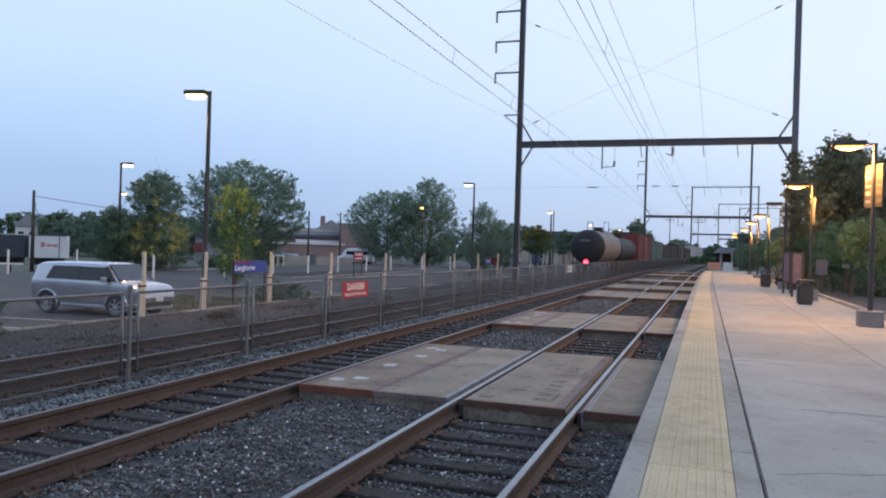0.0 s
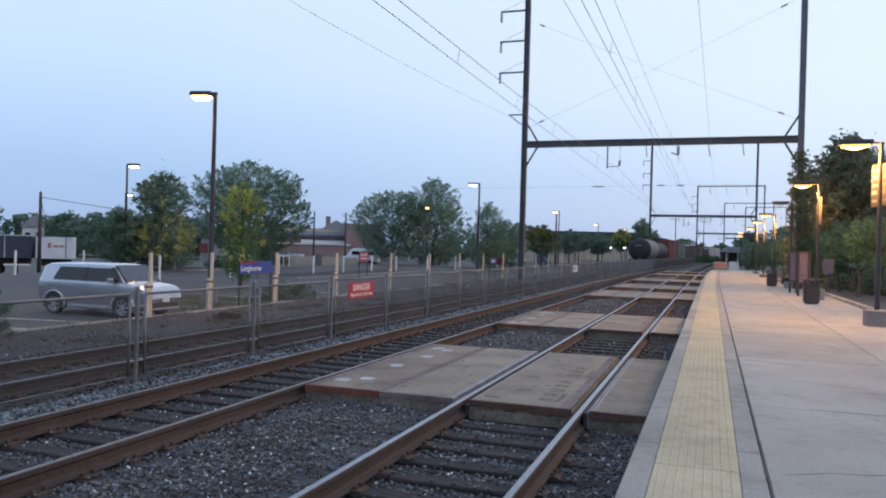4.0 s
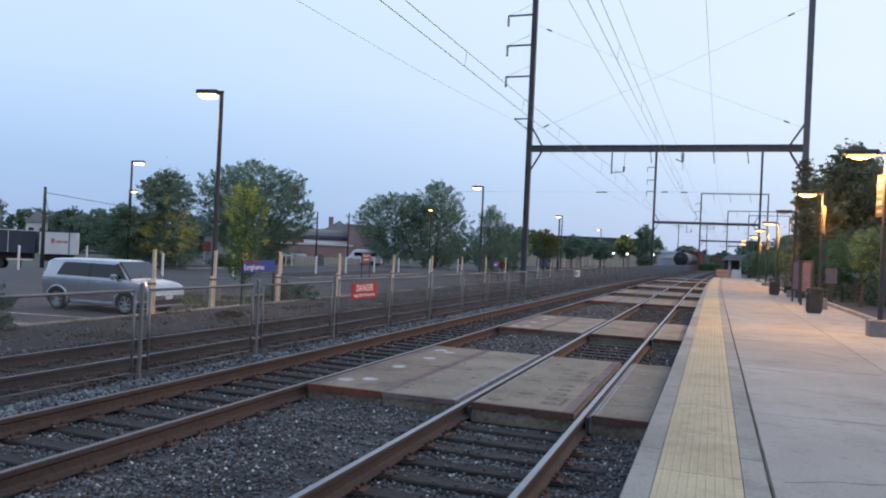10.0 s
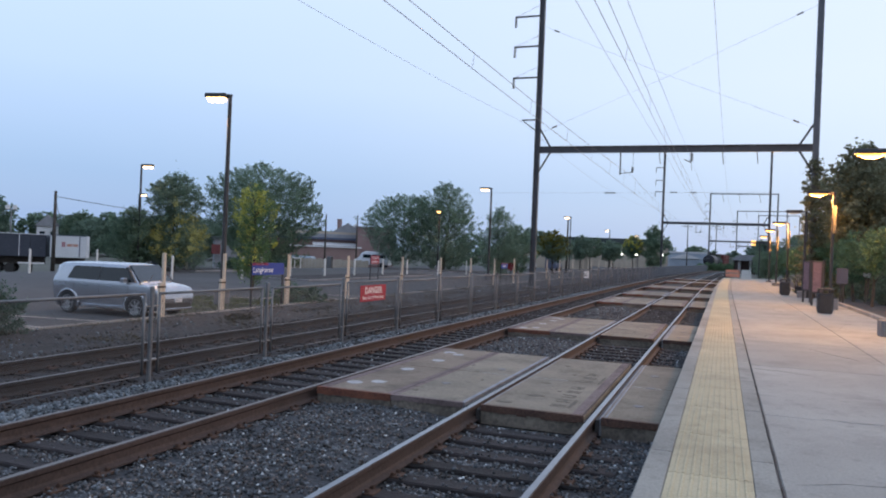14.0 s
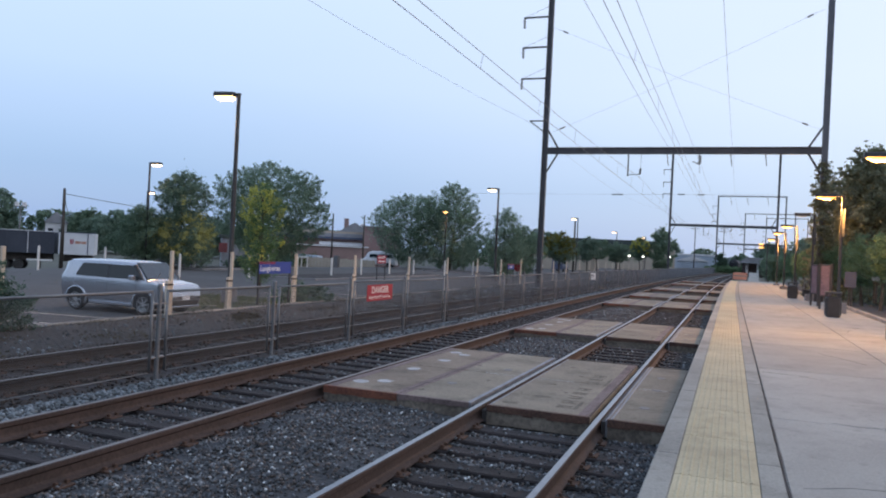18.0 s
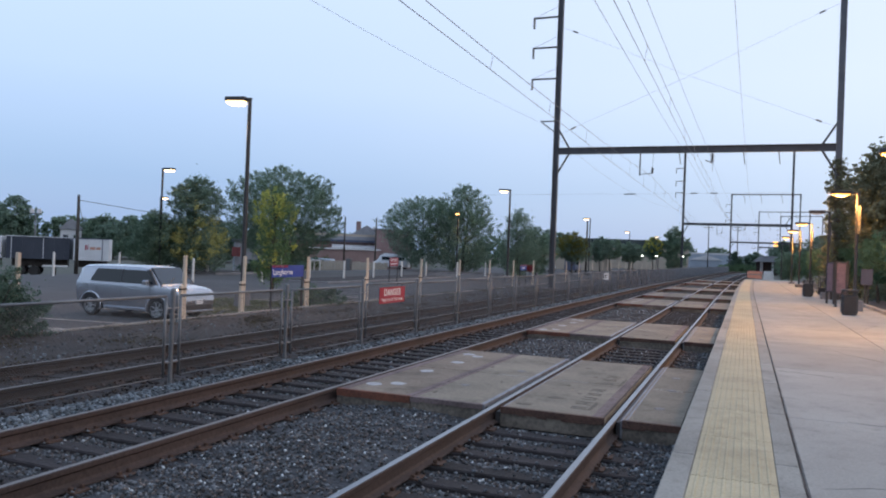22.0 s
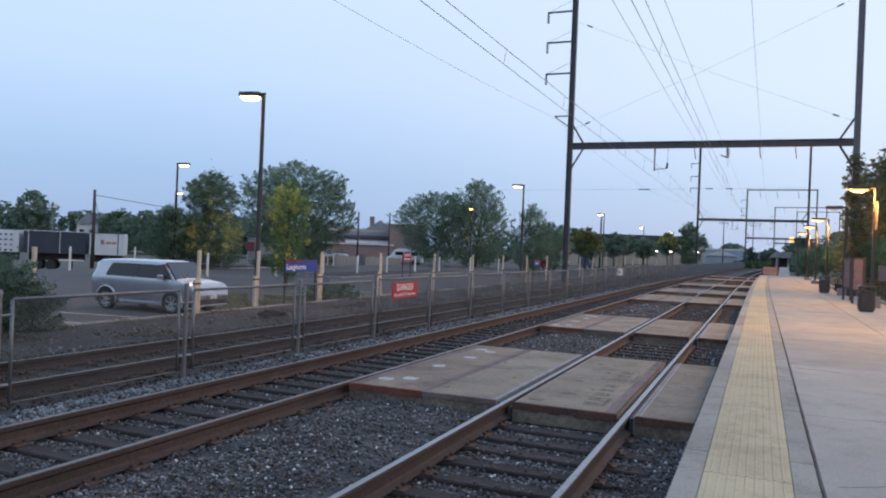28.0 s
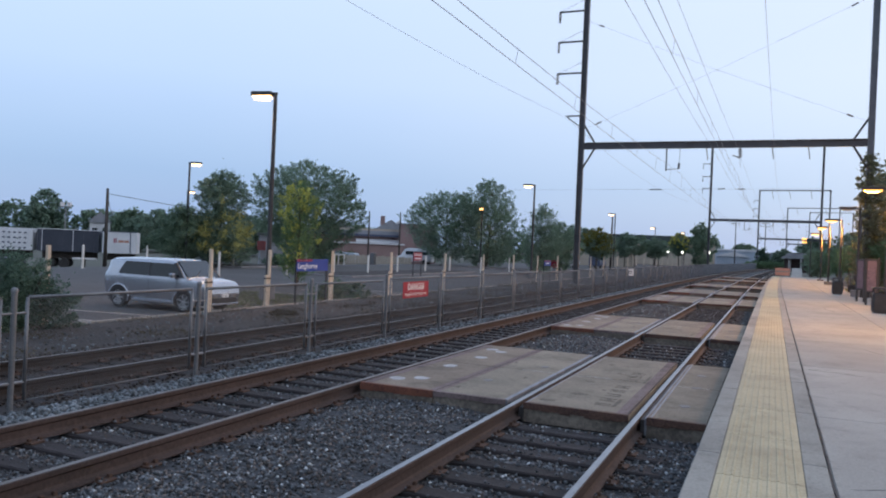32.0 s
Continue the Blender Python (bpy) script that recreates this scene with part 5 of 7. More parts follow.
    for s in (-1, 1):
        for x in (-1.44, 1.27):
            arch = Geo().prism([(x + 0.40 * math.cos(a * math.pi / 12), 0.325 + 0.40 * math.sin(a * math.pi / 12)) for a in range(-1, 14)], "y", s * 0.60, s * 0.888)
            part("wheel_arch", arch, M_BLACK, body, "black wheel well")
            lip = Geo()
            for a in range(-1, 14):
                ca, sa = math.cos(a * math.pi / 12), math.sin(a * math.pi / 12)
                for b in range(8):
                    r = 0.42 + 0.035 * math.cos(b * math.pi / 4)
                    lip.v.append((x + r * ca, s * 0.885 + 0.03 * math.sin(b * math.pi / 4), 0.325 + r * sa))
            lip.f = [(8 * k + b, 8 * k + (b + 1) % 8, 8 * k + 8 + (b + 1) % 8, 8 * k + 8 + b) for k in range(14) for b in range(8)]
            part("arch_flare", lip, M_CARPAINT, body, "flared silver arch lip", True)
            wheel_part(t, x, s * 0.80, s)
        part("headlight", Geo().bev(1.84, s * 0.52, 0.72, 2.085, s * 0.80, 0.85, 0.02) if s > 0 else Geo().bev(1.84, -0.80, 0.72, 2.085, -0.52, 0.85, 0.02), M_HEADLAMP, body, "clear headlight")
        part("tail_light", Geo().bev(-2.11, min(s * 0.66, s * 0.84), 0.72, -2.0, max(s * 0.66, s * 0.84), 1.0, 0.02), M_TAILRED, body, "red tail light")
        mirror = Geo().bev(0.82, min(s * 0.92, s * 1.1), 1.06, 0.98, max(s * 0.92, s * 1.1), 1.22, 0.03)
        mirror.box(0.86, min(s * 0.85, s * 0.94), 1.08, 0.94, max(s * 0.82, s * 0.94), 1.14)
        part("wing_mirror", mirror, M_CARPAINT, body, "silver door mirror")
        for x in (-0.85, 0.12):
            part("door_handle", Geo().bev(x, min(s * 0.88, s * 0.91), 0.90, x + 0.2, max(s * 0.88, s * 0.91), 0.935, 0.008), M_CARPAINT, body)
        for x in (-1.22, -0.2, 0.95):
            part("door_seam", Geo().box(x, min(s * 0.877, s * 0.8835), 0.36, x + 0.012, max(s * 0.877, s * 0.8835), 0.97), M_BLACK, body)
        part("sill_trim", Geo().bev(-0.9, min(s * 0.84, s * 0.892), 0.25, 0.85, max(s * 0.84, s * 0.892), 0.34, 0.015), M_CARPAINT, body)
    part("upper_grille", Geo().bev(2.03, -0.5, 0.765, 2.1, 0.5, 0.80, 0.01), M_BLACK, body, "slim dark upper grille")
    part("lower_grille", Geo().bev(2.08, -0.6, 0.33, 2.168, 0.6, 0.50, 0.02), M_BLACK, body, "dark lower grille")
    part("bumper_lip", Geo().bev(2.0, -0.68, 0.26, 2.18, 0.68, 0.33, 0.02), M_CARPAINT, body)
    part("number_plate", Geo().bev(2.15, -0.16, 0.5, 2.18, 0.16, 0.63, 0.003), M_GREYSIGN, body, "pale plate with plain bars")
    part("roof_aerial", Geo().tube((0.1, 0, 1.64), (-0.1, 0, 1.85), 0.006, n=5), M_BLACK, body)
    for s in (-0.35, 0.2):
        part("wiper", Geo().tube((1.28, s, 1.11), (1.1, s + 0.4, 1.30), 0.01, n=5), M_BLACK, body)
    return t


silver_car(pose(-18.2, 19.8, -0.5, 0, 0, 0))


# ---- trees ----
def leaves(name, centres, spread, count, size, material, parent, seed, label=""):
    rng = np.random.default_rng(seed)
    c = np.array(centres)
    pick = rng.integers(0, len(c), count)
    pos = c[pick] + rng.normal(0, 1, (count, 3)) * spread
    return leaf_mesh(name, pos, rng, size, material, parent, label)


def leaf_mesh(name, pos, rng, size, material, parent, label):
    """One small pointed leaf at every position."""
    count = len(pos)
    nrm = rng.normal(0, 1, (count, 3)) + (0, 0, 1.1)
    d = np.cross(nrm, rng.normal(0, 1, (count, 3)))
    d /= np.linalg.norm(d, axis=1)[:, None]
    e = np.cross(nrm, d)
    e /= np.linalg.norm(e, axis=1)[:, None]
    s = rng.uniform(0.6, 1.4, count)[:, None] * size
    v = np.stack([pos - d * s, pos + e * s * 0.55, pos + d * s, pos - e * s * 0.55], 1)
    me = bpy.data.meshes.new(name)
    me.vertices.add(4 * count)
    me.vertices.foreach_set("co", v.reshape(-1))
    me.loops.add(4 * count)
    me.loops.foreach_set("vertex_index", np.arange(4 * count))
    me.polygons.add(count)
    me.polygons.foreach_set("loop_start", np.arange(0, 4 * count, 4))
    me.update(calc_edges=True)
    me.materials.append(material)
    return part(name, me, material, parent, label)


DOME = [(0, 0.4), (0.1, 0.8), (0.35, 1.0), (0.65, 0.92), (0.85, 0.66), (0.95, 0.4), (1, 0.1)]


def sprays(rng, prof, z0, z1, rad, count, length, up, lob):
    """Leafy twigs in a crown: tips, headings and lengths. prof: (height share, radius share) of the crown's outline."""
    us, rs = np.array([p[0] for p in prof]), np.array([p[1] for p in prof])
    u = rng.random(count * 8)
    u = u[rng.random(len(u)) < np.interp(u, us, rs) ** 1.3][:count]
    n = len(u)
    a, ph = rng.uniform(0, 2 * np.pi, n), rng.uniform(0, 6.28, 4)
    wob = 1 + lob * (np.sin(3 * a + ph[0] + 5 * u) + np.sin(5 * a + ph[1] - 9 * u) + np.sin(2 * a + ph[2] + 14 * u)) / 2
    rr = rad * np.interp(u, us, rs) * wob * (0.2 + 0.8 * rng.random(n) ** 0.5)
    tip = np.stack([rr * np.cos(a), rr * np.sin(a), z0 + (z1 - z0) * (u + lob * 0.12 * np.sin(4 * a + ph[3]))], -1)
    d = np.stack([np.cos(a), np.sin(a), np.full(n, up)], -1) + rng.normal(0, 0.33, (n, 3))
    d /= np.linalg.norm(d, axis=1)[:, None]
    return tip, d, length * rng.uniform(0.55, 1.45, n)


def spray_leaves(name, tw, count, size, material, parent, seed, label="", thick=0.19):
    rng = np.random.default_rng(seed)
    tip, d, ln = tw
    k = rng.integers(0, len(tip), count)
    s = rng.random(count) ** 0.85
    loose = np.where(rng.random(count) < 0.3, 1.7, 1.0)
    pos = tip[k] - d[k] * (ln[k] * (1 - s))[:, None] + rng.normal(0, 1, (count, 3)) * (ln[k] * thick * (1.15 - s) * loose)[:, None]
    return leaf_mesh(name, pos, rng, size, material, parent, label)


def tree(label, x, y, z, height, rx, rz, crown_z, material, count, size, seed, second=None, group="", low=False, share=0.25, prof=DOME, twigs=260, length=0.3, up=0.55, lob=0.2):
    """A trunk with limbs, and a crown of leafy twigs with gaps between. low: the second leaf colour sits in the lower half."""
    rnd, rng = random.Random(seed), np.random.default_rng(seed)
    t = thing("tree", label, "tree", pose(x, y, z), group)
    g = Geo()
    r0 = 0.012 * height + 0.05
    z0, z1 = crown_z - rz, crown_z + rz
    p, pts = Vector((0, 0, -0.2)), [Vector((0, 0, -0.2))]
    for k in range(7):
        p = p + Vector((rnd.uniform(-0.015, 0.015) * height, rnd.uniform(-0.015, 0.015) * height, (z0 + 0.8 * (z1 - z0)) / 7))
        pts.append(p.copy())
    for k in range(7):
        g.tube(pts[k], pts[k + 1], r0 * (1 - 0.12 * k), r0 * (1 - 0.12 * (k + 1)), 9, False)
    tip, d, ln = tw = sprays(rng, prof, z0, z1, rx, twigs, length * min(rx, rz) * 1.15, up, lob)
    for k in range(0, len(tip), max(1, len(tip) // 34)):
        q = Vector(tip[k] - d[k] * ln[k] * 0.6)
        start = min(pts[1:], key=lambda c: abs(c.z - (q.z - 0.5 * (q.xy - c.xy).length)))
        mid = start.lerp(q, 0.5) + Vector((0, 0, 0.04 * rz))
        g.tube(start, mid, r0 * 0.28, r0 * 0.16, 6, False)
        g.tube(mid, q, r0 * 0.16, r0 * 0.04, 5, False)
    part("trunk", g, M_BARK, t, smooth=True)
    n2 = int(count * share) if second else 0
    if second:
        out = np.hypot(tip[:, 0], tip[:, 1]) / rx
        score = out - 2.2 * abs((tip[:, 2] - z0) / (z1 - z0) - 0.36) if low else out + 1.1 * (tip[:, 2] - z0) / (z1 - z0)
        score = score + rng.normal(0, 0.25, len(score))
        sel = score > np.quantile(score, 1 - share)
        spray_leaves("crown", (tip[~sel], d[~sel], ln[~sel]), count - n2, size, material, t, seed)
        spray_leaves("turning_leaves", (tip[sel], d[sel], ln[sel]), n2, size, second, t, seed + 1, "leaves in the tree's second colour")
    else:
        spray_leaves("crown", tw, count, size, material, t, seed)
    return t


# car park trees
YOUNG = [(0, 0.5), (0.1, 0.95), (0.3, 0.95), (0.5, 0.82), (0.62, 0.88), (0.76, 1.0), (0.88, 0.86), (0.96, 0.4), (1, 0.12)]
TIERED = [(0, 0.75), (0.08, 1.0), (0.32, 1.0), (0.45, 0.85), (0.56, 0.74), (0.66, 0.82), (0.82, 0.8), (0.92, 0.6), (0.98, 0.3), (1, 0.1)]
BROAD = [(0, 0.35), (0.12, 0.7), (0.35, 0.95), (0.6, 1.0), (0.8, 0.86), (0.92, 0.6), (1, 0.15)]
SHOOTS = [(0, 0.6), (0.3, 1.0), (0.6, 0.85), (0.85, 0.7), (1, 0.4)]
# yellow outer leaves carry part of the nearby lamp's light as colour
tree("young yellow-green tree beside the station sign", -23.2, 34.4, -0.5, 6.1, 1.3, 2.5, 3.25, M_LEAF_LIME, 17000, 0.045, 11, M_LEAF_YELLOW, share=0.3, prof=YOUNG, twigs=300, length=0.36, up=0.9, lob=0.14)
# olive lower leaves: sodium lamplight put into the leaf colour
tree("dense green tree, lamplight put into its olive lower leaves", -41.4, 50.3, -0.5, 8.0, 2.95, 3.5, 4.3, M_LEAF_WILLOW, 58000, 0.068, 12, M_LEAF_OLIVE, low=True, share=0.2, prof=TIERED, twigs=520, length=0.3, up=0.28, lob=0.15)
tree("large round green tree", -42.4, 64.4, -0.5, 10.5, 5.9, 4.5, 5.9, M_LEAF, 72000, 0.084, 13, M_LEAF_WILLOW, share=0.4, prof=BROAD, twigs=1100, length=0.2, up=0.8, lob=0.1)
tree("broad grey-green spreading tree", -40.0, 94.0, -0.5, 10.4, 5.9, 4.4, 5.6, M_LEAF_WILLOW, 48000, 0.09, 14, M_LEAF, prof=BROAD, twigs=800, length=0.24, up=0.75, lob=0.14)
tree("broad grey-green spreading tree", -33.8, 92.5, -0.5, 11.6, 4.8, 5.4, 6.0, M_LEAF_WILLOW, 44000, 0.09, 15, M_LEAF, twigs=760, length=0.24, up=0.8, lob=0.16)
tree("smaller grey-green tree by the lamp", -21.4, 74.9, -0.5, 7.4, 2.4, 3.1, 4.0, M_LEAF_WILLOW, 22000, 0.07, 16, M_LEAF, prof=SHOOTS, twigs=220, length=0.5, up=1.2, lob=0.2)
tree("dark green tree behind the fence", -23.9, 92.0, -0.5, 6.7, 2.7, 2.8, 3.5, M_LEAF, 12000, 0.10, 17)
# no lamp reaches this tree; the amber light is in its leaf colour
tree("small turning tree, amber light put into half its leaves", -22.0, 104.0, -0.5, 6.2, 2.4, 2.0, 4.0, M_LEAF_WILLOW, 14000, 0.10, 18, M_LEAF_MIXED, share=0.5)
tree("wide dark green tree in the car park", -43.5, 48.1, -0.6, 5.2, 2.4, 2.1, 3.0, M_LEAF, 26000, 0.068, 19, twigs=230, length=0.42, up=0.5, lob=0.25)
for k, (x, y, h) in enumerate(((-26.0, 126, 5.8), (-24.2, 138, 6.2), (-24.5, 150, 6.6), (-21.6, 156, 6.0), (-23.0, 172, 6.8))):
    tree("dark tree in a row along the far car park", x, y, -0.5, h, 2.5 + 0.35 * (k % 3), 1.75 + 0.2 * (k % 2), 4.1 + 0.25 * (k % 3), M_LEAF_WILLOW if k % 2 else M_LEAF, 9000, 0.16, 20 + k, None, group="far row of trees", twigs=160)
# yellow leaves add to the far lamp's amber glow
tree("tree beside a far lamp, its amber glow partly leaf colour", -20.5, 188, -0.5, 9.0, 2.6, 2.6, 5.6, M_LEAF, 9000, 0.18, 26, M_LEAF_YELLOW, twigs=150)
tree("far green tree by the line", -15.8, 190, -0.5, 10.5, 3.9, 4.8, 5.6, M_LEAF, 14000, 0.18, 27)


def shrub(label, x, y, z, r, h, material, count, size, seed, group="", twigs=110, up=0.7):
    rnd = random.Random(seed)
    t = thing("shrub", label, "shrub", pose(x, y, z), group)
    tip, d, ln = tw = sprays(np.random.default_rng(seed), [(0, 0.7), (0.25, 1.0), (0.6, 0.9), (0.85, 0.6), (1, 0.2)], 0.04, h, r, twigs, 0.5 * min(r, h), up, 0.2)
    g = Geo()
    for k in range(0, len(tip), 8):
        g.tube((rnd.uniform(-0.1, 0.1), rnd.uniform(-0.1, 0.1), -0.05), tip[k] - d[k] * ln[k] * 0.5, 0.03, 0.008, 5, False)
    part("woody_base", g, M_BARK, t)
    spray_leaves("foliage", tw, count, size, material, t, seed)
    return t


shrub("dark dense bush at the car park kerb", -16.1, 12.5, -0.4, 1.45, 1.8, M_LEAF_DARK, 30000, 0.03, 41, twigs=150, up=0.45)
shrub("low rounded bush beside the station sign", -16.9, 28.3, -0.5, 1.5, 0.85, M_LEAF_DARK, 5000, 0.05, 42)
shrub("small weedy bush on the bank", -13.8, 19.8, -0.42, 0.5, 0.2, M_WEED, 1200, 0.03, 43)
leaves("bank_weeds", [(-15.6 + 3.2 * math.sin(2.3 * i) ** 2, 8 + 1.1 * i + 0.6 * math.sin(5.0 * i), -0.36) for i in range(42)], np.array((0.28, 0.35, 0.06)), 9000, 0.03, M_WEED, None, 45)
tagged(bpy.data.objects["bank_weeds"], "dry brown weeds on the stony bank", "weeds", kind="stuff")
leaves("grass_patch", [(-17 - 0.6 * (i % 8), 21.5 + 0.9 * (i // 8), -0.45) for i in range(64)], np.array((0.4, 0.5, 0.02)), 12000, 0.022, M_GRASS, None, 44)
tagged(bpy.data.objects["grass_patch"], "rough grass at the car park edge", "grass", kind="stuff")
for k in range(6):
    shrub("scrubby hedge plants behind the car park", -46 - 3 * k, 66 + 7.5 * k, -0.7, 2.6, 1.3, M_GRASS if k % 2 else M_LEAF_DARK, 1800, 0.14, 60 + k, "scrub at the car park edge")

# ---- behind the platform ----
def ivy_column():
    t = thing("ivy", "thick dark ivy climbing the portal column", "climber", along(5.2, 53.4, 0))
    g = Geo()
    for k in range(30):
        z = 0.2 + 8.0 * k / 29
        g.tube((0.2 * math.cos(k), 0.2 * math.sin(k), z - 0.2), (0.2 * math.cos(k + 1), 0.2 * math.sin(k + 1), z + 0.16), 0.03, n=5)
    part("stem", g, M_BARK, t)
    tw = sprays(np.random.default_rng(71), [(0, 1.1), (0.3, 1.0), (0.6, 1.0), (0.8, 0.85), (0.92, 0.7), (1, 0.4)], 0.1, 8.7, 1.0, 260, 0.6, 0.1, 0.22)
    spray_leaves("foliage", tw, 15000, 0.075, M_LEAF_LAMPLIT, t, 71)


ivy_column()
for k, (x, y, h, rx, rz, cz) in enumerate(((8.4, 57, 9.8, 3.3, 4.7, 5.7), (13.6, 60, 10.8, 4.4, 4.8, 6.0), (9.5, 66, 10.6, 3.6, 4.4, 6.2), (19.5, 62, 12.5, 5.0, 5.0, 7.0),
                                           (12.5, 76, 12, 4.5, 4.6, 7.0), (12.4, 46, 8.4, 3.2, 3.6, 4.8), (17.8, 48, 9.0, 3.6, 3.8, 5.0))):
    tree("tall tree behind the platform, lamp glow put into its leaves", x, y, 0, h, rx, rz, cz, M_LEAF_LAMPLIT, 16000, 0.15, 80 + k, None, group="trees behind the platform", twigs=380, lob=0.16)
for k in range(13):
    y = 37 + 5.2 * k
    tree("small green ornamental tree along the platform", 6.8 + 0.4 * math.sin(3.1 * k) + bend(y), y, 0.0, 3.9, 1.65 + 0.25 * math.sin(2.3 * k), 1.15 + 0.2 * math.sin(4.1 * k), 2.7 + 0.15 * math.sin(1.7 * k), M_LEAF_SOFT, 9000 if k < 6 else 5000, 0.055 if k < 6 else 0.08, 100 + k, None,
         group="small trees along the platform", twigs=90, length=0.5, up=0.5)
for k, (x, y) in enumerate(((4.9, 101), (5.6, 106), (4.7, 112), (6.3, 116), (5.2, 122), (7.4, 108))):
    tree("small olive-green tree beside the platform end", x, y, 0.2, 3.6, 1.5, 1.5, 1.9, M_LEAF_SOFT if k % 2 else M_LEAF, 4500, 0.085, 115 + k, None, group="small trees along the platform", twigs=70, length=0.5)
for k in range(5):
    shrub("green bush behind the platform kerb", 9.2 + 2.2 * k, 39 + 1.5 * (k % 2), 0.08, 1.3, 1.5, M_LEAF_DARK, 5000, 0.06, 130 + k, "bushes behind the platform")
for k in range(9):
    shrub("dark hedge plant behind the small trees", 8.7 + 0.3 * (k % 2) + bend(46 + 5 * k), 46 + 5 * k, 0.0, 2.7, 2.0, M_LEAF_LAMPLIT, 4000, 0.09, 150 + k, "hedge behind the platform")


def waste_bin(x, y):
    t = thing("litter_bin", "square dark platform litter bin with a flat hooded lid", "litter bin", along(x, y, 0.22), group="litter bins")
    part("body", Geo().bev(-0.25, -0.25, 0.05, 0.25, 0.25, 0.74, 0.05), M_BLACK, t)
    part("base", Geo().box(-0.21, -0.21, 0, 0.21, 0.21, 0.05), M_POLE, t)
    for a in range(4):
        f = part("side_panel", Geo().bev(-0.19, -0.265, 0.12, 0.19, -0.248, 0.68, 0.008), M_BLACK, t, at=pose(0, 0, 0, 0, 0, 90 * a))
        for u in (-0.12, 0.0, 0.12):
            part("groove", Geo().box(u - 0.008, -0.268, 0.15, u + 0.008, -0.264, 0.65), M_POLE, f)
        part("corner_post", Geo().box(0.2, -0.24, 0.74, 0.24, -0.2, 0.86), M_POLE, t, at=pose(0, 0, 0, 0, 0, 90 * a))
    part("lid", Geo().bev(-0.28, -0.28, 0.86, 0.28, 0.28, 0.93, 0.03), M_BLACK, t)
    return t


waste_bin(3.55, 31.4)
waste_bin(3.31, 48.0)


def map_case(x, y, turn, face, label):
    t = thing("notice_case", label, "notice board", along(x, y, 0.22, turn), group="platform notice boards")
    for s in (-0.3, 0.3):
        part("leg", Geo().box(s - 0.035, -0.035, 0, s + 0.035, 0.035, 2.0), M_POLE, t)
    part("frame", Geo().bev(-0.262, -0.04, 0.55, 0.262, 0.04, 1.95, 0.015), M_POLE, t)
    part("poster", Geo().box(-0.23, -0.05, 0.61, 0.23, -0.041, 1.89), face, t, "printed poster behind glass")
    part("poster", Geo().box(-0.23, 0.041, 0.61, 0.23, 0.05, 1.89), face, t, "printed poster behind glass")
    return t


map_case(3.86, 36.9, -50, M_MAP, "two-sided notice case with a pinkish map poster")
map_case(3.72, 40.0, -66, M_MAP, "two-sided notice case with a pinkish map poster")
sign_board("information_panel", "dull blue information panel behind the platform kerb", 0.5, 0.75, M_DIMBLUE, pose(5.4, 41.5, 1.15, 0, 0, -100), posts=0.06, post_h=1.0)


def bench(x, y):
    t = thing("bench", "dark metal platform bench", "bench", along(x, y, 0.22, 90))
    for s in (-0.7, 0.7):
        part("leg", Geo().box(s - 0.03, -0.2, 0, s + 0.03, 0.2, 0.42).box(s - 0.03, 0.2, 0, s + 0.03, 0.26, 0.85), M_POLE, t)
    for i in range(4):
        part("slat", Geo().bev(-0.85, -0.2 + 0.11 * i, 0.42, 0.85, -0.11 + 0.11 * i, 0.455, 0.008), M_POLE, t)
    for i in range(3):
        part("back_slat", Geo().bev(-0.85, 0.21, 0.5 + 0.12 * i, 0.85, 0.24, 0.59 + 0.12 * i, 0.008), M_POLE, t)


bench(4.45, 46.0)
bench(4.45, 52.0)
t = sign_board("parking_sign", "small white sign on a post behind the platform", 0.34, 0.24, M_GREYSIGN, pose(6.62, 42.5, 1.5, 0, 0, -100), posts=0.05, post_h=1.1)


def rail_guard():
    t = thing("handrail", "low dark railing along the back of the platform", "railing")
    for i in range(9):
        y = 44 + 1.8 * i
        part("post", Geo().tube((4.75 + bend(y), y, 0.2), (4.75 + bend(y), y, 1.25), 0.025, n=8), M_POLE, t)
    for zz in (0.75, 1.25):
        part("rail", Geo().tube((4.75, 44, zz), (4.76, 58.4, zz), 0.022, n=8), M_POLE, t)


rail_guard()

# platform end
t = thing("barrier", "faded orange barrier with a pale band at the platform end", "barrier", pose(1.0, 94.8, 0.2))
part("panel", Geo().bev(-0.75, -0.06, 0.12, 0.75, 0.06, 0.95, 0.02), M_BARRIER, t)
for s in (-0.7, 0.7):
    part("foot", Geo().box(s - 0.04, -0.25, 0, s + 0.04, 0.25, 0.14), M_POLE, t)
part("stripe", Geo().box(-0.7, -0.066, 0.5, 0.7, -0.061, 0.66), M_KERB, t, "pale band")


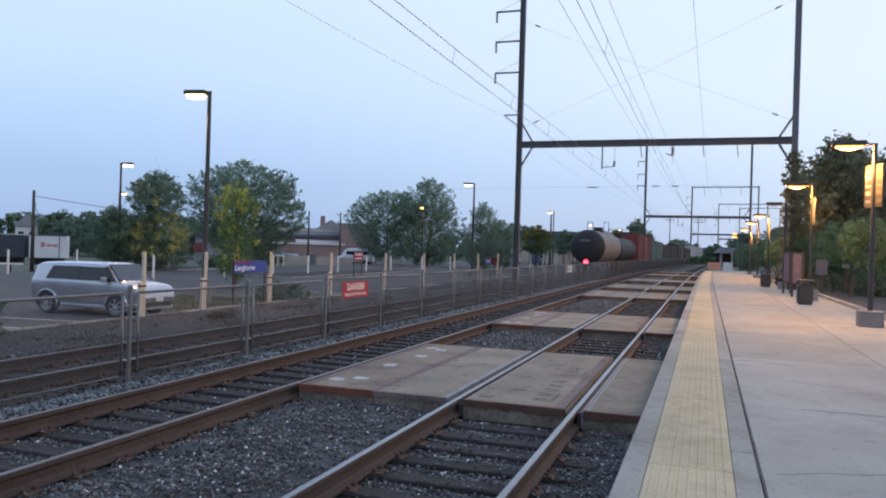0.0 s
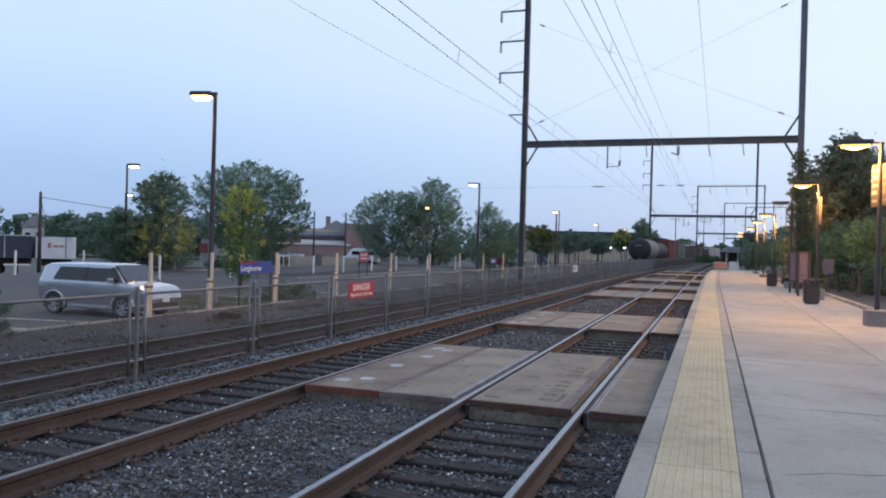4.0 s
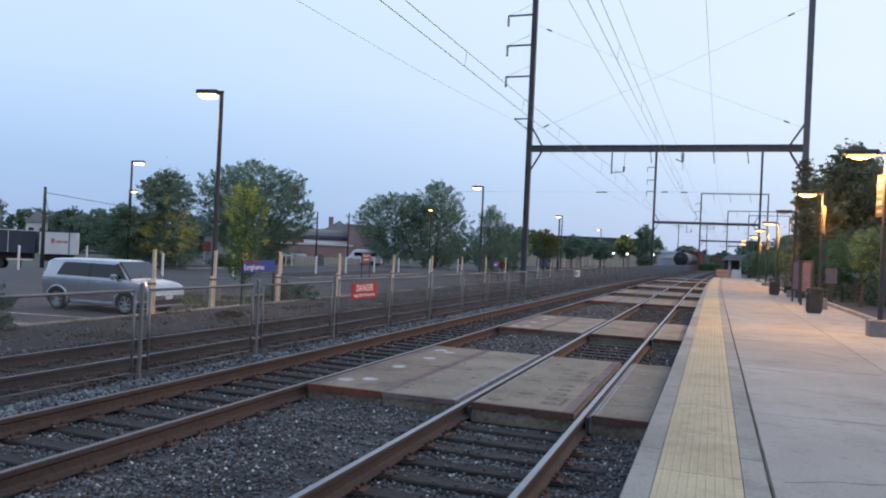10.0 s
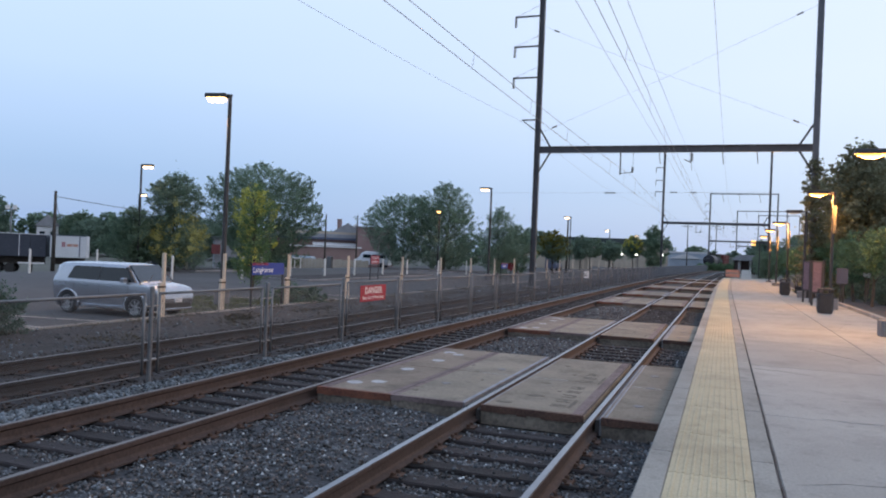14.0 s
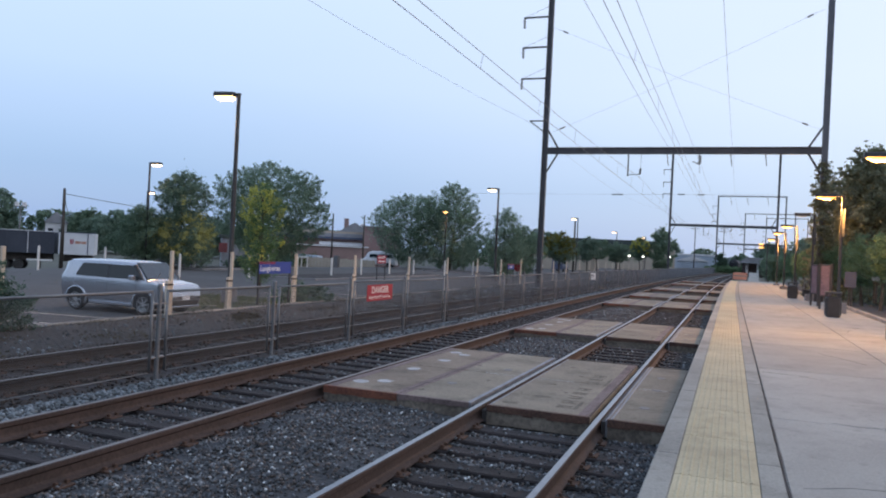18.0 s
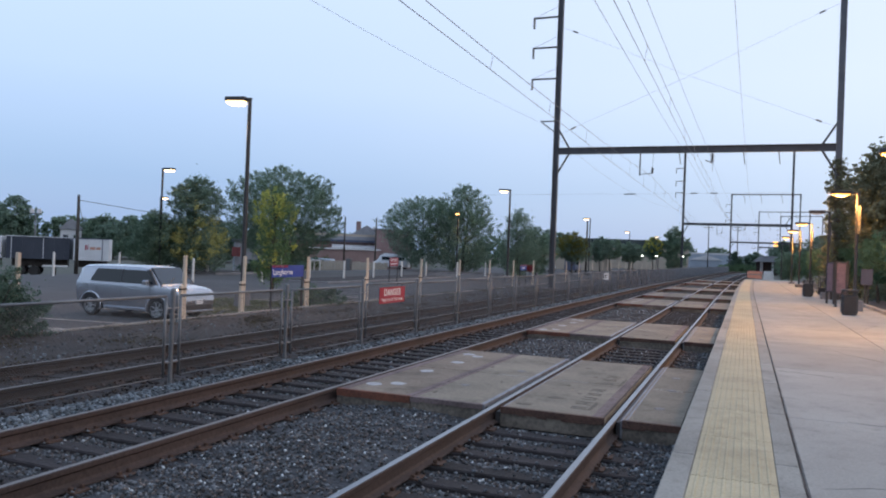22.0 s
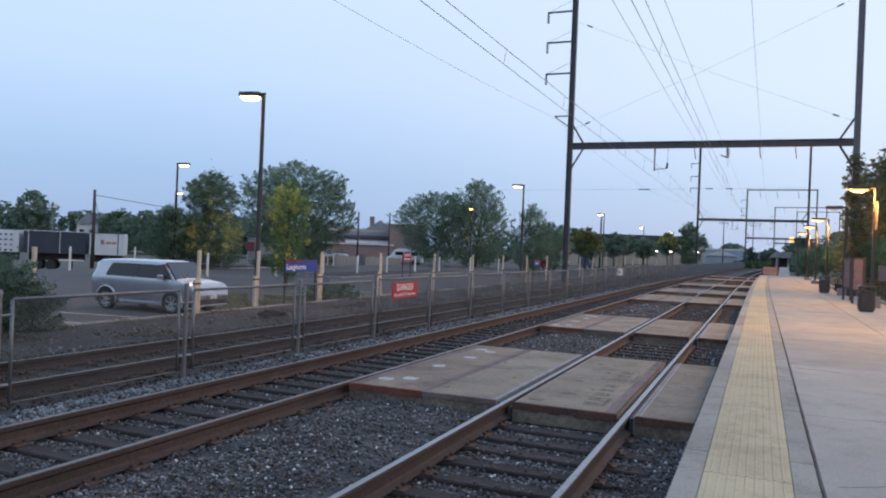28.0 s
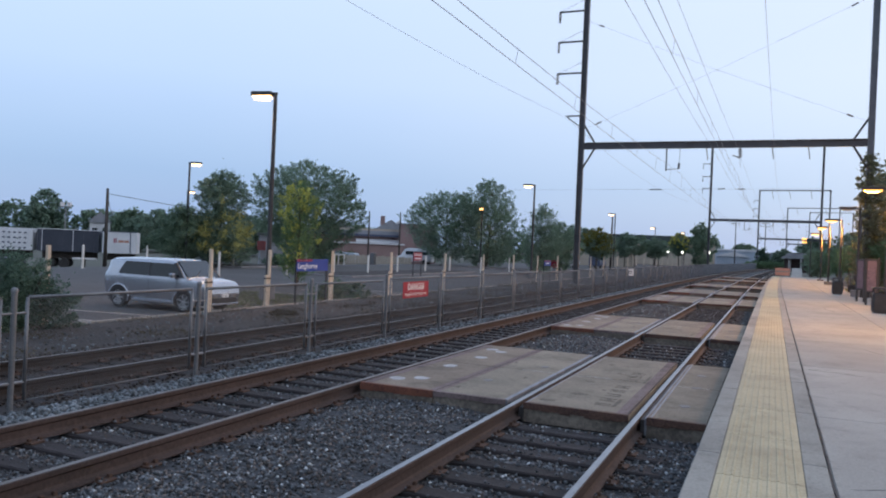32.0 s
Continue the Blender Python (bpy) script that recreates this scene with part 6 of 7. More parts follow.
def house(name, label, m, w, d, h, roof_h, wall, roof, windows=3, gable=True, storeys=1, group=""):
    """A plain building: front faces -y in its own space."""
    t = thing(name, label, "building", m, group)
    part("wall", Geo().box(-w / 2, 0, -3.0, w / 2, d, h), wall, t)
    if gable:
        r = Geo().prism([(-w / 2 - 0.4, h - 0.02), (w / 2 + 0.4, h - 0.02), (0, h + roof_h)], "y", -0.4, d + 0.4)
    else:
        r = Geo().bev(-w / 2 - 0.3, -0.3, h + 0.002, w / 2 + 0.3, d + 0.3, h + roof_h, 0.05)
    part("roof", r, roof, t)
    for s in range(storeys):
        for i in range(windows):
            x = -w / 2 + w * (i + 0.5) / windows
            z = 0.9 + 2.9 * s
            wn = part("window", Geo().box(x - 0.55, -0.03, z, x + 0.55, 0.02, z + 1.3), M_GLASS, t, "dark window")
            part("frame", Geo().box(x - 0.62, -0.05, z - 0.07, x + 0.62, -0.005, z).box(x - 0.62, -0.05, z + 1.3, x + 0.62, -0.005, z + 1.37)
                 .box(x - 0.62, -0.05, z, x - 0.55, -0.005, z + 1.3).box(x + 0.55, -0.05, z, x + 0.62, -0.005, z + 1.3), M_SIDING, wn)
    return t


# ---- distance ----
house("warehouse", "long low building with a dark flat roof beyond the trees", pose(-35, 212, -0.5, 0, 0, 6), 42, 18, 5.8, 2.1, M_TANWALL, M_ROOFDARK, 0, False)
house("store_building", "low tan rendered building behind the car park", pose(-33.5, 150, -0.5, 0, 0, 8), 17, 10, 3.6, 0.3, M_TANWALL, M_ROOFGREY, 0, False)
house("brick_building", "low brick industrial building with a dark flat roof", pose(-79, 136, -1.2, 0, 0, 30), 22, 16, 4.8, 0.9, M_BRICK, M_ROOFGREY, 0, False)
house("brick_tower", "taller plain brown block beside the brick building", pose(-65.5, 139, -1.2, 0, 0, 26), 7.5, 9, 7.2, 0.25, M_PINKWALL, M_ROOFGREY, 0, False)
house("house", "grey gabled house behind the brick building", pose(-85, 165, -0.5, 0, 0, 25), 9, 9, 5.3, 3.0, M_SIDING, M_ROOFGREY, 2, True, 2)
house("house", "grey gabled house behind the brick building", pose(-96, 160, -0.5, 0, 0, 25), 8, 9, 5.0, 2.4, M_SIDING, M_ROOFGREY, 2, True, 2)
house("garage_building", "low grey building with a red door behind the trees", pose(-68.6, 96.2, -1.6, 0, 0, 38), 5, 8, 4.0, 0.4, M_ROOFGREY, M_ROOFDARK, 0, False)
house("house", "white gabled house among the far trees", pose(-148.0, 136, -2.3, 0, 0, 45), 4.5, 7, 6.4, 2.6, M_SIDING, M_ROOFGREY, 2, True, 2)
house("house", "pale blue-grey low house beyond the end of the line", pose(-11.0, 244, -0.3, 0, 0, 2), 9.0, 8, 3.0, 1.5, M_PALEBLUE, M_SIDING, 0, True)
house("depot", "long low shed with a pale flat roof beyond the line", pose(-11.5, 268, -0.3, 0, 0, 3), 17, 9, 4.9, 0.5, M_PALEBLUE, M_SIDING, 0, False)
house("house", "pale low house beyond the end of the line", pose(1.0, 292, -0.3, 0, 0, -4), 12, 8, 3.6, 1.9, M_PALEBLUE, M_ROOFGREY, 0, True)
house("house", "pale gabled house behind the station building", pose(19, 245, 0, 0, 0, -5), 12, 9, 4.0, 2.6, M_PALEBLUE, M_ROOFGREY, 3, True)
t = thing("station_canopy", "slate-roofed open canopy with pale posts at the end of the path", "canopy", pose(3.7, 150, 0.3, 0, 0, -4))
part("roof", Geo().prism([(-2.4, 2.15), (2.4, 2.15), (2.4, 2.25), (1.2, 3.2), (-1.2, 3.2), (-2.4, 2.25)], "y", -0.4, 7.0), M_ROOFGREY, t, "blue-grey slate roof")
for x in (-1.15, 0.75, 2.2):
    for y in (0.0, 3.2, 6.4):
        part("post", Geo().bev(x - 0.06, y - 0.06, -0.4, x + 0.06, y + 0.06, 2.148, 0.02), M_SIDING, t, "pale painted post")
# the wall's dark colour stands for shade inside the open porch
part("back_wall", Geo().box(-2.3, 6.6, -0.4, 2.3, 6.8, 2.148), M_BOXBROWN, t, "back wall coloured dark for the shade in the porch")
part("red_door", Geo().box(-70.6, 94.0, 0.2, -69.2, 94.2, 1.6), M_BOXRED, None)
tagged(bpy.data.objects["red_door"], "red roller door of a low building", "door", kind="structure")

WOOD = [(0, 0.9), (0.3, 1.0), (0.6, 0.95), (0.82, 0.72), (0.94, 0.45), (1, 0.15)]
FAR = [(-166, 136, 9.5, 6), (-148, 142, 9.5, 6), (-132, 142, 9.2, 6), (-124, 137, 8.2, 5), (-116, 150, 9.5, 6), (-178, 126, 12, 8), (-169, 130, 11.2, 7), (-161, 131, 9.4, 5.5), (-157.5, 129, 13.7, 5.8), (-141, 139, 10.2, 5), (-135, 136, 8.4, 5), (-128, 134, 9.9, 5.5), (-156, 142, 10, 7), (-120, 140, 9.5, 6), (-112, 145, 9.5, 7),
       (-104, 150, 9, 7), (-188, 120, 13, 9), (-196, 112, 13, 9), (-62, 190, 9, 8), (-48, 200, 9, 7), (-22, 300, 9, 6), (-10, 312, 8, 6), (3, 282, 6, 4), (12, 262, 7, 5), (18, 225, 10, 6), (20, 200, 10, 6),
       (14, 290, 10, 7), (22, 160, 10, 6), (18, 150, 9, 4.5), (24, 120, 11, 6), (30, 100, 12, 6), (-90, 190, 8, 8), (-35, 300, 8, 8), (-100, 175, 9, 8), (10, 240, 9, 5)]
for k, (x, y, h, r) in enumerate(FAR):
    # the lighter grey-green stands in for haze on the far crowns
    tree("distant tree in the far wood, haze in its leaf colour", x, y, -2.3 if x < -60 else 0, h, r, h * 0.44, h * 0.56, M_LEAF_WILLOW if k % 3 else M_LEAF, 6500, 0.34, 200 + k, None, group="far trees", prof=WOOD, twigs=420, length=0.22, lob=0.12)
shrub("tall dark bush where the line curves away", -3.0, 241, 0, 2.6, 5.4, M_LEAF_DARK, 6000, 0.2, 246, "bushes at the far curve")
for k in range(6):
    shrub("low green hedge plant along the far curve", -5.4 + 1.6 * k, 195 + 0.6 * k, 0.0, 1.3, 1.75 + 0.2 * (k % 2), M_LEAF_SOFT, 1800, 0.12, 250 + k, "hedge at the far curve")
for k, (x, y, h) in enumerate(((-3.6, 222, 2.6), (-2.2, 262, 3.8))):
    shrub("dark bush beside the far curve of the line", x, y + 20, 0, 2.4, h, M_LEAF, 5000, 0.16, 240 + k, "bushes at the far curve")


# trees out of view, added to darken the car's reflections and the skylight
for k, (x, y) in enumerate(((-70, -30), (-58, -44), (-44, -52), (-30, -58), (-82, -12), (-16, -64), (24, -50), (30, -20))):
    tree("unseen tall tree added to darken window reflections", x, y, -2.3 if x < -60 else -0.5, 13, 7.5, 6, 7, M_LEAF_DARK, 2500, 0.7, 280 + k, None, group="trees behind the station", twigs=160)


def utility_pole(x, y, z, h, arms, label):
    t = thing("utility_pole", label, "utility pole", pose(x, y, z, 0, 0, 15), group="utility poles")
    part("pole", Geo().tube((0, 0, -0.3), (0, 0, h), 0.17, 0.11, 10), M_WOODPOLE, t, smooth=True)
    for i in range(arms):
        zz = h - 0.5 - 0.9 * i
        a = part("crossarm", Geo().box(-1.3, -0.06, zz - 0.06, 1.3, 0.06, zz + 0.06), M_WOODPOLE, t)
        g = Geo()
        for u in (-1.15, -0.5, 0.5, 1.15):
            g.tube((u, 0, zz + 0.06), (u, 0, zz + 0.24), 0.04, n=6)
        part("insulators", g, M_INSUL, a)
    return t


utility_pole(-52.5, 48.9, -0.9, 6.55, 0, "bare dark wooden pole beside the trailers")
utility_pole(-64.5, 117, -0.8, 8.3, 0, "dark wooden pole in front of the brick building")
utility_pole(-62.5, 125, -0.8, 8.6, 0, "dark wooden pole beside the brown block")
utility_pole(-21.9, 113.2, -0.5, 8.0, 0, "wooden pole beside a far lamp")
utility_pole(-10.2, 235, 0, 13.5, 2, "wooden pole with crossarms beside the line")
utility_pole(-2.6, 262, 0, 14.0, 2, "wooden pole with crossarms beside the line")
t = thing("flood_mast", "thin pale mast with two unlit floodlights behind the trailers", "lamp post", pose(-70.4, 60.0, -2.0, 0, 0, 40))
part("mast", Geo().tube((0, 0, 0), (0, 0, 6.5), 0.09, 0.06, 8), M_GALV, t, smooth=True)
part("crossbar", Geo().box(-0.5, -0.04, 6.4, 0.5, 0.04, 6.48), M_GALV, t)
for u in (-0.34, 0.34):
    part("floodlight", Geo().bev(u - 0.2, -0.2, 6.5, u + 0.2, 0.1, 6.95, 0.05), M_GREYSIGN, t, "pale unlit floodlight")
g = Geo()
for p, q in (((-52.5, 48.9, 5.3), (-74, 70, 4.6)), ((-52.5, 48.9, 5.2), (-64.5, 117, 5.6))):
    pts = [Vector(p).lerp(Vector(q), i / 8) - Vector((0, 0, 0.9 * (1 - (i / 4 - 1) ** 2))) for i in range(9)]
    g.pipe(pts, 0.03, 5)
solid("service_cables", g, M_WIRE, "slack black cables between wooden poles", "cable")


def trailer(label, m, length, wall, ribs):
    t = thing("semi_trailer", label, "trailer", m, "parked trailers")
    part("box", Geo().bev(-1.28, 0, 1.7, 1.28, length, 3.95, 0.04), wall, t)
    for i in range(ribs):
        y = length * (i + 0.5) / ribs
        part("rib", Geo().box(1.28, y - 0.03, 1.75, 1.31, y + 0.03, 3.9), M_TRAILWHITE if wall is M_TRAILDARK and i % 3 == 0 else wall, t)
    part("chassis", Geo().box(-0.5, 0.4, 0.95, 0.5, length - 0.3, 1.698), M_UNDER, t)
    for y in (1.3, 2.6):
        for s in (-1, 1):
            part("wheel", Geo().tube((s * 0.75, y, 0.5), (s * 1.2, y, 0.5), 0.5, n=16), M_TYRE, t, smooth=True)
    for s in (-1, 1):
        part("landing_leg", Geo().box(s * 0.7 - 0.06, length * 0.72, 0, s * 0.7 + 0.06, length * 0.72 + 0.12, 1.698), M_UNDER, t)
    return t


t = trailer("white box trailer with rows of dark marks", pose(-75.7, 53.24, -2.0, 0, 0, -52), 6.0, M_TRAILWHITE, 14)
for i in range(6):
    for k in range(4):
        part("lettering_bar", Geo().box(1.312, 2.7 + 0.5 * i, 1.85 + 0.52 * k, 1.318, 2.95 + 0.5 * i, 2.0 + 0.52 * k), M_DIMBLUE, t, "plain dark bar where lettering stands")
t = trailer("long navy box trailer with pale ribs", pose(-70.64, 57.18, -2.0, 0, 0, -52), 5.9, M_TRAILDARK, 6)
part("top_rail", Geo().box(1.24, 0, 3.955, 1.33, 5.9, 4.03), M_TRAILWHITE, t, "pale top rail")
part("side_guard", Geo().box(1.2, 3.4, 0.95, 1.3, 5.8, 1.12), M_GREYSIGN, t, "pale side guard")
t = trailer("white box trailer with a small red mark", pose(-65.6, 60.95, -2.0, 0, 0, -52), 3.4, M_TRAILWHITE, 4)
part("top_rail", Geo().box(1.24, 0, 3.955, 1.33, 3.4, 4.03), M_DIMBLUE, t, "blue-grey top rail")
part("door_frame", Geo().box(1.285, 2.72, 1.75, 1.33, 2.8, 3.9), M_DIMBLUE, t, "blue-grey upright")
part("red_mark", Geo().box(1.283, 1.1, 2.8, 1.295, 1.4, 3.3), M_REDSIGN, t, "small red printed mark")
part("lettering_bar", Geo().box(1.283, 1.55, 2.85, 1.295, 2.6, 3.1), M_BARRIER, t, "faded red bar where lettering stands")


def parked_van(m, label, paint):
    t = thing("van", label, "van", m, "far parked vehicles")
    S = [(-2.5, 0.4, 1.0, 2.0, 0.85, 0.92, 0.8), (-2.4, 0.35, 1.0, 2.15, 0.9, 0.95, 0.82), (0.9, 0.35, 1.0, 2.2, 0.9, 0.95, 0.82), (1.4, 0.35, 1.0, 2.0, 0.9, 0.95, 0.8),
         (1.9, 0.35, 1.0, 1.25, 0.9, 0.95, 0.8), (2.4, 0.4, 0.95, 0.96, 0.85, 0.9, 0.75), (2.55, 0.5, 0.8, 0.81, 0.8, 0.85, 0.7)]
    body = part("body", loft([car_ring(*s) for s in S]), paint, t, smooth=True)
    for s in (-1, 1):
        for x0, x1 in ((-2.1, -1.2), (-1.05, -0.15), (0.0, 1.15)):
            part("side_window", Geo().bev(x0, min(s * 0.84, s * 0.94), 1.3, x1, max(s * 0.84, s * 0.94), 1.78, 0.02), M_GLASS, body)
        for x in (-1.6, 1.6):
            part("wheel", Geo().tube((x, s * 0.72, 0.34), (x, s * 0.94, 0.34), 0.34, n=16), M_TYRE, t, smooth=True)
    part("windscreen", Geo().add([(1.95, -0.78, 1.2), (1.95, 0.78, 1.2), (1.45, 0.7, 1.95), (1.45, -0.7, 1.95)], [(0, 1, 2, 3)]), M_GLASS, body)
    return t


parked_van(pose(-45.9, 97.0, -0.7, 0, 0, 188), "white passenger van parked beside the scrub", M_TRAILWHITE)
parked_van(pose(-58.2, 97.5, -1.75, 0, 0, 186), "pale blue van parked beside the scrub", M_PALEBLUE)
parked_van(pose(-29.0, 118, -0.5, 0, 0, 90), "grey parked vehicle under the trees", M_BOXSILVER)
parked_van(pose(-26.5, 126, -0.5, 0, 0, 90), "dull blue vehicle parked under the trees", M_DIMBLUE)
parked_van(pose(-59.5, 43.5, -2.7, 0, 0, 215), "dark car parked by the trailers", M_TRAILDARK)
parked_van(pose(-62.0, 75.0, -1.8, 0, 0, 190), "dark pickup parked behind the trees", M_TRAILDARK)
house("loading_shed", "low brick shed with a pale roof edge", pose(-70.5, 128, -1.2, 0, 0, 28), 13, 6, 3.0, 0.25, M_BRICK, M_SIDING, 0, False)
t = thing("cart_corral", "white pipe frame standing in the car park", "pipe frame", pose(-45.1, 75, -0.62))
for x in (-0.75, 0.0, 0.75):
    part("upright", Geo().tube((x, 0, 0), (x, 0, 1.15), 0.07, n=8), M_WHITEPOST, t)
part("top_pipe", Geo().tube((-0.8, 0, 1.15), (0.8, 0, 1.15), 0.07, n=8), M_WHITEPOST, t)
t = thing("utility_cabinet", "grey steel utility cabinet at the car park edge", "cabinet", pose(-43.4, 80, -0.6))
part("case", Geo().bev(-0.3, -0.25, 0.08, 0.3, 0.25, 1.4, 0.03), M_GALV, t)
part("base", Geo().box(-0.38, -0.28, -0.1, 0.38, 0.28, 0.08), M_CURB, t)
part("door", Geo().box(-0.25, -0.262, 0.15, 0.25, -0.252, 1.32), M_GALV, t)
# roofs of the brick building
bb = bpy.data.objects["brick_building"]
part("fascia", Geo().box(-11.5, -0.9, 4.55, 11.5, -0.31, 4.95), M_DIMBLUE, bb, "dark blue roof edge")
part("parapet", Geo().box(-9.0, 2.0, 5.702, 11.0, 2.4, 6.2), M_TANWALL, bb, "tan parapet")
part("lean_to_roof", Geo().prism([(-1.6, 3.3), (0, 3.9), (0, 4.05), (-1.6, 3.45)], "x", 1.0, 10.8), M_SIDING, bb, "pale lean-to roof")
part("roof_plant", Geo().bev(-6.0, 5.0, 5.702, -2.0, 8.0, 6.9, 0.1), M_ROOFGREY, bb, "grey roof plant")
for x in (-7.0, -4.5, -1.5):
    w = part("window", Geo().box(x, -0.04, 1.6, x + 0.9, 0.02, 2.8), M_GLASS, bb, "dark window")
    part("sill", Geo().box(x - 0.08, -0.1, 1.5, x + 0.98, -0.041, 1.6), M_SIDING, w)
gh = bpy.data.objects["house"]
part("chimney", Geo().bev(-2.6, 1.0, 6.0, -1.5, 2.0, 9.2, 0.05), M_BRICK, gh, "brick chimney")
dm = part("dormer", Geo().box(0.9, 0.6, 5.6, 2.9, 3.5, 7.3).prism([(0.7, 7.3), (3.1, 7.3), (1.9, 8.2)], "y", 0.4, 4.0), M_SIDING, gh, "white gabled dormer")
part("dormer_window", Geo().box(1.4, 0.56, 5.9, 2.4, 0.62, 6.9), M_GLASS, dm)
fence = thing("board_fence", "low weathered board fence at the back of the car park", "fence", pose(-58.6, 92.0, -1.4, 0, 0, 0))
for i in range(29):
    part("board", Geo().bev(0.5 * i, -0.02, 0, 0.5 * i + 0.47, 0.02, 1.6 + 0.05 * ((i * 7) % 3), 0.01), M_TANWALL, fence)
for zz in (0.4, 1.3):
    part("rail", Geo().box(0, 0.022, zz, 14.5, 0.08, zz + 0.09), M_TANWALL, fence)
t = thing("stop_sign", "round red road sign on a post far off", "sign", pose(-20.3, 75.6, -0.5))
part("post", Geo().tube((0, 0, 0), (0, 0, 1.5), 0.04, n=8), M_POLE, t)
part("disc", Geo().prism([(0.42 * math.cos(a * 0.7854 + 0.39), 1.15 + 0.42 * math.sin(a * 0.7854 + 0.39)) for a in range(8)], "y", -0.05, -0.03), M_REDSIGN, t)
for k, (x, y, z) in enumerate(((-20.8, 170, 3.0), (-17.8, 170, 3.0), (-12.4, 170, 3.15))):
    t = thing("wall_light", "small white floodlight on a short mast", "light", pose(x, y, -0.5), group="far floodlights")
    part("mast", Geo().tube((0, 0, 0), (0, 0, z + 0.5), 0.05, n=8), M_POLE, t)
    part("lens", Geo().bev(-0.2, -0.2, z + 0.25, 0.2, 0.1, z + 0.55, 0.05), M_WHITELAMP, t, "glowing lens")


# ---- freight train ----
def bogie(parent, y):
    b = part("bogie", Geo().box(-1.05, y - 1.25, 0.42, -0.85, y + 1.25, 0.72).box(0.85, y - 1.25, 0.42, 1.05, y + 1.25, 0.72).box(-0.85, y - 0.3, 0.45, 0.85, y + 0.3, 0.8), M_UNDER, parent)
    for yy in (y - 0.88, y + 0.88):
        for s in (-1, 1):
            part("wheel", Geo().tube((s * 0.69, yy, 0.45), (s * 0.83, yy, 0.45), 0.45, n=18).tube((s * 0.66, yy, 0.45), (s * 0.69, yy, 0.45), 0.475, n=18), M_RAILSIDE, b, "steel wheel", True)
        part("axle", Geo().tube((-0.7, yy, 0.45), (0.7, yy, 0.45), 0.08, n=8), M_UNDER, b)


def coupler(parent, half):
    for s in (-1, 1):
        part("coupler", Geo().box(-0.12, s * half - (0.1 if s > 0 else 0.6), 0.72, 0.12, s * half + (0.6 if s > 0 else 0.1), 0.98), M_UNDER, parent)


def tank_car(label, length, shell, ends, radius):
    t = thing("tank_car", label, "rail car", group="freight train")
    half = length / 2
    prof = [(0.0, -half), (radius * 0.5, -half + 0.04), (radius * 0.82, -half + 0.15), (radius * 0.96, -half + 0.32), (radius, -half + 0.5)]
    turn = pose(0, 0, 0.98 + radius, -90, 0, 0)
    part("shell", Geo().lathe([(radius, -half + 0.5), (radius, half - 0.5)], 36, turn), shell, t, "tank shell", True)
    for s in (1, -1):
        part("tank_end", Geo().lathe([(r, s * z) for r, z in prof] + [(radius * 1.004, s * (-half + 0.7)), (radius * 1.004, s * (-half + 0.55))][::-1], 36, turn), ends, t, "black domed end", True)
    part("walkway", Geo().box(-0.75, -1.6, 0.99 + 2 * radius, 0.75, 1.6, 1.03 + 2 * radius), M_UNDER, t)
    part("dome", Geo().tube((0, 0, 0.93 + 2 * radius), (0, 0, 1.38 + 2 * radius), 0.45, n=16), ends, t, smooth=True)
    g = Geo()
    z0 = 1.03 + 2 * radius
    for x in (-0.75, 0.75):
        g.pipe([(x, -1.6, z0), (x, -1.6, z0 + 0.85), (x, 1.6, z0 + 0.85), (x, 1.6, z0)], 0.03, 6)
    part("safety_rail", g, M_UNDER, t)
    part("frame", Geo().box(-1.35, -half, 0.95, 1.35, -half + 0.9, 1.12).box(-1.35, half - 0.9, 0.95, 1.35, half, 1.12).box(-0.3, -half + 0.9, 0.85, 0.3, half - 0.9, 1.1), M_UNDER, t)
    for i in range(5):
        part("ladder_rung", Geo().tube((-1.3, -half + 0.1, 0.9 + 0.35 * i), (-0.85, -half + 0.1, 0.9 + 0.35 * i), 0.02, n=5), M_UNDER, t)
    part("lettering_bar", Geo().box(-0.6, -half + 0.02, 2.95, 0.25, -half + 0.25, 3.12), M_TANKGREY, t, "plain pale bar where lettering stands")
    for y in (-half + 2.3, half - 2.3):
        bogie(t, y)
    coupler(t, half)
    return t


def box_car(label, length, height, wall, ribs, door=True, open_top=False):
    t = thing("box_car", label, "rail car", group="freight train")
    half = length / 2
    if open_top:
        g = Geo()
        for x0, y0, x1, y1 in ((-1.5, -half, -1.42, half), (1.42, -half, 1.5, half), (-1.42, -half, 1.42, -half + 0.08), (-1.42, half - 0.08, 1.42, half)):
            g.box(x0, y0, 1.1, x1, y1, height)
        g.box(-1.42, -half + 0.08, 1.1, 1.42, half - 0.08, 1.2)
        part("body", g, wall, t)
    else:
        part("body", Geo().box(-1.5, -half, 1.1, 1.5, half, height), wall, t)
        part("roof", Geo().prism([(-1.55, height + 0.002), (1.55, height + 0.002), (0.5, height + 0.22), (-0.5, height + 0.22)], "y", -half - 0.05, half + 0.05), M_BOXBROWN, t)
    for i in range(ribs):
        y = -half + length * (i + 0.5) / ribs
        for s in (-1, 1):
            part("rib", Geo().box(s * 1.5 - 0.05, y - 0.05, 1.15, s * 1.5 + 0.05, y + 0.05, height - 0.1), wall, t)
    if door:
        for s in (-1, 1):
            part("door", Geo().box(s * 1.51 - 0.05, -1.6, 1.2, s * 1.51 + 0.05, 1.6, height - 0.25), wall, t)
    part("underframe", Geo().box(-1.4, -half, 0.85, 1.4, half, 1.098), M_UNDER, t)
    for y in (-half + 2.0, half - 2.0):
        bogie(t, y)
    coupler(t, half)
    return t


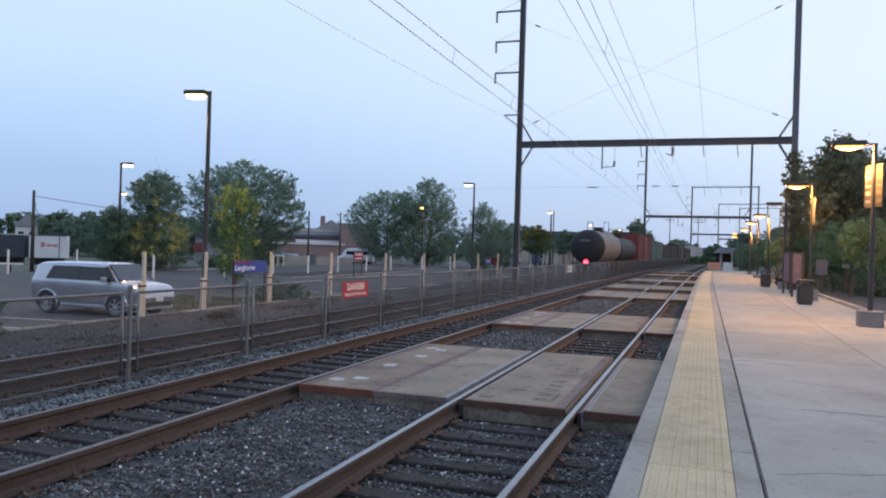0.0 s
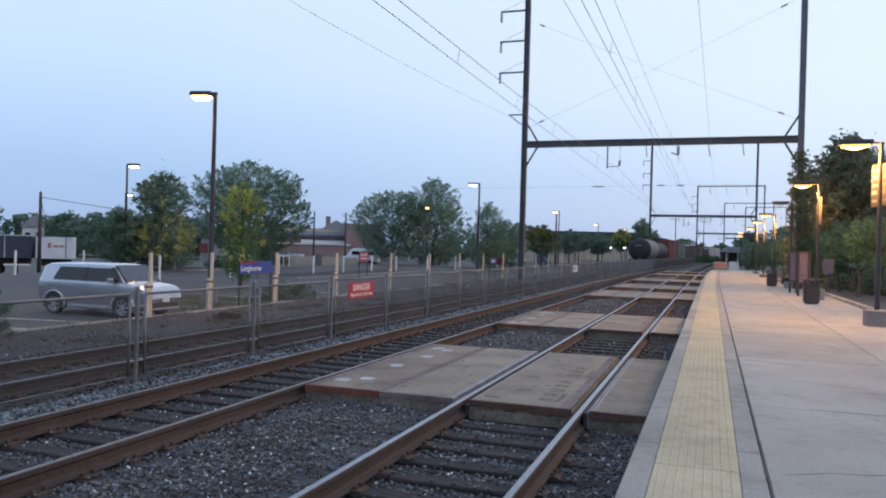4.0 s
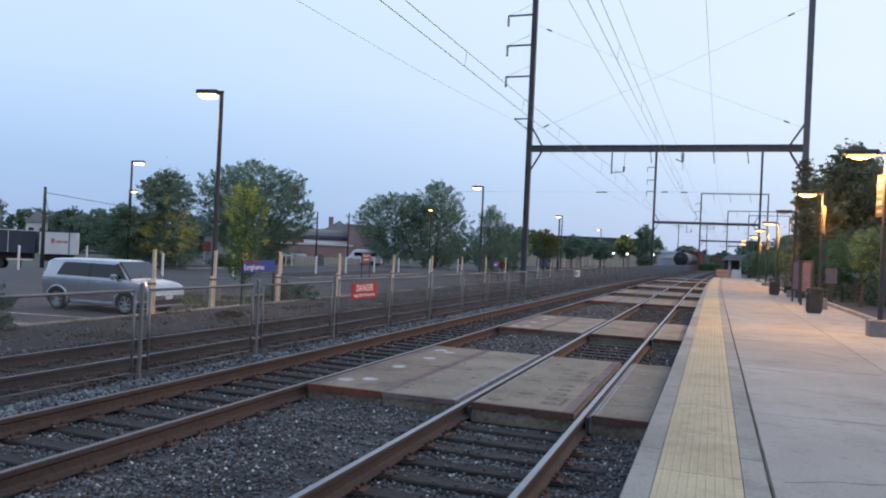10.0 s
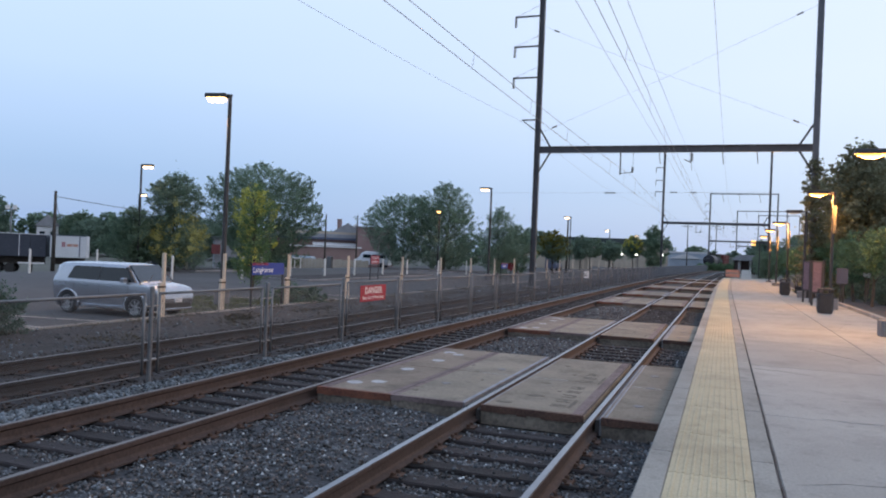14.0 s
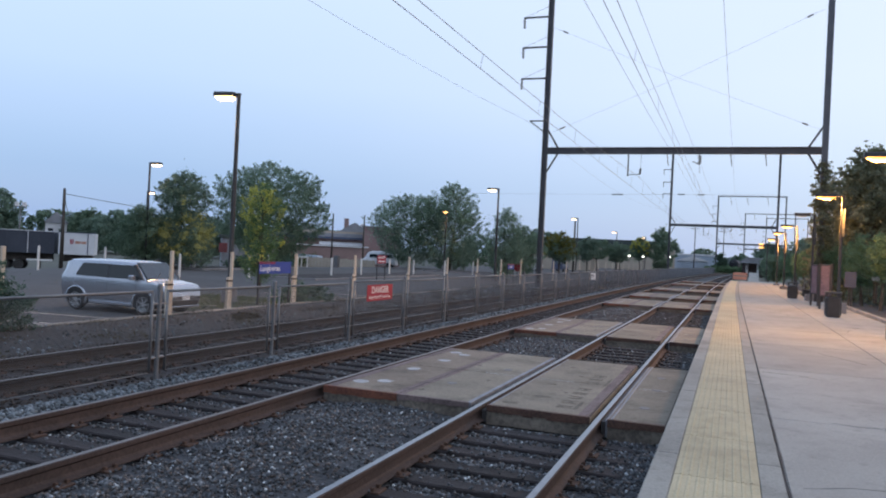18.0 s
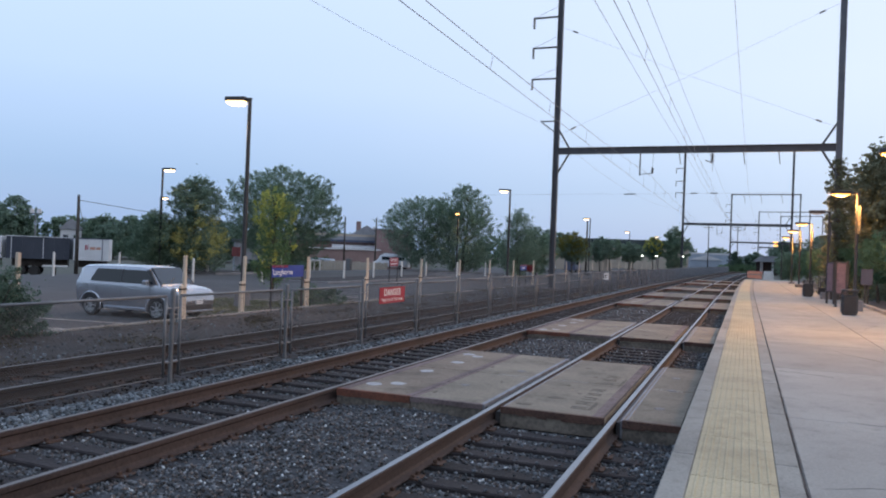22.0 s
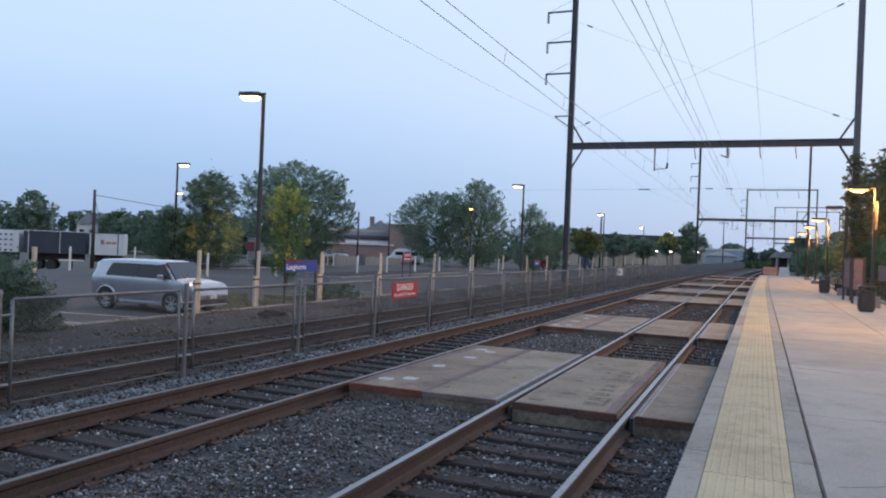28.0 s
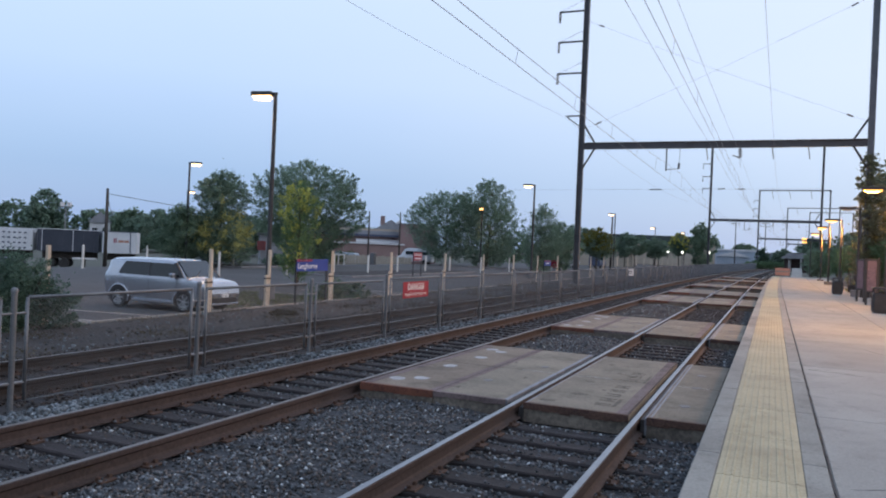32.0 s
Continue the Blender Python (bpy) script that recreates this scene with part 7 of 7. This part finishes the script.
TRAIN = []
gap, head = 1.0, 0.0
for make, length in (
        (lambda L: tank_car("last tank car with a grey shell and black ends", L, M_TANKGREY, M_TANKBLACK, 1.5), 13.0),
        (lambda L: tank_car("second tank car, all black and grimy", L, M_TANKBLACK, M_TANKBLACK, 1.38), 14.5),
        (lambda L: box_car("tall faded red steel boxcar", L, 4.4, M_BOXRED, 9), 17.0),
        (lambda L: box_car("faded green ribbed steel boxcar", L, 3.9, M_BOXGREEN, 9), 19.0),
        (lambda L: box_car("brown open hopper car", L, 3.7, M_BOXBROWN, 11, False, True), 15.5),
        (lambda L: box_car("brown open hopper car", L, 3.7, M_BOXBROWN, 11, False, True), 15.5),
        (lambda L: box_car("rust brown ribbed steel boxcar", L, 4.0, M_BOXBROWN, 9), 15.5),
        (lambda L: box_car("brown open hopper car", L, 3.6, M_BOXBROWN, 11, False, True), 15.5),
        (lambda L: box_car("silver covered hopper car", L, 4.3, M_BOXSILVER, 9, False), 18.0),
        (lambda L: box_car("silver covered hopper car", L, 4.3, M_BOXSILVER, 9, False), 18.0)):
    TRAIN.append((make(length), head + length / 2))
    head += length + gap
# marker on the last coupler, flashed by turning its lens back every 1.5 s
last = TRAIN[0][0]
marker = part("end_marker", Geo().bev(-0.16, -6.5, 0.7, 0.16, -6.3, 1.45, 0.03), M_BLACK, last, "black end-of-train box")
# shroud added to block the lens's light while it is turned away
shroud = Geo()
for k in range(20):
    a0, a1 = 2 * math.pi * k / 20, 2 * math.pi * (k + 1) / 20
    ring = [(r * math.cos(a), y, 1.14 + r * math.sin(a)) for y in (-6.87, -6.55) for a in (a0, a1) for r in (0.21, 0.225)]
    shroud.add(ring, [(0, 1, 3, 2), (4, 6, 7, 5), (1, 5, 7, 3), (0, 2, 6, 4)])
shroud.tube((0, -6.55, 1.14), (0, -6.53, 1.14), 0.225, n=20)
part("lamp_shroud", shroud, M_BLACK, last, "round black shroud added to hide the lens between flashes")
beacon = part("beacon", Geo().tube((0, 0.0, 0), (0, 0.05, 0), 0.19, n=20).tube((0, -0.05, 0), (0, 0, 0), 0.17, n=20), M_BLACK, last, "lamp body turned to make the marker's flash")
beacon.matrix_basis = pose(0, -6.8, 1.14)
part("beacon_lens", Geo().tube((0, -0.06, 0), (0, -0.051, 0), 0.17, n=20), M_MARKER, beacon, "glowing red lens")


def train_y(t):
    return 66.8 + 9.0 * t + 0.13 * t * t


def motions():
    for car, off in TRAIN:
        rows = []
        for k in range(17):
            t = 2.0 * k
            rows.append((t, along(-9.87, train_y(t) + off, -0.1)))
        walk(car, rows)
    rows = [(0.0, pose(0, -6.8, 1.14, 0, 0, 0))]
    for k in range(0, 22):
        t0 = 1.5 * k + (0.0 if k < 5 else 0.067 if k < 6 else 0.1)
        if k and t0 < 31.7:
            for i, a in enumerate((180, 120, 60, 0)):
                rows.append((t0 - 0.1 + i / 30, pose(0, -6.8, 1.14, 0, 0, a)))
        if t0 < 31.7:
            for i, a in enumerate((0, -60, -120, -180)):
                rows.append((t0 + 0.1 + i / 30, pose(0, -6.8, 1.14, 0, 0, a)))
    rows.append((32.0, rows[-1][1]))
    walk(beacon, rows)


motions()
